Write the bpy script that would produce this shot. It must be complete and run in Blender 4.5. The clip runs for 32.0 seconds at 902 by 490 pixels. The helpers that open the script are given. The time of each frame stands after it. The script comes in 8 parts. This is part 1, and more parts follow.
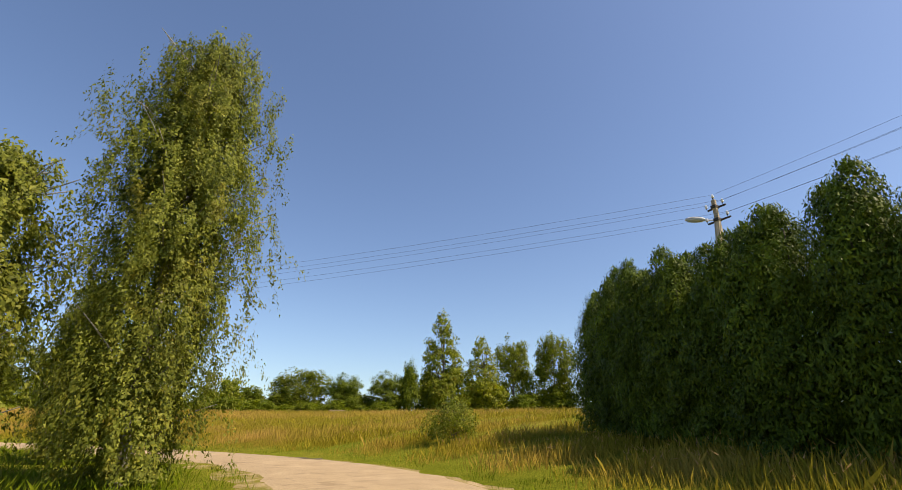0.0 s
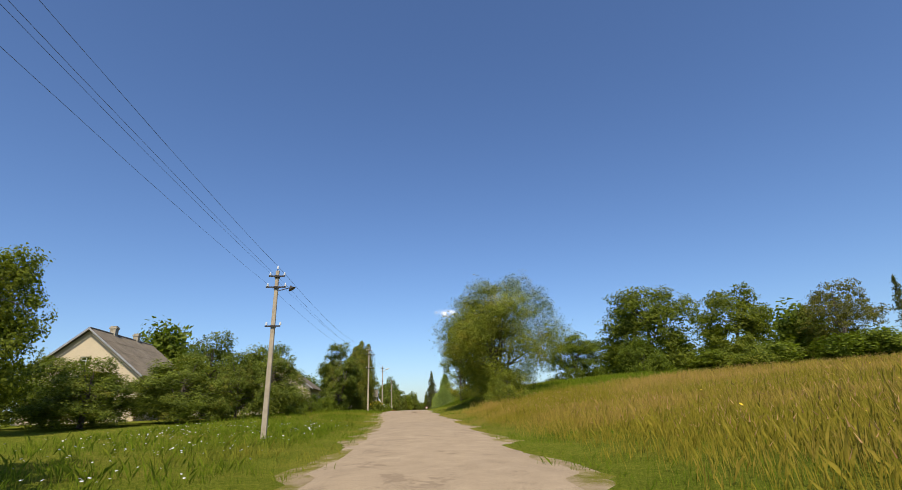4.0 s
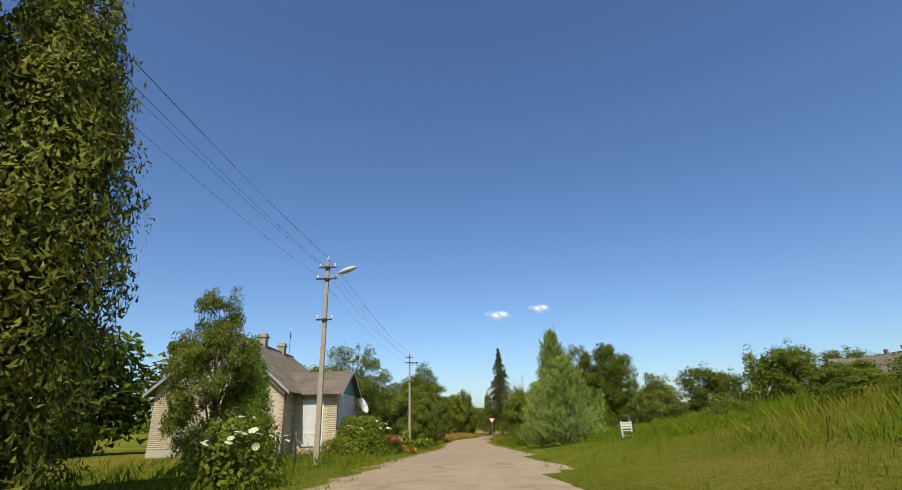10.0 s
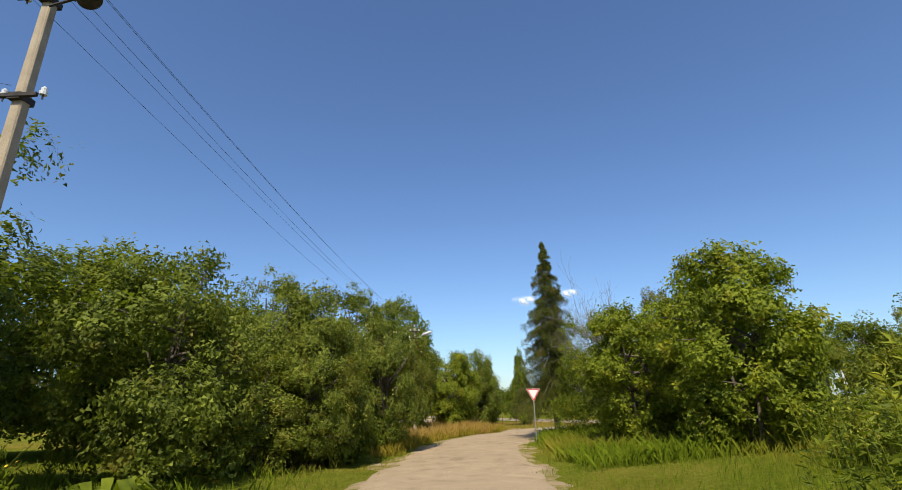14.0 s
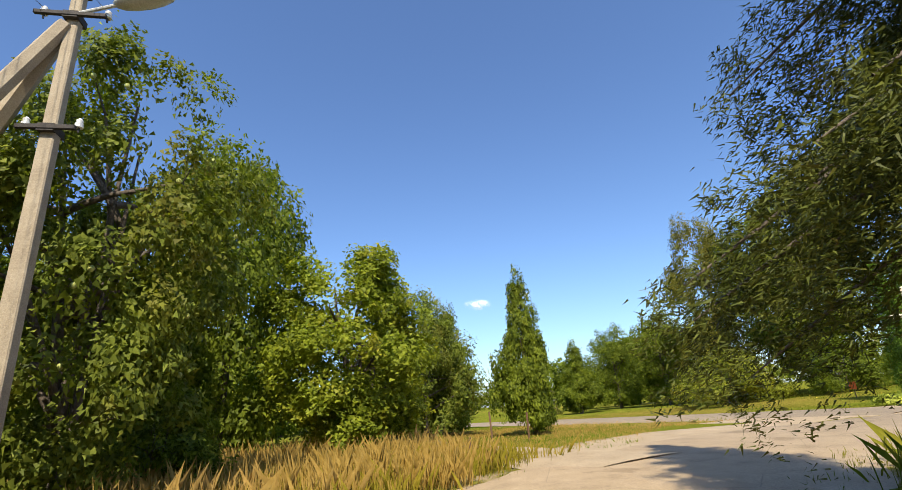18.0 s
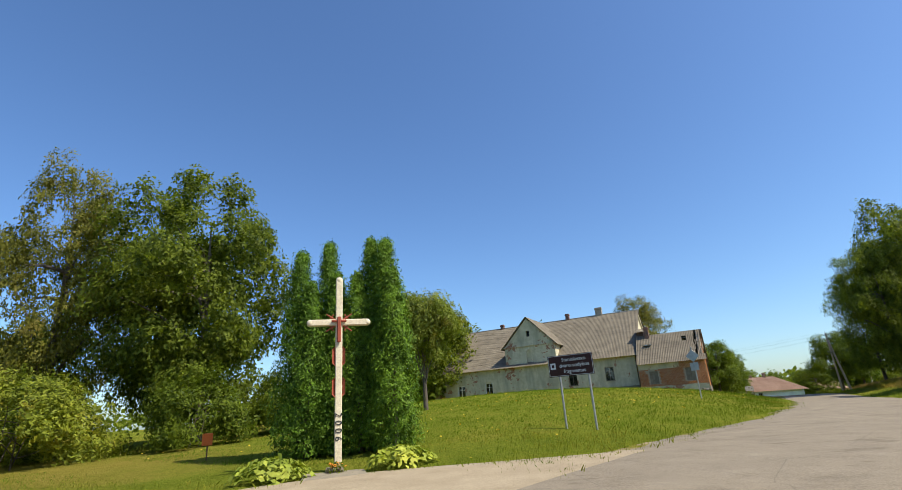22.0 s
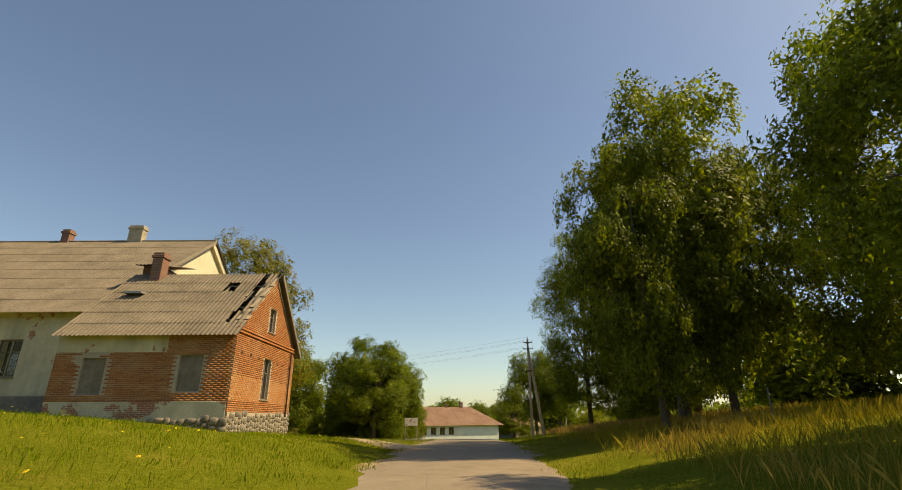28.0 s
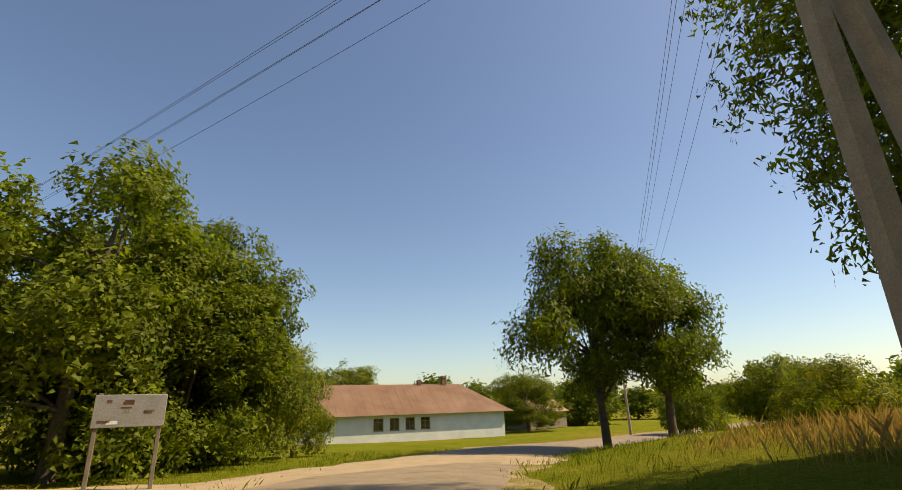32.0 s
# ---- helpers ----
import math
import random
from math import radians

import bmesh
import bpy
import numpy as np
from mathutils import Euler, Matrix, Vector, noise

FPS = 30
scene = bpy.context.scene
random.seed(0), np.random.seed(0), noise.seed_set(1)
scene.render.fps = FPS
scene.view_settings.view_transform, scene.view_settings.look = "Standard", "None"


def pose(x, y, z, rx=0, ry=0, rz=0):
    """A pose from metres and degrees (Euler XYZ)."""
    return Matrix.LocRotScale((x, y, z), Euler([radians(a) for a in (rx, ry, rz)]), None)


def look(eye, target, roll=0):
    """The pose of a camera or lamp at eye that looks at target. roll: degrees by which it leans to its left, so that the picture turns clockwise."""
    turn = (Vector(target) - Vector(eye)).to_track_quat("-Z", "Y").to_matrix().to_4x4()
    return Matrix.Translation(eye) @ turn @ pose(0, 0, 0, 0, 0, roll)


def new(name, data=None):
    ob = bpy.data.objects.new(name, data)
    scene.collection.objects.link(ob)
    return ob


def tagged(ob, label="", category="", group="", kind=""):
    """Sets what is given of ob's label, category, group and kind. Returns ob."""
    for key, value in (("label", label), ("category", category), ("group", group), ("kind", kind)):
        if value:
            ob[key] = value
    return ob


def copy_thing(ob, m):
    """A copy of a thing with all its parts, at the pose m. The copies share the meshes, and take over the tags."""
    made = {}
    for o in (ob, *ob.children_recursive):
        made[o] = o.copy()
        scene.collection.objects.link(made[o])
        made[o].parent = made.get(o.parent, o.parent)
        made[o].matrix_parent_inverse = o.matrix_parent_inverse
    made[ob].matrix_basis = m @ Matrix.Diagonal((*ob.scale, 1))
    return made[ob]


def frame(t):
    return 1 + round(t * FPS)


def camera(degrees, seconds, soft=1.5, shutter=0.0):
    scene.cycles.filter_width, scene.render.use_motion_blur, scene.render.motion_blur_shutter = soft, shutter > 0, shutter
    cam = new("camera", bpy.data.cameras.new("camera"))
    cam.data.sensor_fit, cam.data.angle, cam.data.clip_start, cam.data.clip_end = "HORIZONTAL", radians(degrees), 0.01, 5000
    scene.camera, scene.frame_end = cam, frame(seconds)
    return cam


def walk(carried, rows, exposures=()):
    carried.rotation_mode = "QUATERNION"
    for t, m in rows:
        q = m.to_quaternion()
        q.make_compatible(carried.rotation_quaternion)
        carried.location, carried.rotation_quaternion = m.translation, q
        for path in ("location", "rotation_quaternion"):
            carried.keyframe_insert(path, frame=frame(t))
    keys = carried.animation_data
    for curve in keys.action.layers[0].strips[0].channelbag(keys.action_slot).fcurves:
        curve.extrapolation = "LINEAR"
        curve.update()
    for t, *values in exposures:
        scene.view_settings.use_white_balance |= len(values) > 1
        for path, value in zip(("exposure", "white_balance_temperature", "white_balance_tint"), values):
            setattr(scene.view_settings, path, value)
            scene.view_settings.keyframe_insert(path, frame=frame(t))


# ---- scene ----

# ---- camera: t, x, y, z, turn about x, y, z ----
PATH = [
    (0.0, -1.13, -2.44, -0.48, 111.59, 0.06, -1.02),
    (0.5, -1.30, 1.77, -0.37, 111.29, -0.64, 4.74),
    (1.0, -2.34, 6.26, -0.27, 110.73, -1.23, 12.63),
    (1.5, -3.71, 10.45, -0.21, 110.08, -1.08, 19.37),
    (2.0, -5.82, 14.43, -0.15, 109.59, -0.67, 28.52),
    (2.5, -8.54, 18.11, -0.08, 108.86, -0.42, 38.02),
    (3.0, -11.96, 21.50, 0.02, 109.22, -0.46, 50.33),
    (3.5, -15.91, 24.09, 0.15, 109.22, 0.41, 59.97),
    (4.0, -20.60, 26.34, 0.26, 108.99, 1.90, 68.39),
    (4.5, -25.68, 28.08, 0.38, 109.60, 1.47, 72.90),
    (6.5, -49.18, 36.40, 0.93, 112.40, 2.52, 78.65),
    (7.0, -54.95, 38.09, 1.11, 111.95, 0.36, 79.29),
    (7.5, -60.61, 39.45, 1.31, 111.87, -0.11, 78.97),
    (8.0, -66.40, 41.03, 1.51, 112.06, -0.51, 78.73),
    (8.5, -71.67, 42.32, 1.69, 110.73, 1.60, 78.06),
    (9.0, -77.27, 44.28, 1.81, 111.16, 1.08, 77.68),
    (9.5, -82.38, 45.77, 1.84, 110.15, 1.90, 75.72),
    (10.0, -87.62, 47.56, 1.82, 109.71, 1.62, 74.32),
    (10.5, -92.76, 49.27, 1.80, 109.23, 0.97, 74.03),
    (11.0, -98.20, 51.10, 1.76, 108.96, 3.29, 74.08),
    (11.5, -102.92, 52.67, 1.70, 108.53, 2.85, 74.02),
    (12.0, -107.58, 54.47, 1.59, 108.66, 1.80, 74.54),
    (12.5, -112.20, 55.86, 1.45, 108.20, 1.45, 75.25),
    (13.0, -117.29, 57.76, 1.27, 107.40, 0.82, 76.53),
    (13.5, -121.98, 59.51, 1.09, 107.94, 1.23, 77.08),
    (15.5, -138.75, 64.54, 0.43, 108.83, 1.93, 78.37),
    (16.0, -142.47, 65.52, 0.32, 109.69, 2.64, 78.14),
    (16.5, -145.54, 66.29, 0.25, 109.76, 2.14, 77.80),
    (17.0, -148.79, 67.08, 0.20, 108.57, 3.07, 76.76),
    (17.5, -151.60, 67.79, 0.17, 109.77, 3.30, 75.06),
    (18.0, -154.55, 68.95, 0.13, 108.89, 4.56, 72.45),
    (18.5, -157.02, 70.17, 0.12, 109.36, 5.75, 67.86),
    (19.0, -159.26, 71.72, 0.11, 110.00, 5.31, 60.19),
    (19.5, -161.01, 73.32, 0.12, 109.56, 5.29, 52.71),
    (20.0, -162.43, 75.22, 0.12, 109.13, 3.24, 44.33),
    (20.5, -163.35, 77.17, 0.12, 109.29, 2.81, 36.07),
    (21.0, -163.91, 79.18, 0.13, 109.85, 2.16, 26.28),
    (21.5, -164.11, 80.92, 0.14, 109.28, 3.12, 17.61),
    (22.0, -164.10, 82.77, 0.14, 108.65, 3.74, 7.95),
    (22.5, -163.79, 84.54, 0.11, 108.98, 3.64, -1.70),
    (23.0, -162.92, 86.60, 0.09, 110.16, 1.12, -13.05),
    (23.5, -161.66, 88.81, 0.11, 109.22, 0.68, -21.55),
    (24.0, -159.71, 91.10, 0.19, 109.16, 0.44, -26.17),
    (24.5, -157.31, 93.70, 0.26, 109.59, 0.70, -26.59),
    (26.5, -148.74, 106.61, 0.43, 110.25, 0.11, -23.16),
    (27.0, -146.87, 110.32, 0.41, 109.62, -0.33, -21.83),
    (27.5, -145.15, 114.06, 0.36, 109.38, -0.19, -20.79),
    (28.0, -143.13, 118.28, 0.30, 109.72, 0.31, -20.27),
    (28.5, -141.29, 122.26, 0.24, 109.75, 0.85, -19.91),
    (29.0, -139.11, 127.03, 0.20, 109.97, 1.48, -19.64),
    (29.5, -137.26, 131.13, 0.19, 109.82, 1.56, -19.58),
    (30.0, -135.57, 135.42, 0.24, 109.57, 3.09, -19.89),
    (30.5, -133.80, 139.51, 0.32, 109.04, 2.41, -20.13),
    (31.0, -131.74, 143.96, 0.31, 108.58, 1.66, -20.32),
    (31.5, -129.67, 147.51, 0.19, 108.12, 1.58, -20.36),
    (32.0, -127.63, 151.23, -0.07, 108.30, 1.64, -19.82),
]
cam = camera(86.0, 32.0, soft=0.85)
walk(cam, [(r[0], pose(*r[1:])) for r in PATH], exposures=[(0.0, 0.74, 8240, 10), (1.5, 0.5, 7004, 10), (4.0, 0.32, 6592, 8), (7.0, 0.5, 6798, 8), (8.0, 0.47, 6798, 8), (10.0, 0.28, 6592, 4), (13.0, 0.32, 6592, 4), (15.5, 0.84, 7107, 8), (18.0, 0.9, 6798, 6), (20.0, 0.66, 6077, 4), (22.0, 0.65, 6386, 2), (23.5, 0.45, 8034, 8), (24.5, 0.38, 10900, 6), (26.5, 0.5, 12600, 5), (28.5, 0.66, 10200, 5), (30.0, 0.76, 9200, 8), (32.0, 0.6, 9500, 8)])

# ---- light: high summer sun from the east-south-east and a clear sky ----
SUN_YAW, SUN_UP = -110.0, 50.0
world = bpy.data.worlds.new("world")
scene.world = world
world.use_nodes = True
wn = world.node_tree.nodes
sky = wn.new("ShaderNodeTexSky")
sky.sky_type = "NISHITA"
sky.sun_disc = False
sky.sun_elevation = radians(SUN_UP)
sky.sun_rotation = radians(-SUN_YAW)
sky.air_density, sky.dust_density, sky.ozone_density = 1.0, 0.9, 6.5
deep = wn.new("ShaderNodeHueSaturation")
deep.inputs["Hue"].default_value = 0.506
deep.inputs["Saturation"].default_value, deep.inputs["Value"].default_value = 1.05, 1.06
world.node_tree.links.new(sky.outputs[0], deep.inputs["Color"])
world.node_tree.links.new(deep.outputs[0], wn["Background"].inputs[0])
wn["Background"].inputs[1].default_value = 0.115
sun = new("sun", bpy.data.lights.new("sun", "SUN"))
sun.data.energy, sun.data.angle, sun.data.color = 4.0, radians(0.53), (1.0, 0.90, 0.76)
sx, sy = -math.sin(radians(SUN_YAW)), math.cos(radians(SUN_YAW))
sun.matrix_world = look((sx * 60, sy * 60, 60 * math.tan(radians(SUN_UP))), (0, 0, 0))


# ---- materials ----
class Nodes:
    """Short hand for building one node material."""

    def __init__(self, name, rough=0.7, metal=0.0, spec=0.3):
        self.m = bpy.data.materials.new(name)
        self.m.use_nodes = True
        self.t = self.m.node_tree
        self.b = self.t.nodes["Principled BSDF"]
        self.b.inputs["Roughness"].default_value = rough
        self.b.inputs["Metallic"].default_value = metal
        self.b.inputs["Specular IOR Level"].default_value = spec

    def n(self, kind, **values):
        node = self.t.nodes.new(kind)
        for k, v in values.items():
            node.inputs[k.replace("_", " ")].default_value = v
        return node

    def l(self, a, b):
        self.t.links.new(a, b)

    def noise(self, scale, detail=4.0, rough=0.6, space="Object", stretch=None):
        co = self.t.nodes.new("ShaderNodeTexCoord")
        if space == "World":
            geo = self.t.nodes.new("ShaderNodeNewGeometry")
            out = geo.outputs["Position"]
        else:
            out = co.outputs[space]
        if stretch:
            mp = self.t.nodes.new("ShaderNodeMapping")
            mp.inputs["Scale"].default_value = stretch
            self.l(out, mp.inputs[0])
            out = mp.outputs[0]
        nz = self.n("ShaderNodeTexNoise", Scale=scale, Detail=detail, Roughness=rough)
        self.l(out, nz.inputs["Vector"])
        return nz.outputs["Fac"]

    def ramp(self, fac, stops):
        r = self.t.nodes.new("ShaderNodeValToRGB")
        e = r.color_ramp.elements
        while len(e) < len(stops):
            e.new(0.5)
        for q, (p, c) in zip(e, stops):
            q.position, q.color = p, (*c, 1.0)
        self.l(fac, r.inputs[0])
        return r.outputs[0]

    def mix(self, fac, a, b, mode="MIX"):
        x = self.t.nodes.new("ShaderNodeMix")
        x.data_type, x.blend_type = "RGBA", mode
        for s, v in ((x.inputs[0], fac), (x.inputs[6], a), (x.inputs[7], b)):
            if isinstance(v, (int, float)):
                s.default_value = v
            elif isinstance(v, tuple):
                s.default_value = (*v, 1.0)
            else:
                self.l(v, s)
        return x.outputs[2]

    def random(self):
        return self.t.nodes.new("ShaderNodeObjectInfo").outputs["Random"]

    def island(self):
        return self.t.nodes.new("ShaderNodeNewGeometry").outputs["Random Per Island"]

    def color(self, out):
        self.l(out, self.b.inputs["Base Color"])
        return self

    def bump(self, fac, strength=0.3, dist=0.02):
        b = self.n("ShaderNodeBump", Strength=strength, Distance=dist)
        self.l(fac, b.inputs["Height"])
        self.l(b.outputs[0], self.b.inputs["Normal"])
        return self


def mottled(name, a, b, scale=6.0, rough=0.7, fine=40.0, metal=0.0, spec=0.3, bump=0.25, dist=0.01, vary=0.0, space="Object"):
    """Two tones at one scale, a finer grain over them, and relief."""
    k = Nodes(name, rough, metal, spec)
    c = k.ramp(k.noise(scale, space=space), [(0.3, a), (0.7, b)])
    g = k.noise(fine, 3.0, space=space)
    c = k.mix(0.35, c, k.ramp(g, [(0.3, tuple(v * 0.6 for v in a)), (0.7, tuple(min(v * 1.25, 0.95) for v in b))]))
    if vary:
        c = k.mix(1.0, c, k.ramp(k.random(), [(0.0, (1 - vary,) * 3), (1.0, (1.0,) * 3)]), "MULTIPLY")
    k.color(c)
    k.bump(g, bump, dist)
    return k.m


def leafy(name, dark, light, dry=None, scale=0.5, through_leaf=0.34, rough=0.5):
    """Foliage: each leaf its own tone, patches of lighter growth, light passing through."""
    k = Nodes(name, rough, 0.0, 0.1)
    c = k.mix(k.island(), dark, light)
    c = k.mix(k.ramp(k.noise(scale, 3.0), [(0.4, (0, 0, 0)), (0.7, (0.6, 0.6, 0.6))]), c, tuple(min(1, v * 1.35) for v in light))
    if dry:
        c = k.mix(k.ramp(k.noise(scale * 1.7, 2.0), [(0.55, (0, 0, 0)), (0.72, (0.7, 0.7, 0.7))]), c, dry)
    c = k.mix(1.0, c, k.ramp(k.noise(3.2, 2.0), [(0.35, (0.62, 0.66, 0.62)), (0.65, (1.25, 1.22, 1.15))]), "MULTIPLY")
    c = k.mix(1.0, c, k.ramp(k.random(), [(0.0, (0.82, 0.86, 0.74)), (1.0, (1.12, 1.09, 0.9))]), "MULTIPLY")
    k.color(c)
    tr = k.n("ShaderNodeBsdfTranslucent")
    k.l(k.mix(1.0, c, (1.5, 1.6, 0.6), "MULTIPLY"), tr.inputs["Color"])
    ms = k.n("ShaderNodeMixShader", Fac=through_leaf)
    k.l(k.b.outputs[0], ms.inputs[1])
    k.l(tr.outputs[0], ms.inputs[2])
    k.l(ms.outputs[0], k.t.nodes["Material Output"].inputs["Surface"])
    return k.m


LEAF_BIRCH = leafy("birch_leaves", (0.07, 0.085, 0.018), (0.22, 0.24, 0.055), (0.25, 0.215, 0.05))
LEAF_MAPLE = leafy("maple_leaves", (0.05, 0.076, 0.011), (0.175, 0.21, 0.029), scale=0.8, through_leaf=0.4)
LEAF_DARK = leafy("dark_leaves", (0.05, 0.068, 0.011), (0.185, 0.21, 0.03), scale=0.8, through_leaf=0.42)
LEAF_WILLOW = leafy("willow_leaves", (0.075, 0.10, 0.015), (0.24, 0.26, 0.04), (0.30, 0.23, 0.035))
LEAF_WILLOW_Y = leafy("yellowing_willow_leaves", (0.07, 0.095, 0.014), (0.21, 0.24, 0.036), (0.55, 0.40, 0.03), scale=0.35)
LEAF_FRUIT = leafy("orchard_leaves", (0.06, 0.082, 0.015), (0.205, 0.235, 0.045), (0.24, 0.19, 0.045))
LEAF_LINDEN = leafy("linden_leaves", (0.07, 0.075, 0.015), (0.21, 0.19, 0.04), (0.26, 0.2, 0.06))
LEAF_YELLOW = leafy("yellowish_leaves", (0.075, 0.105, 0.012), (0.215, 0.25, 0.03), (0.32, 0.29, 0.035))
NEEDLE_SPRUCE = leafy("spruce_needles", (0.035, 0.044, 0.011), (0.115, 0.13, 0.03), (0.19, 0.14, 0.04), through_leaf=0.08)
NEEDLE_PINE = leafy("pine_needles", (0.17, 0.225, 0.07), (0.38, 0.45, 0.15), through_leaf=0.3)
NEEDLE_THUJA = leafy("thuja_scales", (0.042, 0.08, 0.011), (0.155, 0.25, 0.028), through_leaf=0.18)
# darker copy of the thuja green: the hedge's backlit shade put into its colour
NEEDLE_HEDGE_SHADED = leafy("shaded_hedge_scales", (0.032, 0.055, 0.008), (0.115, 0.165, 0.018), through_leaf=0.1)
NEEDLE_OLD = leafy("old_cypress_scales", (0.055, 0.068, 0.011), (0.19, 0.20, 0.032), (0.25, 0.205, 0.035), through_leaf=0.2)
BARK = mottled("bark", (0.07, 0.055, 0.04), (0.16, 0.13, 0.10), 5.0, 0.9, 30.0, bump=0.8, dist=0.03)
BARK_BIRCH = mottled("birch_bark", (0.05, 0.045, 0.04), (0.42, 0.40, 0.36), 2.2, 0.8, 18.0, bump=0.4, dist=0.01)
DEADWOOD = mottled("dead_wood", (0.14, 0.12, 0.10), (0.27, 0.24, 0.20), 6.0, 0.9, 40.0)


# ---- helpers for meshes ----
def mesh_of(name, verts, faces, mat, smooth=False):
    """A mesh from arrays; faces is an (n, 3) or (n, 4) array or a list."""
    me = bpy.data.meshes.new(name)
    v = np.asarray(verts, np.float32)
    if isinstance(faces, np.ndarray):
        n, k = faces.shape
        me.vertices.add(len(v))
        me.vertices.foreach_set("co", v.ravel())
        me.loops.add(n * k)
        me.loops.foreach_set("vertex_index", faces.astype(np.int32).ravel())
        me.polygons.add(n)
        me.polygons.foreach_set("loop_start", np.arange(0, n * k, k, dtype=np.int32))
        me.update(calc_edges=True)
    else:
        me.from_pydata(v.tolist(), [], faces)
    me.materials.append(mat)
    if smooth:
        me.polygons.foreach_set("use_smooth", [True] * len(me.polygons))
    return me


def piece(name, me, parent, label="", m=None):
    ob = new(name, me)
    ob.parent = parent
    if m is not None:
        ob.matrix_basis = m
    if label:
        tagged(ob, label)
    return ob


def part(name, bm, mat, parent, label="", m=None, smooth=False):
    """Link a bmesh as ONE mesh object under a thing or a part."""
    me = bpy.data.meshes.new(name)
    bm.to_mesh(me)
    bm.free()
    me.materials.append(mat)
    if smooth:
        for p in me.polygons:
            p.use_smooth = True
    return piece(name, me, parent, label, m)


def box(bm, x0, x1, y0, y1, z0, z1, bevel=0.0):
    r = bmesh.ops.create_cube(bm, size=1.0, matrix=Matrix.Translation(((x0 + x1) / 2, (y0 + y1) / 2, (z0 + z1) / 2)) @ Matrix.Diagonal((abs(x1 - x0), abs(y1 - y0), abs(z1 - z0), 1)))
    if bevel:
        es = {e for v in r["verts"] for e in v.link_edges}
        bmesh.ops.bevel(bm, geom=list(es), offset=bevel, segments=1, affect="EDGES")
    return bm


def boxes(*rows, bevel=0.0):
    bm = bmesh.new()
    for r in rows:
        box(bm, *r, bevel=bevel)
    return bm


def tube(bm, a, b, r0, r1=None, seg=8):
    """A tapered round bar from a to b."""
    a, b = Vector(a), Vector(b)
    d = b - a
    m = Matrix.Translation((a + b) / 2) @ d.to_track_quat("Z", "Y").to_matrix().to_4x4()
    bmesh.ops.create_cone(bm, cap_ends=True, segments=seg, radius1=r0, radius2=r0 if r1 is None else r1, depth=d.length, matrix=m)
    return bm


def prism(bm, outline, y0, y1):
    """Extrude a closed outline in x, z from y0 to y1."""
    a = [bm.verts.new((x, y0, z)) for x, z in outline]
    b = [bm.verts.new((x, y1, z)) for x, z in outline]
    n = len(a)
    bm.faces.new(a)
    bm.faces.new(b[::-1])
    for i in range(n):
        bm.faces.new((a[i], b[i], b[(i + 1) % n], a[(i + 1) % n]))
    bmesh.ops.recalc_face_normals(bm, faces=bm.faces)
    return bm


def thing(name, x, y, z, turn=0.0, label="", category="", group="", kind=""):
    ob = new(name)
    ob.matrix_basis = pose(x, y, z, 0, 0, turn)
    return tagged(ob, label, category, group, kind)


# ---- the lie of the land: road stations x, y, z, rise to the left and right, and over what length ----
STATIONS = [
    (4, -45, -2.0, 0, 0, 20, 20), (1, -20, -1.8, 0, 0.2, 20, 20), (-0.7, 0, -1.7, 0, 2.6, 20, 40), (-2.0, 8, -1.55, 0, 6.0, 20, 50),
    (-5.4, 15.5, -1.43, -0.2, 8.6, 20, 58), (-11.2, 21.4, -1.28, -0.2, 8.2, 20, 56), (-20, 26.2, -1.06, 0.2, 6.2, 20, 46), (-36, 31.6, -0.68, 0.5, 4.4, 20, 40),
    (-50.7, 36.2, -0.35, 0.6, 4.0, 20, 22), (-65, 39.9, 0.13, 0.6, 4.0, 20, 18), (-79, 44.0, 0.5, 0.6, 5.4, 20, 20), (-94, 49.0, 0.52, 0.4, 6.6, 20, 24),
    (-108, 54.0, 0.3, 0.5, 5.6, 20, 28), (-122, 58.7, -0.22, 0.6, 2.5, 20, 30), (-139, 63.9, -0.86, 0.4, 1.8, 20, 30), (-152, 67.8, -1.08, 0.2, 1.2, 20, 30),
    (-160, 72.3, -1.15, 0, 0.8, 20, 20), (-164.3, 79, -1.15, 0.0, 0.8, 20, 15), (-164, 85, -1.15, 0.6, 0.8, 20, 12), (-160.6, 91.5, -1.05, 2.2, 1.6, 22, 14),
    (-152.9, 101.6, -0.92, 4.0, 2.4, 24, 14), (-146.4, 112.9, -0.95, 4.3, 3.0, 20, 14), (-139.9, 127.2, -1.1, 3.8, 3.0, 13, 14), (-134.4, 140.2, -1.0, 2.0, 3.0, 12, 14),
    (-128.4, 154.8, -1.25, 0.2, 2.2, 20, 18), (-123.4, 165.4, -1.7, -0.6, 3.4, 25, 20), (-115, 174.5, -2.2, -1.6, 3.8, 25, 22), (-103, 182.5, -2.8, -2.0, 3.8, 30, 24),
    (-80, 194, -3.2, -1.0, 3.0, 30, 30), (-50, 212, -4.0, 0, 0, 30, 30),
]
WEST = [(-300, 78, -2.0), (-250, 84, -1.7), (-215, 87.2, -1.5), (-190, 88.6, -1.3), (-176, 89.6, -1.2), (-167, 90.8, -1.15)]


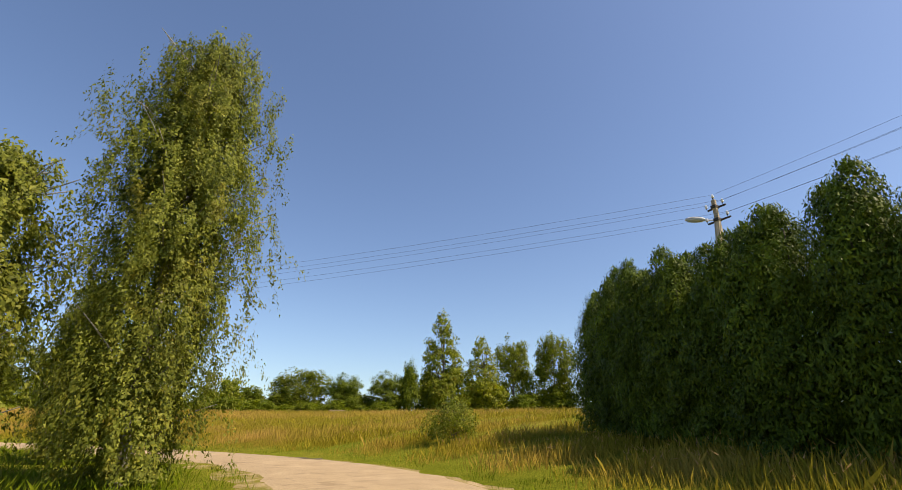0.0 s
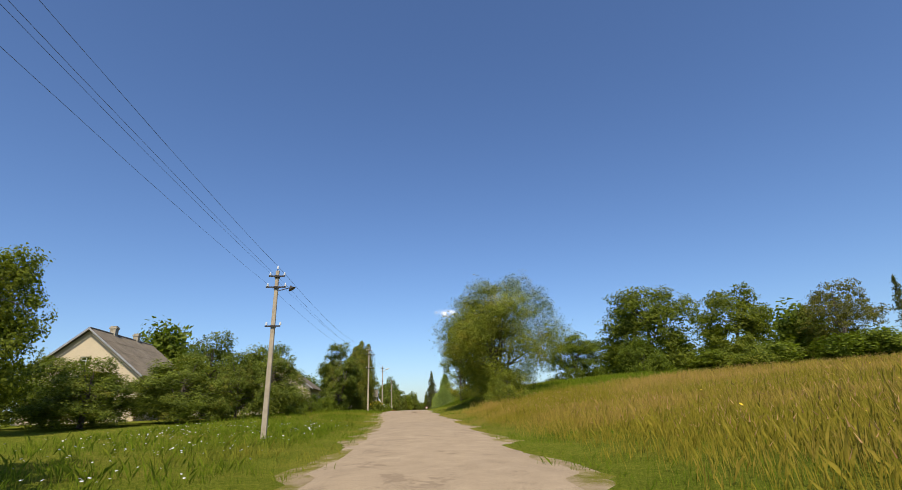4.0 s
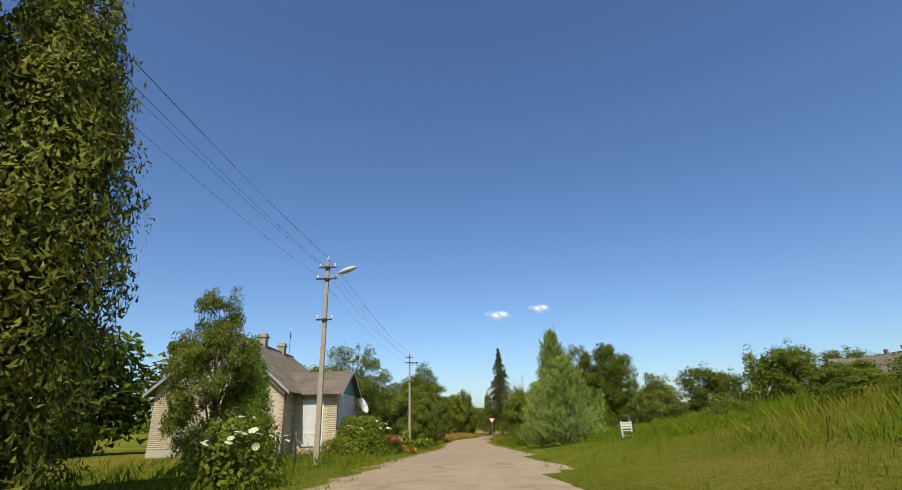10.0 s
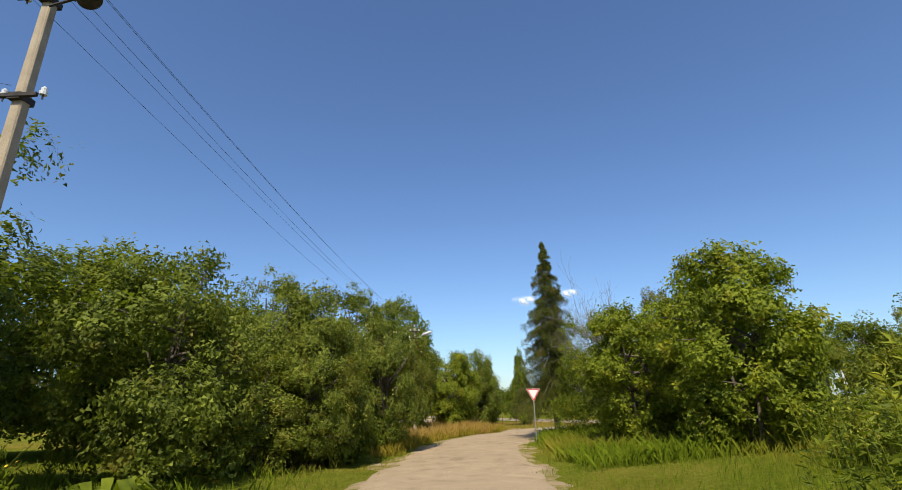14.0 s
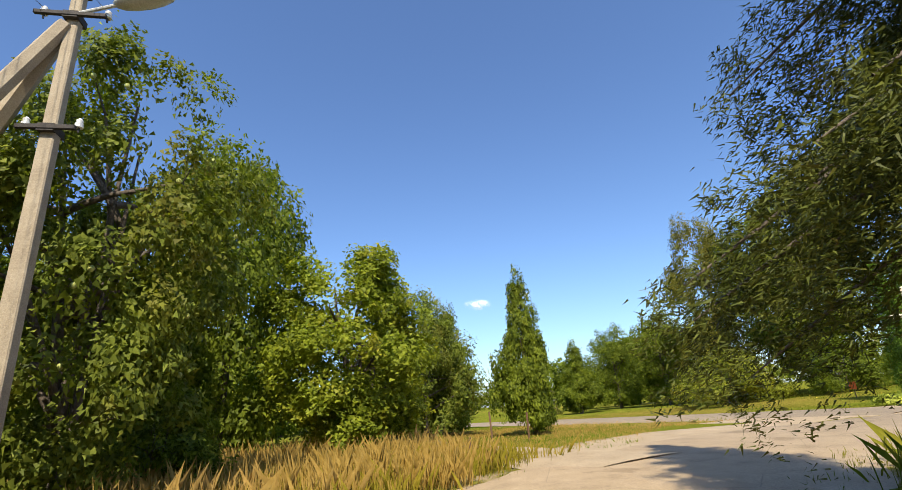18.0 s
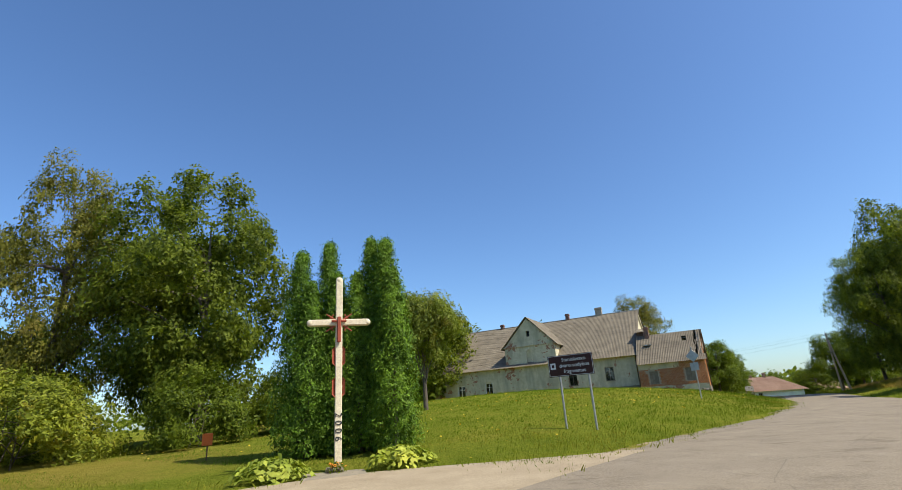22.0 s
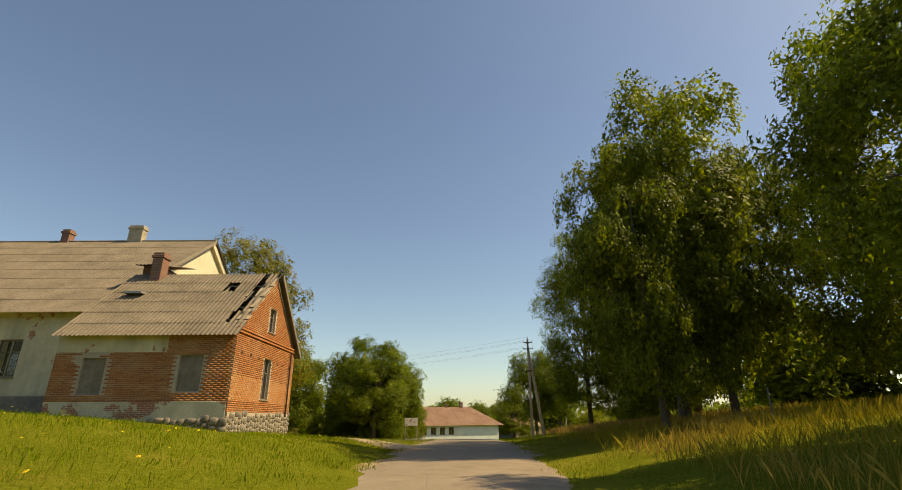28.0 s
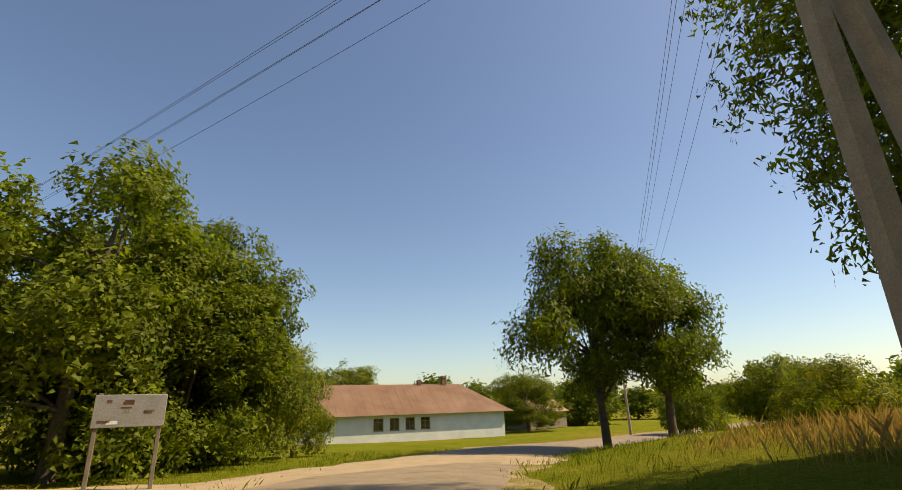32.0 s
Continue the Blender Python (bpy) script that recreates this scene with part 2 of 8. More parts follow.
def densify(rows, step=3.0):
    out = []
    rows = [np.array(r, float) for r in rows]
    n = len(rows)
    for i in range(n - 1):
        p0, p1, p2, p3 = rows[max(i - 1, 0)], rows[i], rows[i + 1], rows[min(i + 2, n - 1)]
        k = max(2, int(np.hypot(*(p2 - p1)[:2]) / step))
        for j in range(k):
            u = j / k
            out.append(0.5 * (2 * p1 + (p2 - p0) * u + (2 * p0 - 5 * p1 + 4 * p2 - p3) * u * u + (3 * p1 - p0 - 3 * p2 + p3) * u ** 3))
    out.append(rows[-1])
    return np.array(out)


LINE = densify(STATIONS)
WEST_LINE = densify(WEST)
TANGENT = np.gradient(LINE[:, :2], axis=0)
TANGENT /= np.linalg.norm(TANGENT, axis=1)[:, None]
W_ROWS = np.concatenate([WEST_LINE, np.zeros((len(WEST_LINE), 2)), np.full((len(WEST_LINE), 2), 20.0)], 1)
ALL_LINE = np.concatenate([LINE, W_ROWS])
ALL_TAN = np.concatenate([TANGENT, np.tile([1.0, 0.05], (len(W_ROWS), 1))])


def land(x, y):
    """Height of the ground at arrays x, y."""
    x, y = np.atleast_1d(np.asarray(x, float)), np.atleast_1d(np.asarray(y, float))
    out = np.empty(len(x))
    for i in range(0, len(x), 4000):
        dx, dy = x[i:i + 4000, None] - ALL_LINE[None, :, 0], y[i:i + 4000, None] - ALL_LINE[None, :, 1]
        d2 = dx * dx + dy * dy
        d = np.sqrt(d2.min(1))[:, None]
        right = (dx * ALL_TAN[None, :, 1] - dy * ALL_TAN[None, :, 0]) > 0
        a = np.where(right, ALL_LINE[None, :, 4], ALL_LINE[None, :, 3])
        ln = np.where(right, ALL_LINE[None, :, 6], ALL_LINE[None, :, 5])
        z = ALL_LINE[None, :, 2] + a * (1 - np.exp(-np.maximum(0, d - 3.2) / ln))
        w = 1 / (d2 + 1.0) ** 2
        out[i:i + 4000] = (w * z).sum(1) / w.sum(1)
        near = d[:, 0]
        out[i:i + 4000] -= 0.10 * np.clip((near - 2.4) / 0.8, 0, 1) * np.exp(-np.maximum(near - 3.5, 0) / 3)
    return out


def zat(x, y):
    return float(land([x], [y])[0])


def away(x, y):
    """Distance to the middle of the nearest road."""
    x, y = np.atleast_1d(np.asarray(x, float)), np.atleast_1d(np.asarray(y, float))
    out = np.empty(len(x))
    for i in range(0, len(x), 4000):
        d2 = (x[i:i + 4000, None] - ALL_LINE[None, :, 0]) ** 2 + (y[i:i + 4000, None] - ALL_LINE[None, :, 1]) ** 2
        out[i:i + 4000] = np.sqrt(d2.min(1))
    return out


# ---- ground sheet ----
def ground_material():
    k = Nodes("meadow_ground", 0.95, 0.0, 0.0)
    big = k.noise(0.045, 4.0, space="World")
    mid = k.noise(0.5, 4.0, space="World")
    fine = k.noise(9.0, 5.0, space="World")
    c = k.ramp(mid, [(0.3, (0.095, 0.155, 0.014)), (0.52, (0.165, 0.21, 0.024)), (0.75, (0.27, 0.25, 0.05))])
    c = k.mix(k.ramp(big, [(0.48, (0, 0, 0)), (0.66, (0.75, 0.75, 0.75))]), c, k.ramp(mid, [(0.3, (0.27, 0.19, 0.045)), (0.7, (0.40, 0.26, 0.09))]))
    c = k.mix(0.5, c, k.ramp(fine, [(0.3, (0.075, 0.10, 0.012)), (0.7, (0.26, 0.25, 0.05))]))
    tiny = k.noise(38.0, 4.0, 0.7, space="World", stretch=(1, 1, 0.3))
    c = k.mix(1.0, c, k.ramp(tiny, [(0.3, (0.5, 0.5, 0.4)), (0.55, (1.0, 0.96, 0.8)), (0.75, (1.25, 1.14, 0.95))]), "MULTIPLY")
    k.color(c)
    return k.bump(k.mix(0.5, fine, tiny), 1.0, 0.1).m


GROUND = ground_material()
xs = np.concatenate([[-2500, -1200, -700, -450, -340], np.arange(-290, 61, 2.5), [90, 140, 240, 450, 900, 2200]])
ys = np.concatenate([[-2000, -900, -400, -180, -100], np.arange(-60, 251, 2.5), [270, 310, 380, 520, 900, 2400]])
gx, gy = np.meshgrid(xs, ys)
gz = land(gx.ravel(), gy.ravel())
off = np.array([noise.noise(Vector((a * 0.25, b * 0.25, 0.0))) for a, b in zip(gx.ravel(), gy.ravel())])
near_road = away(gx.ravel(), gy.ravel())
gz = gz + off * 0.10 * np.clip((near_road - 3.5) / 4, 0, 1) - 0.05 * (near_road < 3.4)
nx, ny = len(xs), len(ys)
ii = (np.arange(ny - 1)[:, None] * nx + np.arange(nx - 1)[None, :]).ravel()
ground = new("ground", mesh_of("ground", np.stack([gx.ravel(), gy.ravel(), gz], 1), np.stack([ii, ii + 1, ii + nx + 1, ii + nx], 1), GROUND, True))
tagged(ground, "mown verges and unmown meadow with dry summer grass", "ground", kind="structure")


# ---- road: worn pale asphalt with a crowned section and crumbling edges ----
def road_material():
    k = Nodes("worn_asphalt", 0.9, 0.0, 0.2)
    big = k.noise(0.18, 4.0, space="World")
    mid = k.noise(1.3, 5.0, 0.65, space="World")
    fine = k.noise(45.0, 3.0, space="World")
    c = k.ramp(mid, [(0.28, (0.20, 0.148, 0.09)), (0.45, (0.345, 0.262, 0.163)), (0.58, (0.395, 0.30, 0.188)), (0.78, (0.52, 0.405, 0.262))])
    c = k.mix(k.ramp(big, [(0.45, (0, 0, 0)), (0.65, (0.5, 0.5, 0.5))]), c, (0.29, 0.222, 0.145))
    c = k.mix(0.4, c, k.ramp(fine, [(0.35, (0.16, 0.11, 0.065)), (0.65, (0.55, 0.41, 0.26))]))
    c = k.mix(k.ramp(k.noise(0.42, 6.0, 0.7, space="World", stretch=(1, 1.6, 1)), [(0.60, (0, 0, 0)), (0.63, (0.6, 0.6, 0.6))]), c, (0.21, 0.15, 0.09))
    vor = k.n("ShaderNodeTexVoronoi", Scale=0.4)
    vor.feature = "DISTANCE_TO_EDGE"
    geo = k.t.nodes.new("ShaderNodeNewGeometry")
    warp = k.mix(0.85, geo.outputs["Position"], k.n("ShaderNodeTexNoise", Scale=1.1).outputs["Color"], "ADD")
    k.l(warp, vor.inputs["Vector"])
    crack = k.ramp(vor.outputs["Distance"], [(0.0, (0.35, 0.35, 0.35)), (0.0045, (0, 0, 0))])
    c = k.mix(crack, c, (0.09, 0.075, 0.06))
    parts_ = k.t.nodes.new("ShaderNodeSeparateXYZ")
    k.l(geo.outputs["Position"], parts_.inputs[0])
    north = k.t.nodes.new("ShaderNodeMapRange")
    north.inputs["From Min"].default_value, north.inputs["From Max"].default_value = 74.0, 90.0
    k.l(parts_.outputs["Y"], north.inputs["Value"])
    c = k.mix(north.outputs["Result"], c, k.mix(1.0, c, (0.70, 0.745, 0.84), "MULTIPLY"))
    k.color(c)
    return k.bump(fine, 0.5, 0.01).m


ROAD = road_material()
DIRT = mottled("sandy_dirt", (0.28, 0.21, 0.13), (0.43, 0.335, 0.22), 1.2, 0.95, 30.0, bump=0.6, dist=0.02, space="World")


def shoulder_material():
    """Sand that breaks up into dry and green grass."""
    k = Nodes("grassy_shoulder", 0.95, 0.0, 0.0)
    fine = k.noise(30.0, 4.0, 0.7, space="World")
    sand = k.ramp(k.noise(1.2, 4.0, space="World"), [(0.3, (0.29, 0.215, 0.125)), (0.7, (0.45, 0.345, 0.215))])
    turf = k.ramp(fine, [(0.3, (0.08, 0.095, 0.012)), (0.6, (0.22, 0.20, 0.03)), (0.75, (0.36, 0.27, 0.07))])
    c = k.mix(k.ramp(k.mix(0.35, k.noise(0.9, 5.0, 0.7, space="World"), fine), [(0.45, (0, 0, 0)), (0.56, (1, 1, 1))]), sand, turf)
    k.color(c)
    return k.bump(fine, 0.9, 0.05).m


SHOULDER = shoulder_material()


def strip(name, line, half, mat, lift, label, category, ragged=0.3, cols=7, step=1.0, seed=3, crown=0.05):
    """A ribbon of ground along a line, with uneven edges."""
    p = densify(line, step)
    t = np.gradient(p[:, :2], axis=0)
    t /= np.linalg.norm(t, axis=1)[:, None]
    nrm = np.stack([t[:, 1], -t[:, 0]], 1)
    hw = np.broadcast_to(half, (len(p),)) if np.isscalar(half) else np.interp(np.linspace(0, 1, len(p)), np.linspace(0, 1, len(half)), half)
    vs = []
    for j in range(cols):
        u = -1 + 2 * j / (cols - 1)
        e = np.array([noise.noise(Vector((q[0] * 0.6, q[1] * 0.6, seed + j))) + 0.6 * noise.noise(Vector((q[0] * 2.1, q[1] * 2.1, seed))) for q in p]) * ragged * (abs(u) > 0.99)
        xy = p[:, :2] + nrm * (u * hw + e)[:, None]
        z = p[:, 2] + lift + crown * (1 - u * u) - 0.05 * (abs(u) > 0.99)
        vs.append(np.concatenate([xy, z[:, None]], 1))
    v = np.stack(vs, 1).reshape(-1, 3)
    n = len(p)
    q = (np.arange(n - 1)[:, None] * cols + np.arange(cols - 1)[None, :]).ravel()
    return tagged(new(name, mesh_of(name, v, np.stack([q, q + 1, q + cols + 1, q + cols], 1), mat, True)), label, category, kind="structure")


ROAD_LINE = [s[:3] for s in STATIONS]
HALF = [2.6] * 9 + [2.9, 3.1, 3.1, 3.1, 2.7, 2.5, 2.6, 3.2, 3.6, 3.4, 3.0, 2.9, 2.9, 2.9, 2.9, 3.0, 3.0, 2.8, 2.7, 2.7, 2.7]
strip("road_shoulder", ROAD_LINE, [h + 0.7 for h in HALF], SHOULDER, -0.035, "dusty sand shoulder beside the asphalt", "road shoulder", ragged=0.9, seed=9, crown=0.03)
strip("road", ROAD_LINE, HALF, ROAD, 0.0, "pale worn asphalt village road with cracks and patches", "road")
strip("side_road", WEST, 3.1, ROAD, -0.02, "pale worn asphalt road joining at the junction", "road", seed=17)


# ---- plants: all leaf work is done on arrays ----
def leaf_mesh(name, centres, dirs, size, mat, rng, aspect=0.6, droop=0.0, per=1, spread=0.0, tri=False, face=False, wild=0.42):
    """Kite-shaped leaves of four corners with a fold, at the centres, along dirs or, with face, turned flat towards them."""
    c = np.repeat(centres, per, 0)
    d = np.repeat(dirs, per, 0)
    n = len(c)
    c = c + rng.normal(size=(n, 3)) * spread
    if face:
        up = d + rng.normal(size=(n, 3)) * wild + np.array([[0, 0, 0.3]])
        up /= np.linalg.norm(up, axis=1)[:, None] + 1e-9
        d = rng.normal(size=(n, 3))
        d[:, 2] -= droop * 2
        d = d - up * (d * up).sum(1)[:, None]
        d /= np.linalg.norm(d, axis=1)[:, None] + 1e-9
        s = np.cross(up, d)
    else:
        d = d + rng.normal(size=(n, 3)) * 0.55
        d[:, 2] -= droop
        d /= np.linalg.norm(d, axis=1)[:, None] + 1e-9
        s = np.cross(d, rng.normal(size=(n, 3)))
        s /= np.linalg.norm(s, axis=1)[:, None] + 1e-9
        up = np.cross(s, d)
    L = (size * rng.uniform(0.6, 1.35, n))[:, None]
    w = L * aspect * 0.5
    if tri:
        v = np.stack([c - d * L * 0.5 + s * w, c - d * L * 0.5 - s * w, c + d * L * 0.6 + up * L * 0.1], 1).reshape(-1, 3)
        return mesh_of(name, v, np.arange(n * 3).reshape(n, 3), mat)
    v = np.stack([c - d * L * 0.5, c + s * w + up * L * 0.08, c + d * L * 0.5 - up * L * 0.06, c - s * w + up * L * 0.08], 1).reshape(-1, 3)
    f = np.arange(n * 4).reshape(n, 4)
    return mesh_of(name, v, f, mat)


def limbs_mesh(name, rows, mat, seg=7):
    """Tapered bent limbs as one mesh; rows of (points, start radius, end radius)."""
    vs, fs, k = [], [], 0
    for pts, r0, r1 in rows:
        pts = np.asarray(pts, float)
        n = len(pts)
        t = np.gradient(pts, axis=0)
        t /= np.linalg.norm(t, axis=1)[:, None] + 1e-9
        ref = np.where(np.abs(t[:, 2:3]) > 0.9, [[1.0, 0, 0]], [[0, 0, 1.0]])
        a = np.cross(t, ref)
        a /= np.linalg.norm(a, axis=1)[:, None]
        b = np.cross(t, a)
        r = np.linspace(r0, r1, n)[:, None, None]
        an = np.linspace(0, 2 * np.pi, seg, endpoint=False)
        ring = pts[:, None] + r * (np.cos(an)[None, :, None] * a[:, None] + np.sin(an)[None, :, None] * b[:, None])
        vs.append(ring.reshape(-1, 3))
        i, j = np.meshgrid(np.arange(n - 1), np.arange(seg), indexing="ij")
        j2 = (j + 1) % seg
        fs.append((k + np.stack([i * seg + j, i * seg + j2, (i + 1) * seg + j2, (i + 1) * seg + j], -1)).reshape(-1, 4))
        k += n * seg
    return mesh_of(name, np.concatenate(vs), np.concatenate(fs), mat, True)


def bent(a, b, rng, sway=0.08, n=6, sag=0.0):
    a, b = np.asarray(a, float), np.asarray(b, float)
    u = np.linspace(0, 1, n)[:, None]
    L = np.linalg.norm(b - a)
    p = a + (b - a) * u + np.cumsum(rng.normal(size=(n, 3)) * sway * L / n, 0) * u
    p[:, 2] += sag * L * np.sin(u[:, 0] * np.pi) - 0.0
    return p


def crown_points(rng, n, shell, lo, hi, width, lumps=9, ragged=0.35, inner=0.25):
    """Clump centres in a lumpy crown. width(u): relative radius at height share u. Returns places and outward directions."""
    lump = rng.normal(size=(lumps, 3))
    lump /= np.linalg.norm(lump, axis=1)[:, None]
    amp = rng.uniform(-1, 1, lumps) * ragged
    u = rng.uniform(0, 1, n * 3)
    wu = width(u)
    keep = rng.uniform(0, wu.max(), n * 3) < wu
    u = u[keep][:n]
    n = len(u)
    th = rng.uniform(0, 2 * np.pi, n)
    dirs = np.stack([np.cos(th), np.sin(th), (u - 0.5) * 1.6], 1)
    dn = dirs / np.linalg.norm(dirs, axis=1)[:, None]
    k = 1 + (np.exp(7 * (dn @ lump.T - 1)) * amp[None]).sum(1)
    r = shell * width(u) * k * np.sqrt(rng.uniform(inner, 1, n))
    z = lo + (hi - lo) * np.clip(u * (0.85 + 0.15 * k), 0, 1.08)
    p = np.stack([np.cos(th) * r, np.sin(th) * r, z], 1)
    return p, dn


def make_tree(name, h, r, seed, leaf, bark=None, width=None, leaves=20000, size=0.15, bare=0.16, droop=0.25, aspect=0.65, trunk=None, stems=1, ragged=0.35, label="", category="tree", lumps=14, limbs=12, tri=False, inner=0.3, boughs=80, bough=0.27, twigs=0, top=1.0, clump=2.1):
    """A broad-leaved tree: tapered trunk with limbs, and a crown of many small leaves on uneven boughs with gaps between."""
    rng = np.random.default_rng(seed)
    width = width or domed
    ob = tagged(new(name), label, category)
    trunk = trunk or h * 0.018 + 0.05
    rb = r * bough
    p, dn = crown_points(rng, boughs, r - rb * 0.55, h * bare + rb * 0.4, h * top - rb * 0.75, width, lumps, ragged, inner)
    nb = len(p)
    share_w = width(np.clip((p[:, 2] / h - bare) / (1 - bare), 0, 1))
    rad = rb * rng.uniform(0.5, 1.35, nb) * (0.4 + 0.6 * share_w / share_w.max())
    ns = max(60, leaves // 15)
    i = rng.choice(nb, ns, p=rad ** 2 / (rad ** 2).sum())
    o = rng.normal(size=(ns, 3))
    o /= np.linalg.norm(o, axis=1)[:, None]
    o[:, 2] = np.where(o[:, 2] < -0.5, -o[:, 2] * rng.uniform(-1, 1, ns), o[:, 2])
    k = rad[i] * (rng.uniform(0.2, 1, ns) ** 0.5 + np.abs(rng.normal(size=ns)) * 0.07)
    sprig = p[i] + o * np.array([[1.0, 1.0, 0.9]]) * k[:, None]
    faces = o * 0.9 + dn[i] * 0.5 + rng.normal(size=(ns, 3)) * 0.5
    faces /= np.linalg.norm(faces, axis=1)[:, None]
    j = rng.integers(0, ns, leaves)
    off = rng.normal(size=(leaves, 3))
    off *= (rng.uniform(0, 1, leaves) ** 0.5 * (size * clump * 1.45 * rng.uniform(0.6, 1.4, ns))[j] / np.linalg.norm(off, axis=1))[:, None]
    off -= faces[j] * (off * faces[j]).sum(1)[:, None] * 0.6
    c = sprig[j] + off
    c[:, 2] = np.maximum(c[:, 2], h * bare * 0.5 + 0.1)
    dead, twig_l = top < 1, 0.15 if top < 1 else 0.12
    rows = []
    for s in range(stems):
        base = np.array([rng.uniform(-0.3, 0.3), rng.uniform(-0.3, 0.3), -0.25]) * (stems > 1) + np.array([0, 0, -0.2])
        top = np.array([rng.uniform(-0.12, 0.12) * r * (1 + 2 * (stems > 1)), rng.uniform(-0.12, 0.12) * r * (1 + 2 * (stems > 1)), h * (0.66 if dead else 0.78)])
        main = bent(base, top, rng, 0.06, 9)
        rows.append((main, trunk / math.sqrt(stems), trunk * 0.12))
        for _ in range(limbs // stems + 1):
            q = rng.integers(2, 7)
            tip = p[rng.integers(nb)].copy()
            tip[2] = max(tip[2], main[q][2] + 0.25)
            if dead:
                tip[2] += rng.uniform(0.03, 0.2) * h
            way = bent(main[q], tip, rng, 0.2 if dead else 0.12, 6, 0.06)
            rows.append((way, trunk * 0.36, trunk * 0.06))
            for _ in range(twigs):
                w = way[rng.integers(2, 6)]
                rows.append((bent(w, w + rng.normal(size=3) * r * twig_l + np.array([0, 0, r * twig_l]), rng, 0.35, 5), trunk * 0.05, 0.004))
    piece("trunk", limbs_mesh(name + "_trunk", rows, bark or BARK), ob)
    piece("crown", leaf_mesh(name + "_crown", c, faces[j], size, leaf, rng, aspect, droop, 1, 0.0, tri, True, 0.3), ob)
    return ob


def make_weeping(name, h, r, seed, leaf=None, label="", strands=260, per=26, size=0.17, lean=0.0, low=0.10):
    """A birch: white stem, fine rising limbs and hanging strands of small leaves."""
    rng = np.random.default_rng(seed)
    leaf = leaf or LEAF_BIRCH
    ob = tagged(new(name), label, "tree")
    main = bent((0, 0, -0.2), (lean, 0, h * 0.97), rng, 0.05, 12)
    rows = [(main, h * 0.013 + 0.05, 0.02)]
    P, N = [], []
    for k in range(strands):
        u = rng.uniform(low, 0.97) ** 0.9
        i = u * 11
        i0 = int(min(i, 10))
        a = main[i0] + (main[i0 + 1] - main[i0]) * (i - i0)
        th = rng.uniform(0, 2 * np.pi)
        wr = r * (0.95 * np.sqrt(max(0.0, 1 - (2 * u - 0.75) ** 2 / 1.35)) + 0.06) * rng.uniform(0.45, 1.08)
        tip = a + np.array([np.cos(th) * wr, np.sin(th) * wr, 0.5 * wr + rng.uniform(0, 0.6)])
        if k < 46:
            rows.append((bent(a, tip, rng, 0.1, 5, 0.06), 0.045, 0.012))
        drop = rng.uniform(0.03, 0.12) * h * (0.55 + 0.6 * (1 - u)) + 0.3
        start = a + (tip - a) * rng.uniform(0.3, 1)
        hang = np.linspace(0, 1, per)[:, None]
        sway_ = rng.normal(size=3) * np.array([0.28, 0.28, 0.1]) * drop
        arc = start + np.array([[0, 0, -1.0]]) * hang * drop + sway_ * hang ** 2 + rng.normal(size=(per, 3)) * 0.05
        arc[:, 2] = np.maximum(arc[:, 2], 0.35)
        P.append(arc)
        N.append(np.tile([[np.cos(th), np.sin(th), 0.0]], (per, 1)))
    P, N = np.concatenate(P), np.concatenate(N)
    piece("trunk", limbs_mesh(name + "_trunk", rows, BARK_BIRCH), ob)
    piece("crown", leaf_mesh(name + "_crown", P, N, size, leaf, rng, 0.7, 0.6, 3, 0.085, True, True), ob)
    return ob


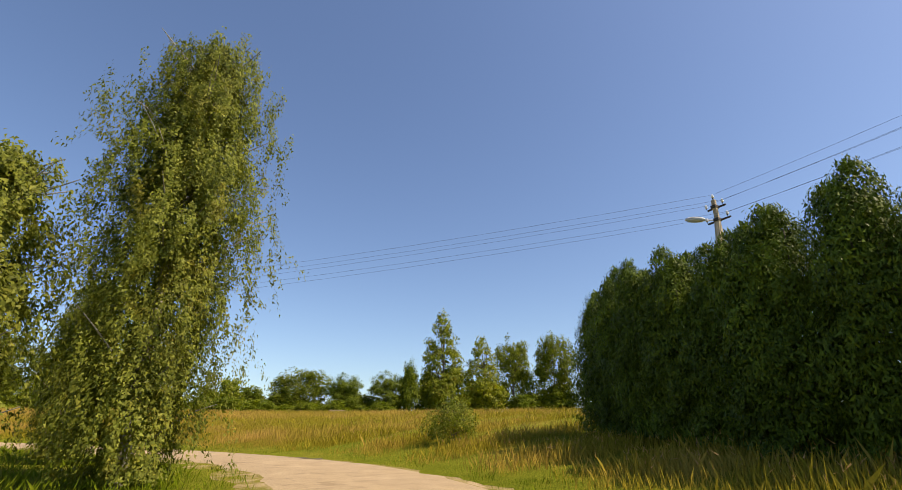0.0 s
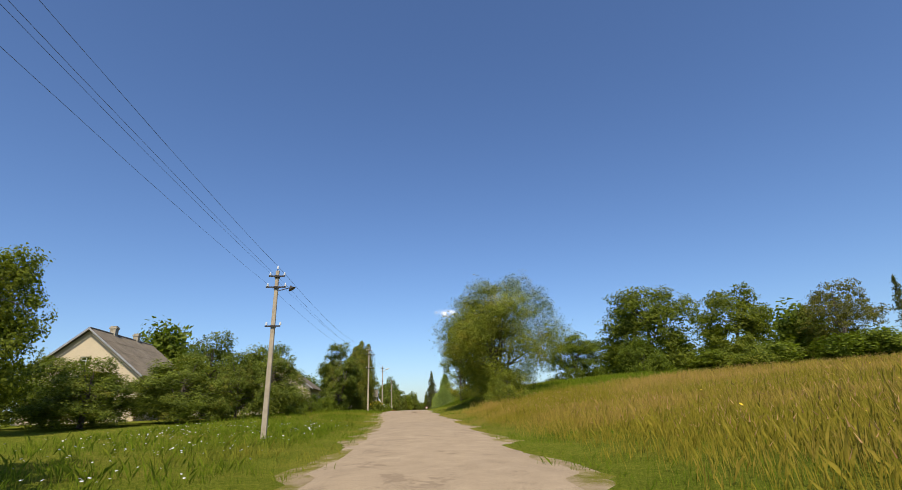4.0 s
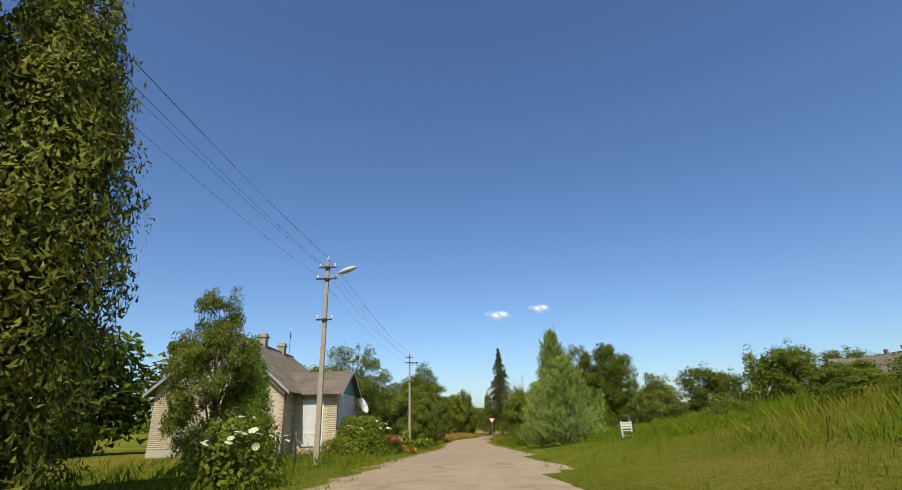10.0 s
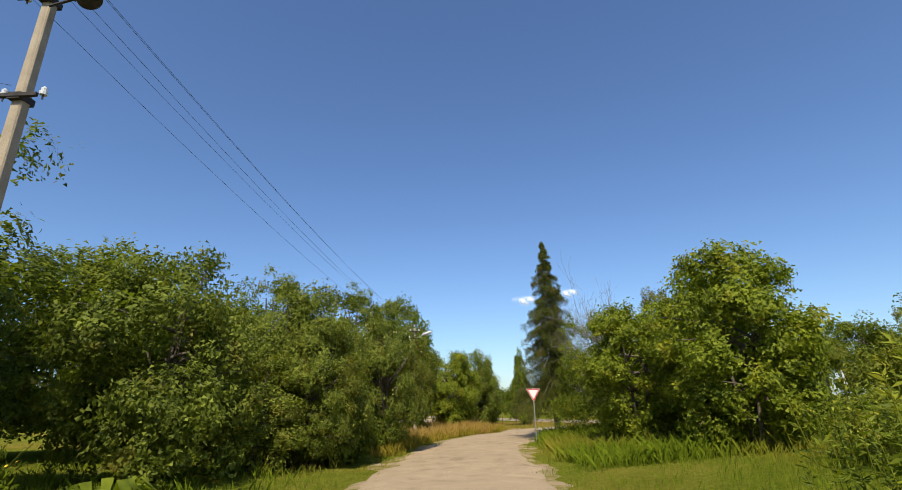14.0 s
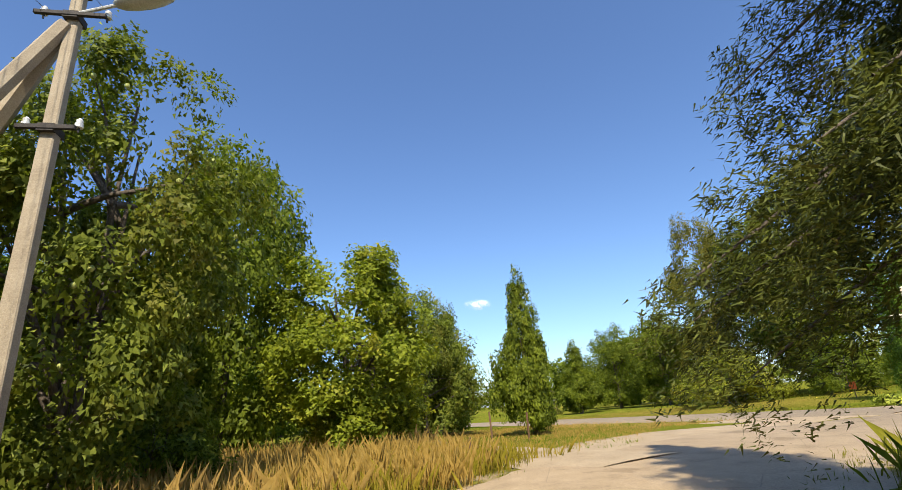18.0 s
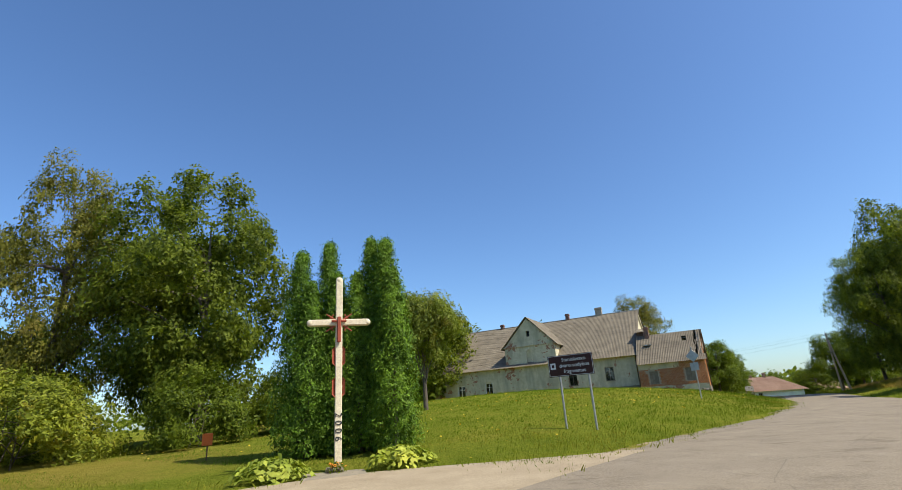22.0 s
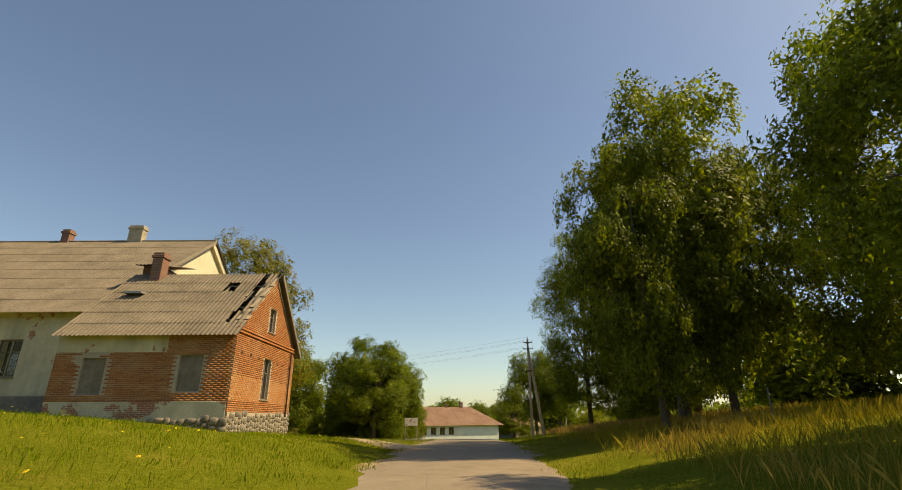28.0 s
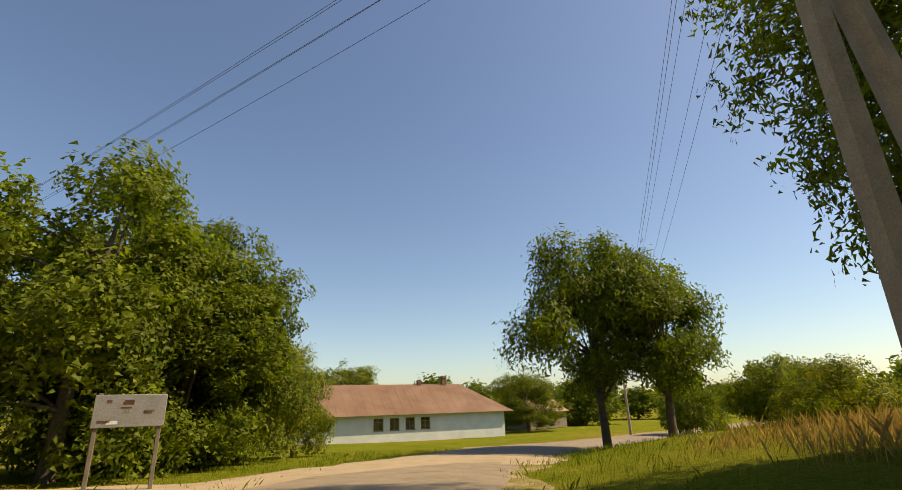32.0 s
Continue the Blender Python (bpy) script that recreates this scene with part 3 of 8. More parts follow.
def make_conifer(name, h, r, seed, leaf, label="", tiers=30, per_tier=9, bare=0.04, size=0.32, sag=0.30, dens=34, category="tree", rise=0.0, taper=0.85, aspect=0.28, fine=3, loose=0.5, hang=0.10, flat=0.20):
    """A spruce or pine: straight stem, tiers of drooping boughs hung with needle sprays."""
    rng = np.random.default_rng(seed)
    ob = tagged(new(name), label, category)
    rows = [(bent((0, 0, -0.2), (0, 0, h), rng, 0.015, 8), h * 0.014 + 0.04, 0.015)]
    P, D = [], []
    for t in range(tiers):
        u = t / (tiers - 1)
        z = h * (bare + (0.985 - bare) * u)
        L0 = r * (1 - u) ** taper + 0.10
        for k in range(max(4, int(per_tier * (1 - 0.45 * u)))):
            th = rng.uniform(0, 2 * np.pi)
            L = L0 * rng.uniform(0.6, 1.12)
            a = np.array([0, 0, z + rng.uniform(-loose, loose) * h / tiers])
            o = np.array([np.cos(th), np.sin(th), 0.0])
            m = int(dens * (0.3 + 0.7 * (1 - u)))
            q = rng.uniform(0.12, 1, m)
            side = np.cross(o, [0, 0, 1.0])
            p = a + o * (q * L)[:, None] + side[None] * (rng.normal(size=m) * flat * L * (1.1 - q))[:, None]
            p[:, 2] += -sag * L * q ** 1.3 + rise * L * q + 0.18 * sag * L * q ** 4 - np.abs(rng.normal(size=m)) * hang * (L + 0.6)
            P.append(p)
            D.append(np.tile(o * 0.9 + np.array([0, 0, -0.5 * sag + rise]), (m, 1)) + side[None] * rng.normal(size=(m, 1)) * 0.5)
            if k % 2 == 0:
                e = a + o * L * 0.9 + np.array([0, 0, (-sag + rise) * L * 0.85])
                rows.append((np.array([a, (a + e) / 2 + [0, 0, 0.04 * L], e]), 0.02 + 0.02 * (1 - u), 0.008))
    P, D = np.concatenate(P), np.concatenate(D)
    P[:, 2] = np.maximum(P[:, 2], 0.05)
    piece("trunk", limbs_mesh(name + "_trunk", rows, BARK), ob)
    piece("crown", leaf_mesh(name + "_crown", P, D, size, leaf, rng, aspect, 0.15, fine, 0.06, True), ob)
    return ob


def make_pine(name, h, r, seed, leaf, label, whorls=17, per_whorl=9, shoots=24, needles=62):
    """A young pine: rising whorled branches set with upright shoots, each a brush of long needles."""
    rng = np.random.default_rng(seed)
    ob = tagged(new(name), label, "tree")
    rows = [(bent((0, 0, -0.2), (0, 0, h), rng, 0.015, 8), h * 0.012 + 0.03, 0.015)]
    P, D = [], []

    def brush(a, d, length):
        m = int(needles * (0.6 + length))
        q = rng.uniform(0, 1, m)[:, None]
        n = rng.normal(size=(m, 3)) * 0.6 + d * 0.9
        n /= np.linalg.norm(n, axis=1)[:, None]
        P.append(a + d * q * length + n * 0.055)
        D.append(n * 3)
    for w in range(whorls):
        u = w / (whorls - 1)
        z = h * (0.03 + 0.93 * u)
        L0 = r * (1 - u) ** 0.95 + 0.2
        for k in range(per_whorl):
            th = 2 * np.pi * (k + rng.uniform(0, 1)) / per_whorl
            L = L0 * rng.uniform(0.65, 1.12)
            o = np.array([np.cos(th), np.sin(th), 0.34 + 0.9 * u])
            a = np.array([0, 0, z + rng.uniform(-0.1, 0.1)])
            e = a + o * L
            rows.append((bent(a, e, rng, 0.06, 4), 0.022, 0.008))
            for _ in range(shoots):
                q = rng.uniform(0.25, 1)
                side = rng.normal(size=3) * np.array([0.28, 0.28, 0.10]) * L * (1.15 - q)
                d = o * 0.6 + np.array([0, 0, 0.7]) + rng.normal(size=3) * 0.3
                brush(a + o * L * q + side, d / np.linalg.norm(d), rng.uniform(0.18, 0.42))
        if w > whorls * 0.45:
            for _ in range(3):
                th = rng.uniform(0, 2 * np.pi)
                lean = np.array([np.cos(th) * 0.35, np.sin(th) * 0.35, 1.0])
                brush(np.array([np.cos(th) * L0 * 0.8, np.sin(th) * L0 * 0.8, z + L0 * 0.5]), lean / np.linalg.norm(lean), rng.uniform(0.5, 0.8))
    for _ in range(7):
        brush(np.array([0, 0, h - 0.5]) + rng.normal(size=3) * 0.12, np.array([0, 0, 1.0]), 0.55)
    P, D = np.concatenate(P), np.concatenate(D)
    P[:, 2] = np.maximum(P[:, 2], 0.06)
    piece("trunk", limbs_mesh(name + "_trunk", rows, BARK, 5), ob)
    piece("crown", leaf_mesh(name + "_crown", P, D, 0.115, leaf, rng, 0.075, 0.0, 1, 0.0, True), ob)
    return ob


def make_column(name, h, r, seed, leaf, label="", n=5200, size=0.24, peaks=3, category="tree", flare=0.16, point=0.5):
    """A thuja: upright flame-shaped crown of flat sprays from near the ground, with several tips."""
    rng = np.random.default_rng(seed)
    ob = tagged(new(name), label, category)
    P, D, rows = [], [], []
    for k in range(peaks):
        th = 2 * np.pi * k / peaks + rng.uniform(0, 1)
        ox, oy = np.cos(th) * r * 0.33 * (peaks > 1), np.sin(th) * r * 0.33 * (peaks > 1)
        hh = h * (1 if k == 0 else rng.uniform(0.8, 0.96))
        m = n // peaks
        u = rng.uniform(0, 1, m) ** 0.9
        w = np.where(u < flare, 0.72 + 0.28 * u / flare, np.clip((1 - u) / (1 - flare), 0, 1) ** point)
        a = rng.uniform(0, 2 * np.pi, m)
        bumps = 1 + 0.20 * np.sin(a * 3 + u * 14 + k) + 0.20 * np.sin(a * 5 - u * 23 + k)
        rr = r * (0.68 if peaks > 1 else 1) * w * bumps * np.sqrt(rng.uniform(0.55, 1, m))
        P.append(np.stack([ox * (1 - 0.3 * u) + np.cos(a) * rr, oy * (1 - 0.3 * u) + np.sin(a) * rr, 0.1 + u * hh], 1))
        D.append(np.stack([np.cos(a), np.sin(a), np.full(m, 0.1)], 1))
        rows.append((bent((ox * 0.4, oy * 0.4, -0.2), (ox, oy, hh * 0.9), rng, 0.02, 5), 0.09, 0.02))
    piece("trunk", limbs_mesh(name + "_trunk", rows, BARK), ob)
    piece("crown", leaf_mesh(name + "_crown", np.concatenate(P), np.concatenate(D), size, leaf, rng, 0.42, -0.8, 3, 0.07, True, True), ob)
    return ob


THINNED = {}


def thinned(me):
    """A lighter crown for plants far from the road: every second leaf, enlarged."""
    if me.name not in THINNED:
        k = len(me.polygons[0].vertices)
        co = np.empty(len(me.vertices) * 3)
        me.vertices.foreach_get("co", co)
        v = co.reshape(-1, k, 3)[::2]
        c = v.mean(1, keepdims=True)
        v = c + (v - c) * 1.36
        THINNED[me.name] = mesh_of(me.name + "_far", v.reshape(-1, 3), np.arange(len(v) * k).reshape(-1, k), me.materials[0])
    return THINNED[me.name]


def plant(proto, x, y, h, r=None, turn=0.0, label="", category="", group="", sink=0.0, z=None):
    """Set a copy of a plant prototype, scaled to height h and crown radius r."""
    kz = h / proto["tall"]
    kr = kz if r is None else r / proto["wide"]
    ob = copy_thing(proto, pose(x, y, (zat(x, y) if z is None else z) - sink, 0, 0, turn) @ Matrix.Diagonal((kr, kr, kz, 1)))
    for k in ("tall", "wide"):
        del ob[k]
    if away(x, y)[0] > 30:
        for o in ob.children:
            if o.name.startswith("crown") and len(o.data.polygons) > 8500:
                o.data = thinned(o.data)
    return tagged(ob, label, category, group)


def proto(ob, tall, wide):
    ob["tall"], ob["wide"] = tall, wide
    return ob


# ---- plant prototypes ----
def domed(u):
    return np.sqrt(np.clip(1 - (2 * u - 0.9) ** 2 / 1.25, 0.02, 1))


def tall_oval(u):
    return np.sqrt(np.clip(1 - (2 * u - 0.95) ** 2 / 1.15, 0.02, 1)) * (0.92 + 0.08 * np.cos(u * 11))


def shrub_w(u):
    return np.clip(1.05 - 0.75 * u ** 1.8, 0.05, 1.05)


def bushy(u):
    return np.clip(0.98 - 0.72 * u ** 3 - 0.15 * (1 - u) ** 6, 0.05, 1.0)


def vase(u):
    return np.clip(0.42 + 1.3 * u, 0, 1) * np.clip(1.0 - 0.62 * u ** 3, 0.05, 1)


def cone_b(u):
    return np.clip(1.04 - u ** 1.6, 0.05, 1) * np.clip(0.6 + u * 2, 0, 1)


def cone_w(u):
    return np.clip(1.0 - u, 0.03, 1) ** 0.8 * np.clip(0.55 + u * 3, 0, 1)


BIRCH = proto(make_weeping("birch", 16, 3.9, 11, label="tall birch with hanging strands of small olive-green leaves", strands=1700, per=34, size=0.10, low=0.02), 16, 3.9)
BIRCH_B = proto(make_weeping("birch", 9, 2.8, 12, label="bushy birch with hanging green leaf strands", strands=700, per=24, size=0.115, low=0.02), 9, 2.8)
ROUND_A = proto(make_tree("deciduous_tree", 10, 3.6, 21, LEAF_MAPLE, tri=True, clump=2.2, leaves=36000, size=0.15, boughs=90, bough=0.30, ragged=0.3, aspect=0.75, inner=0.2, label="broad deciduous tree with a dense green crown", bare=0.04), 10, 3.6)
ROUND_B = proto(make_tree("deciduous_tree", 14, 4.8, 22, LEAF_DARK, leaves=44000, size=0.2, boughs=110, bough=0.28, ragged=0.35, bare=0.05, aspect=0.75, tri=True, inner=0.2, label="dark green deciduous tree with a lumpy crown"), 14, 4.8)
ROUND_D = proto(make_tree("deciduous_tree", 14, 4.8, 49, LEAF_DARK, leaves=60000, size=0.165, aspect=0.8, boughs=95, bough=0.27, ragged=0.6, bare=0.07, tri=True, inner=0.2, label="tall dark deciduous tree on the bank beside the road"), 14, 4.8)
ROUND_C = proto(make_tree("deciduous_tree", 15, 3.8, 23, LEAF_MAPLE, width=tall_oval, tri=True, leaves=40000, size=0.12, boughs=100, bough=0.24, ragged=0.6, bare=0.14, limbs=20, aspect=0.7, label="tall open-crowned deciduous tree with gaps between its limbs"), 15, 3.8)
FAR = proto(make_tree("deciduous_tree", 10, 4.0, 24, LEAF_MAPLE, leaves=5000, size=0.5, boughs=70, bough=0.33, ragged=0.45, bare=0.0, tri=True, aspect=0.75, inner=0.15, label="distant round deciduous tree"), 10, 4.0)
FAR_B = proto(make_tree("deciduous_tree", 10, 3.4, 43, LEAF_MAPLE, width=tall_oval, leaves=5000, size=0.47, boughs=64, bough=0.34, ragged=0.4, bare=0.0, tri=True, aspect=0.75, inner=0.15, label="distant green tree with an uneven crown"), 10, 3.4)
POPLAR = proto(make_tree("poplar", 12, 2.0, 25, LEAF_BIRCH, width=cone_w, leaves=6000, size=0.28, boughs=70, bough=0.5, bare=0.02, label="slim pale poplar with a pointed crown"), 12, 2.0)
MAPLE_CONE = proto(make_tree("young_maple", 6.5, 1.8, 26, LEAF_MAPLE, width=cone_w, tri=True, leaves=42000, size=0.105, boughs=150, bough=0.3, bare=0.01, ragged=0.7, aspect=0.85, inner=0.2, label="young maple with a pointed crown of broad leaves"), 6.5, 1.8)
WILLOW = proto(make_tree("willow", 10.5, 4.8, 27, LEAF_WILLOW, width=vase, tri=True, leaves=125000, clump=3.2, size=0.12, aspect=0.4, bare=0.01, stems=5, limbs=25, boughs=170, bough=0.24, ragged=0.4, inner=0.3, label="big many-stemmed willow with narrow light green leaves"), 10.5, 4.8)
WILLOW_Y = proto(make_tree("willow", 10, 2.9, 28, LEAF_WILLOW_Y, width=tall_oval, tri=True, clump=2.2, leaves=44000, size=0.13, aspect=0.42, bare=0.04, stems=3, limbs=18, boughs=90, bough=0.27, ragged=0.6, label="willow with yellowing narrow leaves at its top"), 10, 2.9)
ORCHARD = proto(make_tree("fruit_tree", 7, 3.2, 29, LEAF_FRUIT, width=bushy, tri=True, clump=2.2, leaves=36000, size=0.12, bare=0.02, stems=2, limbs=18, boughs=110, bough=0.25, ragged=0.45, aspect=0.72, inner=0.2, label="old fruit tree with a dense tangled crown", twigs=2), 7, 3.2)
PEAR = proto(make_tree("pear_tree", 7.5, 2.5, 30, LEAF_FRUIT, width=tall_oval, tri=True, leaves=55000, size=0.085, bare=0.03, stems=3, limbs=24, boughs=110, bough=0.23, ragged=0.55, aspect=0.72, label="overgrown pear tree with upright shoots and small leaves", twigs=2), 7.5, 2.5)
SHRUB = proto(make_tree("shrub", 3.5, 2.6, 31, LEAF_MAPLE, width=shrub_w, tri=True, leaves=16000, size=0.12, bare=0.01, stems=4, limbs=10, trunk=0.05, boughs=60, bough=0.27, ragged=0.4, aspect=0.75, label="dense leafy green shrub", category="shrub"), 3.5, 2.6)
SHRUB_P = proto(make_tree("shrub", 3.5, 2.6, 32, LEAF_WILLOW, width=shrub_w, tri=True, leaves=18000, size=0.13, aspect=0.5, bare=0.01, stems=4, limbs=10, trunk=0.05, boughs=60, bough=0.27, ragged=0.5, label="pale green rounded shrub", category="shrub"), 3.5, 2.6)
SHRUB_Y = proto(make_tree("shrub", 3.5, 2.4, 33, LEAF_YELLOW, width=shrub_w, tri=True, leaves=17000, size=0.12, aspect=0.8, bare=0.01, stems=4, limbs=10, trunk=0.05, boughs=60, bough=0.27, ragged=0.5, label="yellow-green shrub with broad leaves", category="shrub"), 3.5, 2.4)
BUSH = proto(make_tree("shrub", 1.8, 1.3, 51, LEAF_FRUIT, width=bushy, leaves=5200, size=0.10, aspect=0.4, bare=0.02, stems=6, limbs=30, boughs=60, bough=0.26, ragged=0.8, twigs=2, trunk=0.03, label="airy yellow-green bush alone in the meadow", category="shrub"), 1.8, 1.3)
TALL_Y = proto(make_tree("maple", 8.5, 3.1, 44, LEAF_YELLOW, width=domed, tri=True, clump=2.2, leaves=46000, size=0.13, aspect=0.85, bare=0.02, stems=3, limbs=16, boughs=120, bough=0.25, ragged=0.3, inner=0.2, label="bushy yellow-green maple branched to the ground"), 8.5, 3.1)
SNAG = proto(make_tree("half_dead_tree", 8.5, 3.0, 45, LEAF_YELLOW, tri=True, leaves=26000, size=0.085, width=shrub_w, bare=0.03, stems=2, limbs=60, boughs=80, bough=0.22, ragged=0.6, twigs=16, trunk=0.09, top=0.72, bark=DEADWOOD, label="half-dead old tree with bare grey twigs above yellow-green leaves"), 8.5, 3.0)
MAPLE_BIG = proto(make_tree("maple", 8.4, 3.4, 46, LEAF_MAPLE, tri=True, clump=2.2, leaves=52000, size=0.11, aspect=0.8, bare=0.0, limbs=18, boughs=110, bough=0.24, ragged=0.4, inner=0.2, label="bushy green maple with a rounded irregular crown"), 8.4, 3.4)
SPRUCE = proto(make_conifer("spruce", 12, 2.9, 34, NEEDLE_SPRUCE, "old spruce with drooping boughs and brown cones", tiers=26, per_tier=12, sag=0.5, dens=190, size=0.07, aspect=0.24, fine=13, bare=0.22, loose=0.25, hang=0.11, flat=0.16), 12, 2.9)
SPRUCE_S = proto(make_conifer("spruce", 6, 1.9, 35, NEEDLE_SPRUCE, "small dark spruce beside the drive", tiers=22, dens=40, size=0.16), 6, 1.9)
PINE = proto(make_pine("young_pine", 4.5, 2.3, 36, NEEDLE_PINE, "young pine with long soft pale green needles"), 4.5, 2.3)
THUJA = proto(make_column("thuja", 6.3, 1.7, 37, NEEDLE_HEDGE_SHADED, "tall green thuja in a row, coloured dark as if backlit", n=16000, peaks=7, size=0.11, flare=0.34), 6.3, 1.7)
THUJA_SLIM = proto(make_column("thuja", 6.6, 0.88, 38, NEEDLE_THUJA, "slim columnar thuja behind the wayside cross", n=11000, peaks=2, size=0.085, point=0.55), 6.6, 0.95)
CYPRESS = proto(make_column("cypress_tree", 9.5, 1.7, 39, NEEDLE_OLD, "old yellowing garden conifer with ragged tips", n=20000, peaks=9, size=0.13, flare=0.45), 9.5, 1.7)
LINDEN = proto(make_tree("linden", 13, 4.2, 41, LEAF_LINDEN, width=tall_oval, tri=True, clump=2.2, leaves=50000, size=0.125, bare=0.05, ragged=0.45, boughs=110, bough=0.27, aspect=0.75, label="tall linden with olive-brown hanging fruit"), 13, 4.2)
WILLOW_S = proto(make_tree("willow", 6, 1.7, 48, LEAF_WILLOW, width=tall_oval, trunk=0.07, leaves=12000, size=0.10, aspect=0.3, bare=0.12, stems=2, limbs=16, boughs=60, bough=0.24, ragged=0.7, label="young airy willow with fine pale leaves"), 6, 1.7)
ASH = proto(make_tree("ash_tree", 9, 3.0, 42, LEAF_MAPLE, tri=True, clump=2.2, leaves=52000, size=0.11, aspect=0.6, bare=0.12, ragged=0.75, boughs=60, bough=0.3, limbs=20, inner=0.4, label="leaning ash tree with loose leafy limbs"), 9, 3.0)
AIRY = proto(make_tree("ash_tree", 16, 4.0, 52, LEAF_MAPLE, width=tall_oval, tri=True, clump=2.2, leaves=105000, size=0.12, aspect=0.5, boughs=120, bough=0.3, ragged=0.45, bare=0.07, limbs=24, inner=0.3, trunk=0.19, label="tall airy ash with fine leaves and open gaps"), 16, 4.0)
POPLAR_W = proto(make_tree("deciduous_tree", 20, 4.8, 61, LEAF_WILLOW, width=cone_b, leaves=24000, size=0.33, aspect=0.7, boughs=110, bough=0.26, ragged=0.5, bare=0.02, tri=True, inner=0.2, label="tall pointed pale green tree beyond the meadow"), 20, 4.8)
CHERRY = proto(make_tree("cherry_tree", 9, 3.2, 62, LEAF_FRUIT, width=tall_oval, tri=True, leaves=30000, size=0.1, bare=0.08, stems=3, limbs=34, boughs=70, bough=0.24, ragged=0.8, aspect=0.6, inner=0.35, trunk=0.13, label="old cherry tree with an open crown and bare twigs", twigs=4), 9, 3.2)
WALNUT = proto(make_tree("walnut_tree", 9, 3.2, 63, LEAF_MAPLE, tri=True, clump=2.2, leaves=34000, size=0.17, aspect=0.5, bare=0.2, ragged=1.0, boughs=30, bough=0.34, limbs=18, inner=0.45, droop=0.5, trunk=0.2, label="spreading walnut tree with loose bright leafy limbs"), 9, 3.2)
APPLE = proto(make_tree("fruit_tree", 7, 3.0, 64, LEAF_FRUIT, tri=True, leaves=42000, size=0.12, aspect=0.72, bare=0.34, stems=1, limbs=20, boughs=70, bough=0.28, ragged=0.6, inner=0.2, twigs=2, label="spreading fruit tree before the manor's end"), 7, 3.0)
PROTOS = [APPLE, POPLAR_W, CHERRY, WALNUT, AIRY, BUSH, ROUND_D, WILLOW_S, MAPLE_BIG, FAR_B, TALL_Y, SNAG, LINDEN, ASH, BIRCH, BIRCH_B, ROUND_A, ROUND_B, ROUND_C, FAR, POPLAR, MAPLE_CONE, WILLOW, WILLOW_Y, ORCHARD, PEAR, SHRUB, SHRUB_P, SHRUB_Y, SPRUCE, SPRUCE_S, PINE, THUJA, THUJA_SLIM, CYPRESS]

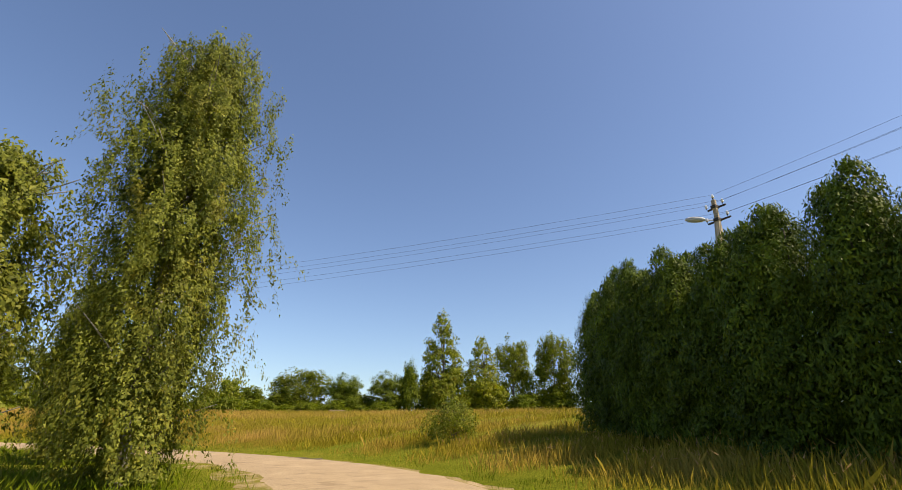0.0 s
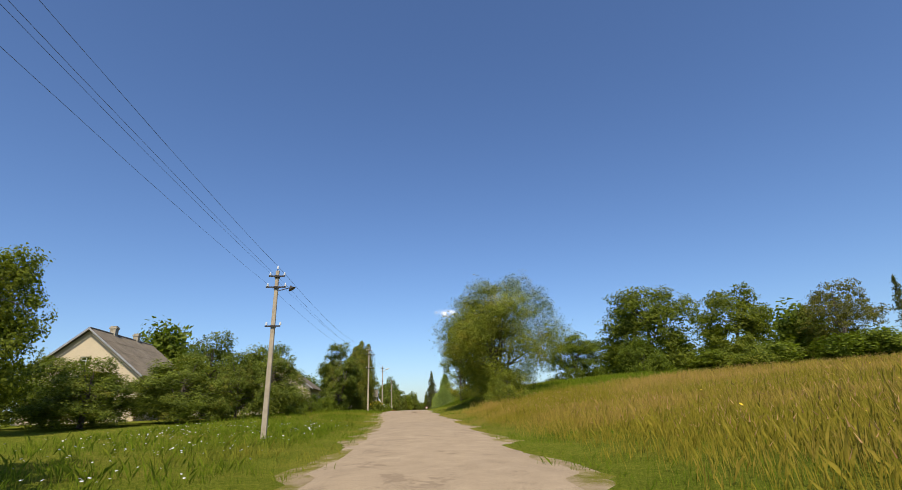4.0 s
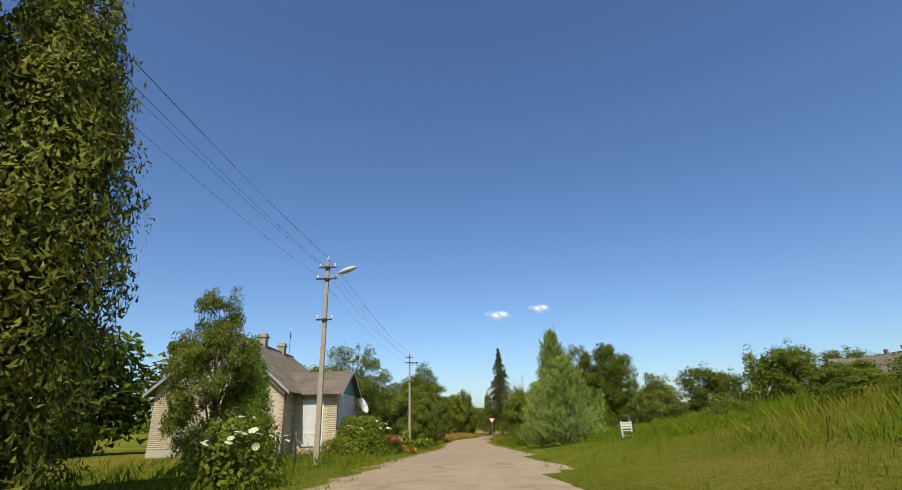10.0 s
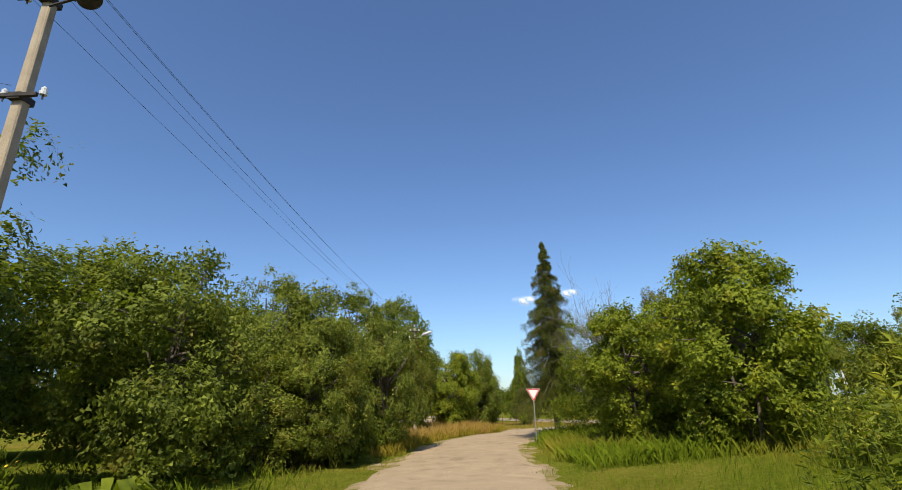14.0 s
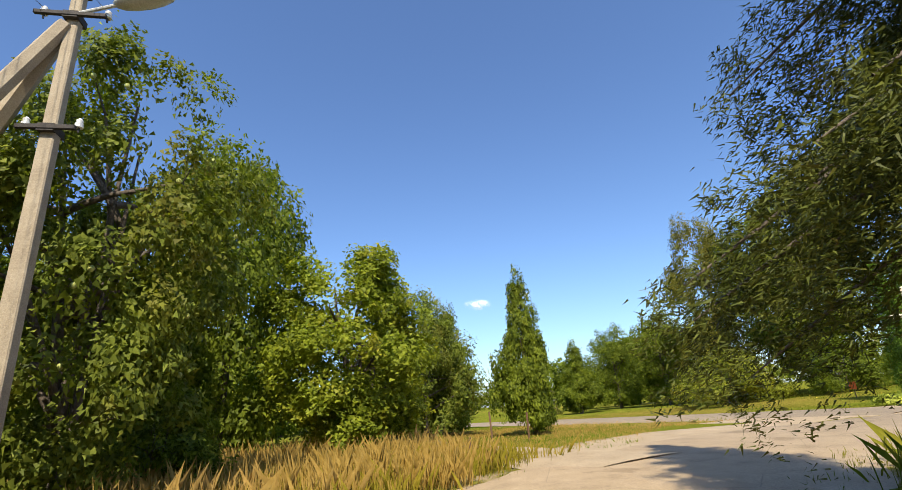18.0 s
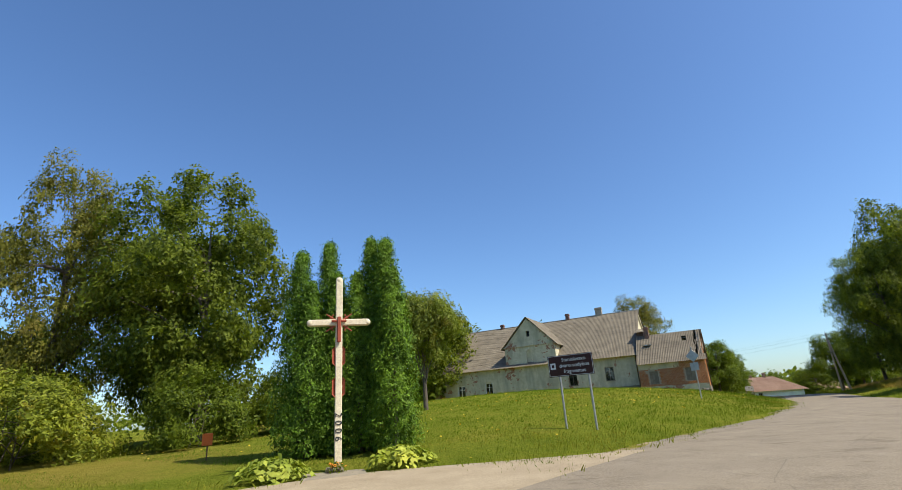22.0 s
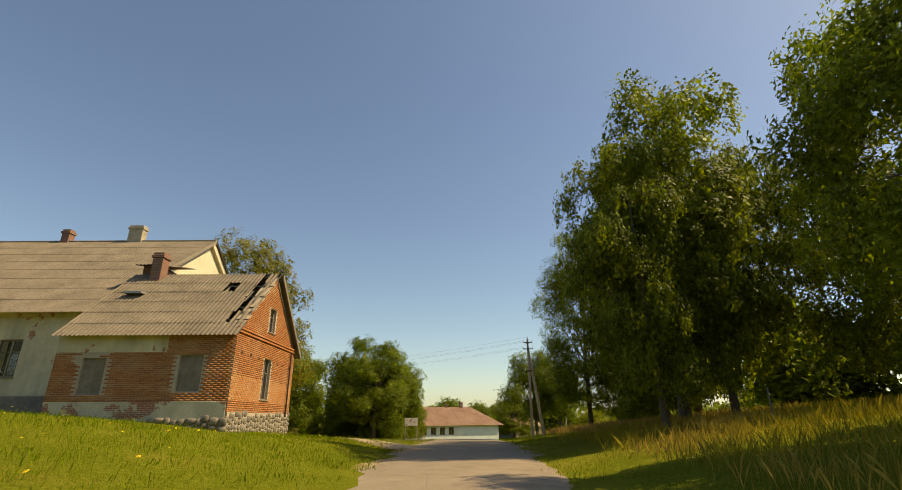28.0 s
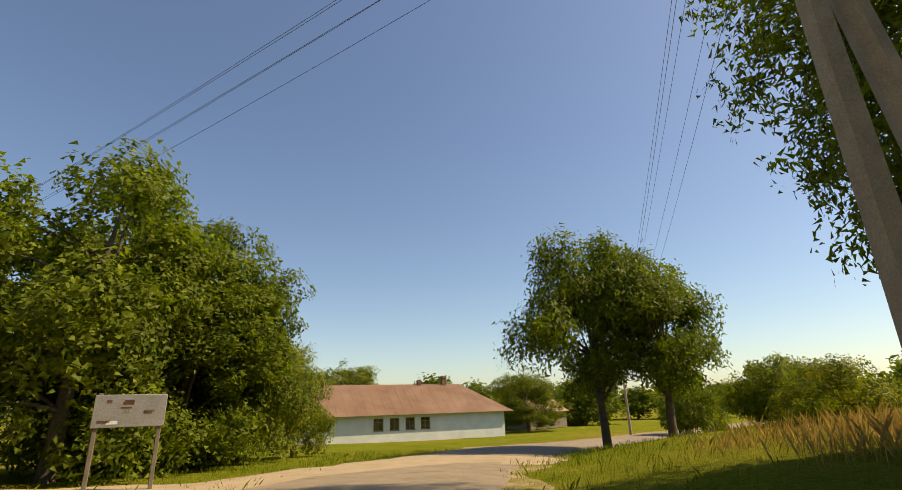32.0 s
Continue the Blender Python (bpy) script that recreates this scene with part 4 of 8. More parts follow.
# ---- planting: prototype, x, y, height, crown radius ----
PLANTING = [
    # bend at the start
    (BIRCH, -8.4, 9.7, 13.2, 2.7), (BIRCH_B, -11.2, 7.4, 7.4, 2.2), (BIRCH_B, -14.3, 15.9, 6.6, 1.6), (BIRCH_B, -13.6, 4.6, 7.0, 2.2), (ROUND_C, -28.4, 18.6, 11.0, 3.2), (SHRUB, -26.4, 17.6, 3.4, 2.2), (SHRUB, -30.6, 19.6, 3.0, 2.2), (ROUND_B, -51.6, 12.3, 10.6, 3.8),
    (BUSH, -0.6, 22.0, 2.1, 1.45),
    # trees beyond the meadow
    (ROUND_A, -75.1, 65.8, 6.4, 3.9), (ROUND_B, -72.2, 75.8, 12.6, 6.1), (ROUND_D, -68.6, 88.1, 12.6, 5.6), (LINDEN, -61.3, 99.3, 13.0, 4.7), (SPRUCE_S, -55.3, 101.5, 11.9, 2.5),
    (POPLAR, -51.0, 104.5, 12.6, 2.1), (FAR, -46.4, 105.8, 9.4, 2.5), (ROUND_B, -32.9, 108.6, 11.6, 7.0), (ROUND_A, -22.3, 109.0, 10.3, 4.5), (ROUND_A, -13.2, 110.1, 10.9, 4.6),
    (POPLAR_W, -1.2, 112.3, 26.1, 5.7), (POPLAR_W, 8.1, 111.4, 19.6, 5.5), (ROUND_B, 16.4, 120.1, 21.9, 4.9), (ROUND_B, 25.0, 113.8, 21.3, 5.2), (FAR_B, -8.4, 108.4, 13.0, 2.3),
    (FAR_B, 34, 108, 14, 5), (FAR, 46, 100, 13, 5), (SHRUB, -68.2, 70.0, 4.6, 3.4), (SHRUB_P, -64.0, 82.0, 4.0, 3.4), (SHRUB, -58.0, 92.0, 4.2, 3.2),
    (SHRUB_P, -52.0, 96.0, 3.4, 3.2), (FAR, -41.0, 104, 7.0, 2.8), (FAR_B, -70, 104, 12, 5), (FAR, 58, 92, 11, 5),
    # orchard and gardens on the south side
    (ORCHARD, -72.4, 28.0, 7.0, 4.4), (ORCHARD, -65.6, 25.4, 5.3, 2.7), (ORCHARD, -70.5, 22.6, 7.6, 4.2), (ORCHARD, -63.6, 14.0, 4.9, 4.2), (ORCHARD, -62.0, 21.6, 4.7, 3.6),
    (ORCHARD, -57.6, 17.0, 4.2, 3.2), (ROUND_B, -65, 2, 12, 5), (FAR_B, -92, 16, 12, 4.5), (ROUND_B, -116.7, 28.2, 12.6, 3.2), (PEAR, -91.0, 37.7, 10.0, 3.2),
    (PEAR, -94.0, 38.1, 7.8, 2.4), (CYPRESS, -95.4, 41.1, 10.2, 2.0), (CYPRESS, -97.0, 42.6, 10.0, 1.8), (PEAR, -106.0, 44.5, 6.3, 1.6), (THUJA_SLIM, -110.4, 45.3, 4.8, 1.1),
    (SHRUB, -84.5, 33.2, 2.2, 1.7), (SHRUB_Y, -86.6, 35.0, 1.9, 1.5), (SHRUB, -88.6, 36.2, 1.9, 1.4), (SHRUB, -82, 31.2, 2.4, 1.6), (SHRUB_P, -79.4, 29.8, 2.6, 1.8),
    (SHRUB, -90.4, 38.2, 1.4, 1.1), (ROUND_B, -112, 22, 9.5, 3.4), (POPLAR, -84, 20, 8.5, 1.6), (ROUND_A, -118, 26, 10, 4.5), (CHERRY, -134.5, 51.4, 9.7, 3.5),
    (ORCHARD, -141.1, 56.4, 6.5, 2.9), (ORCHARD, -146.2, 60.2, 6.9, 2.5), (ORCHARD, -138.4, 51.4, 6.6, 3.0), (ORCHARD, -143.8, 58.4, 3.6, 2.2), (ROUND_B, -147, 46, 9, 5),
    # north side of the lane
    (WILLOW, -62.3, 47.8, 11.6, 6.6), (SHRUB_P, -57.6, 46.2, 2.8, 1.9), (WILLOW_Y, -78.4, 50.9, 8.3, 2.7), (WILLOW_Y, -78.0, 54.0, 5.4, 1.4), (SHRUB_P, -76.4, 51.6, 2.8, 1.7),
    (SHRUB, -76.6, 53.6, 2.4, 1.8), (PINE, -113.5, 61.6, 4.4, 2.1), (PINE, -116.2, 61.2, 3.5, 1.35), (PINE, -121.4, 65.1, 7.4, 2.0),
    (WILLOW_S, -125.7, 66.8, 6.2, 1.7), (TALL_Y, -143.8, 72.2, 5.8, 2.2), (TALL_Y, -139.5, 73.3, 6.6, 2.4), (SNAG, -150.2, 74.3, 9.8, 2.8), (SPRUCE, -155.9, 74.2, 12.6, 2.9),
    (SHRUB_Y, -131.0, 69.8, 1.4, 0.9), (SHRUB_P, -119.8, 66.8, 1.5, 1.4), (SHRUB_Y, -151.4, 76.2, 2.6, 1.8), (SHRUB_Y, -146.6, 73.4, 2.0, 1.4), (SHRUB_P, -134.6, 72.6, 2.6, 1.7),
    (ORCHARD, -146.6, 78.0, 6.4, 2.6), (SHRUB, -142.4, 76.6, 4.4, 2.2), (ORCHARD, -140.5, 89, 6.5, 3.0), (SHRUB, -118.4, 64.8, 1.6, 1.2),
    # gardens before the junction
    (PEAR, -150.4, 63.2, 7.6, 2.0), (PEAR, -146.4, 58.6, 7.6, 2.4), (PEAR, -144.6, 60.2, 5.4, 1.7), (PEAR, -153.6, 61.8, 9.0, 2.9), (PEAR, -163.2, 65.9, 8.5, 2.3), (PEAR, -160.6, 63.2, 6.8, 1.7),
    (PEAR, -157.0, 60.6, 8.0, 2.4), (SHRUB, -146.8, 61.2, 2.2, 1.4), (SHRUB, -150.8, 62.4, 2.2, 1.5), (SHRUB, -156.8, 62.4, 2.6, 1.8), (SHRUB, -159.4, 63.4, 2.2, 1.6), (SHRUB, -163.6, 63.6, 2.0, 1.5), 
    (ROUND_B, -163, 54, 10, 4), (ROUND_B, -153, 50, 10, 4.4), (FAR, -140, 38, 10, 5), (FAR, -128, 32, 9, 5), (FAR_B, -170, 48, 11, 5),
    (FAR, -182, 56, 10, 5), (FAR, -194, 64, 9, 4.6), (SHRUB, -165.2, 62.2, 2.4, 1.8), (SHRUB, -166.4, 66.2, 2.2, 1.6), (SHRUB, -178.6, 73.2, 2.4, 2.0),
    (SHRUB, -187, 79, 2.6, 2.0),
    # west of the junction
    (MAPLE_BIG, -168.6, 64.6, 7.6, 2.3), (ROUND_A, -172.9, 66.7, 12.4, 3.2), (TALL_Y, -170.9, 71.0, 7.0, 2.9), (ORCHARD, -183.6, 77.5, 8.6, 2.1), (MAPLE_CONE, -174.6, 79.0, 8.0, 1.4),
    (ORCHARD, -181.0, 75.9, 7.8, 3.2), (ORCHARD, -188.0, 75.6, 7.6, 3.2), (SPRUCE_S, -215.4, 101.3, 9.3, 2.1), (MAPLE_CONE, -207.1, 101.6, 9.1, 2.6), (ROUND_A, -210.4, 109.6, 10.8, 3.7),
    (ROUND_A, -203.5, 111.4, 11.4, 3.9), (ROUND_A, -197.0, 113.6, 10.4, 3.4), (LINDEN, -192.1, 108.9, 19.4, 4.1), (ROUND_D, -183.5, 111.6, 17.6, 5.4), (ROUND_D, -188.6, 115.2, 18.0, 4.0),
    (SHRUB_P, -186.9, 103.2, 4.6, 3.9), (SHRUB, -180.6, 106.6, 4.0, 2.8), (SHRUB, -190.6, 107.0, 4.6, 3.0), (SHRUB, -177.6, 110.6, 3.6, 2.6), (FAR, -222, 120, 11, 5.5), (FAR, -229, 114, 9, 4.5),
    (FAR_B, -240, 112, 8, 4), (FAR_B, -214, 121, 11, 5), (APPLE, -169.5, 111.3, 7.2, 2.6), (ORCHARD, -175.6, 111.0, 6.8, 2.6), (ROUND_B, -176.5, 171.5, 16.5, 7.0),
    (ROUND_B, -182, 134, 12, 5), (FAR, -178, 152, 14, 5), (ROUND_B, -175.4, 153.7, 16.8, 6.0), (POPLAR, -195.1, 162.9, 20.8, 3.4),
    (ROUND_B, -188.0, 146.9, 11.7, 3.9), (FAR_B, -160, 172, 14, 5),
    # road past the manor, east side
    (ROUND_D, -128.2, 134.3, 13.1, 2.8), (ROUND_D, -124.4, 134.3, 14.5, 3.1), (ASH, -128.6, 122.8, 12.8, 3.7), (ROUND_B, -116.1, 126.1, 7.6, 3.4), (ROUND_D, -124.3, 137.2, 18.0, 5.1),
    (ROUND_D, -117.4, 143.0, 16.7, 4.4), (ROUND_B, -121.2, 141.6, 7.4, 2.8), (ROUND_D, -120.6, 129.6, 11.5, 3.2), (ROUND_B, -111.3, 125.0, 9.5, 4.4), (ROUND_B, -113.0, 112.4, 12.0, 4.6), (ROUND_B, -110.0, 106.0, 13.0, 5.0),
    (ROUND_B, -104, 101, 13, 5.0), (ROUND_B, -106, 116, 11, 4.6), (SHRUB_P, -148.6, 100.2, 1.4, 1.3), (SHRUB_P, -146.8, 100.8, 1.55, 1.5), (SHRUB_P, -145.2, 101.8, 1.4, 1.4),
    (SHRUB_P, -142.6, 98.4, 1.4, 1.6), (FAR, -92, 128, 9, 4.6), (FAR, -86, 138, 9.5, 5), (FAR_B, -80, 120, 9, 5), (FAR, -96, 92, 8.5, 4),
    (FAR, -104, 146, 10, 4.5), (SHRUB, -118.0, 147.6, 2.6, 1.8), (SHRUB, -116.0, 150.4, 2.8, 1.9),
    # bushes on the bank
    (SHRUB, -88.4, 58.8, 1.3, 1.5), (SHRUB, -90.8, 60.8, 1.1, 1.3), (SHRUB_P, -86.4, 59.6, 1.6, 1.6), (SHRUB, -93.0, 62.4, 1.2, 1.5), (SHRUB_P, -85.2, 57.0, 1.4, 1.3),
    (SHRUB, -89.6, 63.6, 1.5, 1.8), (SHRUB, -96.4, 64.8, 1.0, 1.4), (SHRUB_Y, -99.0, 63.4, 1.2, 1.3), (BUSH, -87.6, 56.6, 1.2, 1.1), (SHRUB_P, -91.6, 57.9, 0.9, 1.0), (BUSH, -94.6, 60.0, 1.2, 1.2), (SHRUB, -97.4, 61.6, 0.9, 1.1), (BUSH, -100.6, 65.6, 1.3, 1.3), (SHRUB_Y, -92.2, 65.4, 1.1, 1.4),
    (SHRUB, -84.0, 60.4, 1.5, 1.5), (BUSH, -102.6, 62.0, 1.0, 0.9), (SHRUB_P, -95.6, 67.4, 1.4, 1.7), (BUSH, -89.0, 60.2, 1.4, 1.3),
    # end of the drive
    (LINDEN, -145.2, 160.3, 16.4, 4.9), (MAPLE_BIG, -133.5, 173.4, 11.6, 4.2), (MAPLE_BIG, -130.4, 170.7, 8.1, 4.1), (SPRUCE_S, -141.1, 181.9, 10.8, 2.6), (ORCHARD, -126.3, 177.7, 5.7, 2.0),
    (MAPLE_BIG, -132.9, 167.8, 9.9, 4.4), (MAPLE_BIG, -129.4, 173.2, 10.2, 3.5), (ORCHARD, -128.6, 174.4, 7.0, 2.8), (ROUND_B, -142.8, 176, 9.5, 4.0), (ROUND_B, -147.5, 170, 10, 4.0),
    (ROUND_B, -150, 182, 12, 5), (ROUND_A, -139, 190, 13, 4.2), (ROUND_B, -131, 188, 9.4, 3.4), (SHRUB, -130.5, 184, 5.0, 2.6), (SHRUB, -137.4, 169.6, 2.6, 1.8),
    (SHRUB, -133.0, 176.2, 3.4, 2.2), (SHRUB, -148.6, 160.6, 3.0, 2.2), (SHRUB, -129.6, 180.6, 3.2, 2.0), (AIRY, -118.0, 153.5, 18.1, 4.5), (AIRY, -114.6, 151.6, 11.1, 3.4),
    (WALNUT, -112.9, 171.2, 11.0, 3.6), (WALNUT, -111.2, 168.9, 9.2, 3.3), (SHRUB, -108.6, 166.0, 2.6, 1.9), (SHRUB_P, -104.0, 168, 3.0, 2.4), (SHRUB_P, -98, 172, 3.4, 2.8),
    (SHRUB_P, -112.6, 161.0, 1.8, 1.6), (SHRUB, -95, 184, 5.0, 3.0), (FAR_B, -100, 236, 9, 5), (FAR, -120, 240, 8.5, 5), (FAR, -80, 222, 8, 5),
    (FAR_B, -60, 200, 7, 5), (FAR, -70, 176, 8, 4), (FAR, -135, 232, 9.5, 5), (ROUND_B, -118, 216, 9.5, 4.4), (ROUND_B, -124, 213, 8.5, 4.0),
    (ROUND_B, -96, 210, 8, 4.4),
]
rng_p = random.Random(5)
bm = bmesh.new()
bmesh.ops.create_icosphere(bm, subdivisions=2, radius=0.042)
FRUIT = bpy.data.meshes.new("fruit")
bm.to_mesh(FRUIT)
bm.free()
FRUIT.materials.append(mottled("green_fruit_skin", (0.30, 0.34, 0.08), (0.46, 0.46, 0.14), 9.0, 0.45, 40.0))
for pr, px, py, ph, pr_ in PLANTING:
    tree_ = plant(pr, px, py, ph, pr_, rng_p.uniform(0, 360))
    if pr is PEAR and px < -147:
        for _ in range(46):
            a_, u_ = rng_p.uniform(0, 6.283), rng_p.uniform(0.15, 0.85)
            q_ = 2.5 * rng_p.uniform(0.8, 1.02) * float(tall_oval(np.array([u_]))[0])
            piece("fruit", FRUIT, tree_, m=pose(math.cos(a_) * q_, math.sin(a_) * q_, 0.5 + 6.4 * u_))
# field hedges far behind
rng_h = random.Random(77)
for ends, count in ((((-150, 250), (-96, 258)), 7), (((-90, 252), (-40, 226)), 7), (((-38, 218), (-20, 180)), 5), (((-60, 190), (-30, 150)), 6), (((-205, 58), (-262, 74)), 7), (((-250, 104), (-300, 96)), 5), (((-60, 112), (30, 112)), 9), (((-104, 110), (-97, 152)), 7), (((34, 96), (60, 60)), 5)):
    for i in range(count):
        f_ = (i + rng_h.uniform(0.2, 0.8)) / count
        plant(FAR if i % 2 else FAR_B, ends[0][0] + (ends[1][0] - ends[0][0]) * f_, ends[0][1] + (ends[1][1] - ends[0][1]) * f_, rng_h.uniform(6, 9.5), rng_h.uniform(3.6, 5.0), rng_h.uniform(0, 360), group="field hedge trees")
# low thicket along the far edge of the meadow
for i in range(30):
    f_ = i / 29
    plant(FAR_B if i % 3 else FAR, -70 + 100 * f_ + rng_h.uniform(-1.5, 1.5), 78 + 36 * math.sin(f_ * 1.7) + rng_h.uniform(-2, 2), rng_h.uniform(2.4, 4.6), rng_h.uniform(2.2, 3.4), rng_h.uniform(0, 360), label="low green thicket at the meadow's far edge", category="thicket", group="thicket")
# thuja hedge behind the first verge
for i in range(8):
    plant(THUJA, 6.1 + 0.30 * i + rng_p.uniform(-0.2, 0.3), 19.6 - 2.05 * i, 6.3  + rng_p.uniform(-0.5, 0.6), rng_p.uniform(1.4, 1.9), rng_p.uniform(0, 360), group="thuja hedge")
# thujas behind the cross
for tx, ty, th, tr in ((-171.2, 98.7, 6.8, 1.2), (-170.3, 98.95, 7.1, 1.15), (-169.1, 98.75, 7.0, 1.15), (-168.1, 98.35, 6.8, 1.2)):
    plant(THUJA_SLIM, tx, ty, th, tr, rng_p.uniform(0, 360), group="thujas behind the cross")
for p_ in PROTOS:
    for o_ in (*p_.children_recursive, p_):
        bpy.data.objects.remove(o_)


# ---- poles and wires ----
CONCRETE = mottled("weathered_concrete", (0.29, 0.235, 0.165), (0.44, 0.37, 0.27), 4.0, 0.9, 60.0, bump=0.4)
IRON = mottled("dark_iron", (0.03, 0.028, 0.026), (0.07, 0.06, 0.055), 9.0, 0.7, 60.0, metal=0.3)
PORCELAIN = mottled("white_porcelain", (0.7, 0.7, 0.68), (0.82, 0.82, 0.8), 8.0, 0.25, 30.0, spec=0.6, bump=0.0)
GREY_PAINT = mottled("pale_grey_paint", (0.42, 0.42, 0.40), (0.60, 0.60, 0.57), 6.0, 0.5, 50.0)
WIRE = mottled("wire", (0.06, 0.06, 0.065), (0.10, 0.10, 0.10), 5.0, 0.5, 50.0, metal=0.5)


def insulators(parent, bar, xs, z):
    for x in xs:
        bm = bmesh.new()
        tube(bm, (x, 0, z), (x, 0, z + 0.10), 0.012, seg=6)
        part("pin", bm, IRON, bar)
        bm = bmesh.new()
        tube(bm, (x, 0, z + 0.07), (x, 0, z + 0.12), 0.045, 0.05, 10)
        tube(bm, (x, 0, z + 0.12), (x, 0, z + 0.17), 0.032, 0.04, 10)
        tube(bm, (x, 0, z + 0.17), (x, 0, z + 0.20), 0.04, 0.015, 10)
        part("insulator", bm, PORCELAIN, bar)


def power_pole(x, y, h, turn, lamp="shade", label="", struts=()):
    """A tapered concrete pole with iron crossarms, porcelain insulators and a street lamp. Its x axis points across the road."""
    ob = thing("power_pole", x, y, zat(x, y), turn, label, "power pole", "power poles along the lane")
    bm = bmesh.new()
    a, b = 0.108, 0.07
    v = [bm.verts.new((sx_ * r, sy_ * r * 0.85, z)) for z, r in ((-0.5, a), (h, b)) for sx_, sy_ in ((-1, -1), (1, -1), (1, 1), (-1, 1))]
    bm.faces.new(v[4:])
    for i in range(4):
        bm.faces.new((v[i], v[(i + 1) % 4], v[4 + (i + 1) % 4], v[4 + i]))
    bmesh.ops.bevel(bm, geom=[e for e in bm.edges], offset=0.015, segments=1, affect="EDGES")
    part("shaft", bm, CONCRETE, ob)
    bm = bmesh.new()
    tube(bm, (0, 0, h), (0, 0, h + 0.1), 0.02, seg=6)
    cap = part("top_pin", bm, IRON, ob)
    insulators(ob, cap, (0,), h + 0.02)
    for z, w in ((h - 0.28, 0.34), (h - 0.78, 0.42), (h - 2.5, 0.32)):
        bar = part("crossarm", boxes((-w, w, -0.14, -0.09, z - 0.03, z + 0.03), bevel=0.006), IRON, ob)
        insulators(ob, bar, (-w * 0.9, w * 0.9), z)
        part("brace", boxes((-0.09, 0.09, -0.13, 0.11, z - 0.05, z + 0.05)), IRON, bar)
    if lamp == "shade":
        bm = bmesh.new()
        tube(bm, (0.1, -0.1, h - 0.95), (0.62, -0.1, h - 0.80), 0.02, seg=6)
        arm = part("lamp_arm", bm, IRON, ob)
        bm = bmesh.new()
        tube(bm, (0.62, -0.1, h - 0.80), (0.66, -0.1, h - 0.72), 0.05, 0.04, 10)
        tube(bm, (0.70, -0.1, h - 0.87), (0.64, -0.1, h - 0.78), 0.17, 0.06, 18)
        part("lamp_shade", bm, IRON, arm, "dark enamelled round lamp shade")
    elif lamp:
        bm = bmesh.new()
        tube(bm, (0.08, -0.1, h - 0.75), (0.55, -0.1, h - 0.55), 0.024, seg=8)
        arm = part("lamp_arm", bm, GREY_PAINT, ob)
        bm = bmesh.new()
        bmesh.ops.create_uvsphere(bm, u_segments=14, v_segments=8, radius=1.0, matrix=pose(0.86, -0.1, h - 0.42, 0, -20, 0) @ Matrix.Diagonal((0.42, 0.16, 0.11, 1)))
        part("lamp_head", bm, GREY_PAINT, arm, "long oval grey lamp head", smooth=True)
    for dx, dy in struts:
        bm = bmesh.new()
        tube(bm, (dx, dy, -0.4), (dx * 0.03, dy * 0.03, h - 0.9), 0.14, 0.10, 6)
        part("strut", bm, CONCRETE, ob, "leaning concrete strut")
    return ob


ALONG = 75.0
POLES = [(8.6, 13.0, 8.1, 120.0, "oval", ((0.0, 1.6),)), (-42.8, 27.0, 7.0, ALONG + 0, "shade", ()), (-84.7, 40.4, 7.9, ALONG, "shade", ()), (-107.9, 48.0, 7.9, ALONG, "oval", ()), (-133.3, 56.5, 8.2, ALONG, "shade", ()),
         (-160.85, 66.1, 7.4, ALONG + 8, "oval", ((-3.0, 0.6), (-2.6, -1.2))), (-123.6, 153.2, 7.4, -24.0, "", ((0.95, 0.15),)), (-98.4, 187.5, 7.0, -50.0, "", ()), (17.5, -14.0, 7.6, 150.0, "", ()), (-150.5, 186.0, 7.6, 20.0, "", ())]
made_poles = []
for px, py, ph, pt, lamp, st in POLES:
    lab = "concrete power pole" + (" with leaning struts" if st else " with iron crossarms") + {"shade": " and a dark round lamp", "oval": " and an oval street lamp", "": " beside the road"}[lamp]
    made_poles.append(power_pole(px, py, ph, pt, lamp, lab, st))


def wire_run(a, b, ha, hb, ta, tb):
    """Five sagging wires between two poles."""
    w = tagged(new("overhead_wires"), "thin dark overhead wires between power poles", "wires")
    for off_, dz in ((-0.31, -0.12), (0.31, -0.12), (-0.38, -0.62), (0.38, -0.62), (0.0, 0.2)):
        pa = Vector((a[0] + off_ * math.cos(radians(ta)), a[1] + off_ * math.sin(radians(ta)), zat(*a) + ha + dz))
        pb = Vector((b[0] + off_ * math.cos(radians(tb)), b[1] + off_ * math.sin(radians(tb)), zat(*b) + hb + dz))
        sag = (pb - pa).length * 0.018
        pts = [pa.lerp(pb, i / 14) - Vector((0, 0, sag * 4 * (i / 14) * (1 - i / 14))) for i in range(15)]
        piece("wire", limbs_mesh("wire", [(pts, 0.004, 0.004)], WIRE, 5), w)
    return w


for i, j in ((0, 1), (1, 2), (2, 3), (3, 4), (4, 5), (6, 7), (8, 0), (6, 9)):
    a_, b_ = POLES[i], POLES[j]
    wire_run(a_[:2], b_[:2], a_[2], b_[2], a_[3], b_[3])


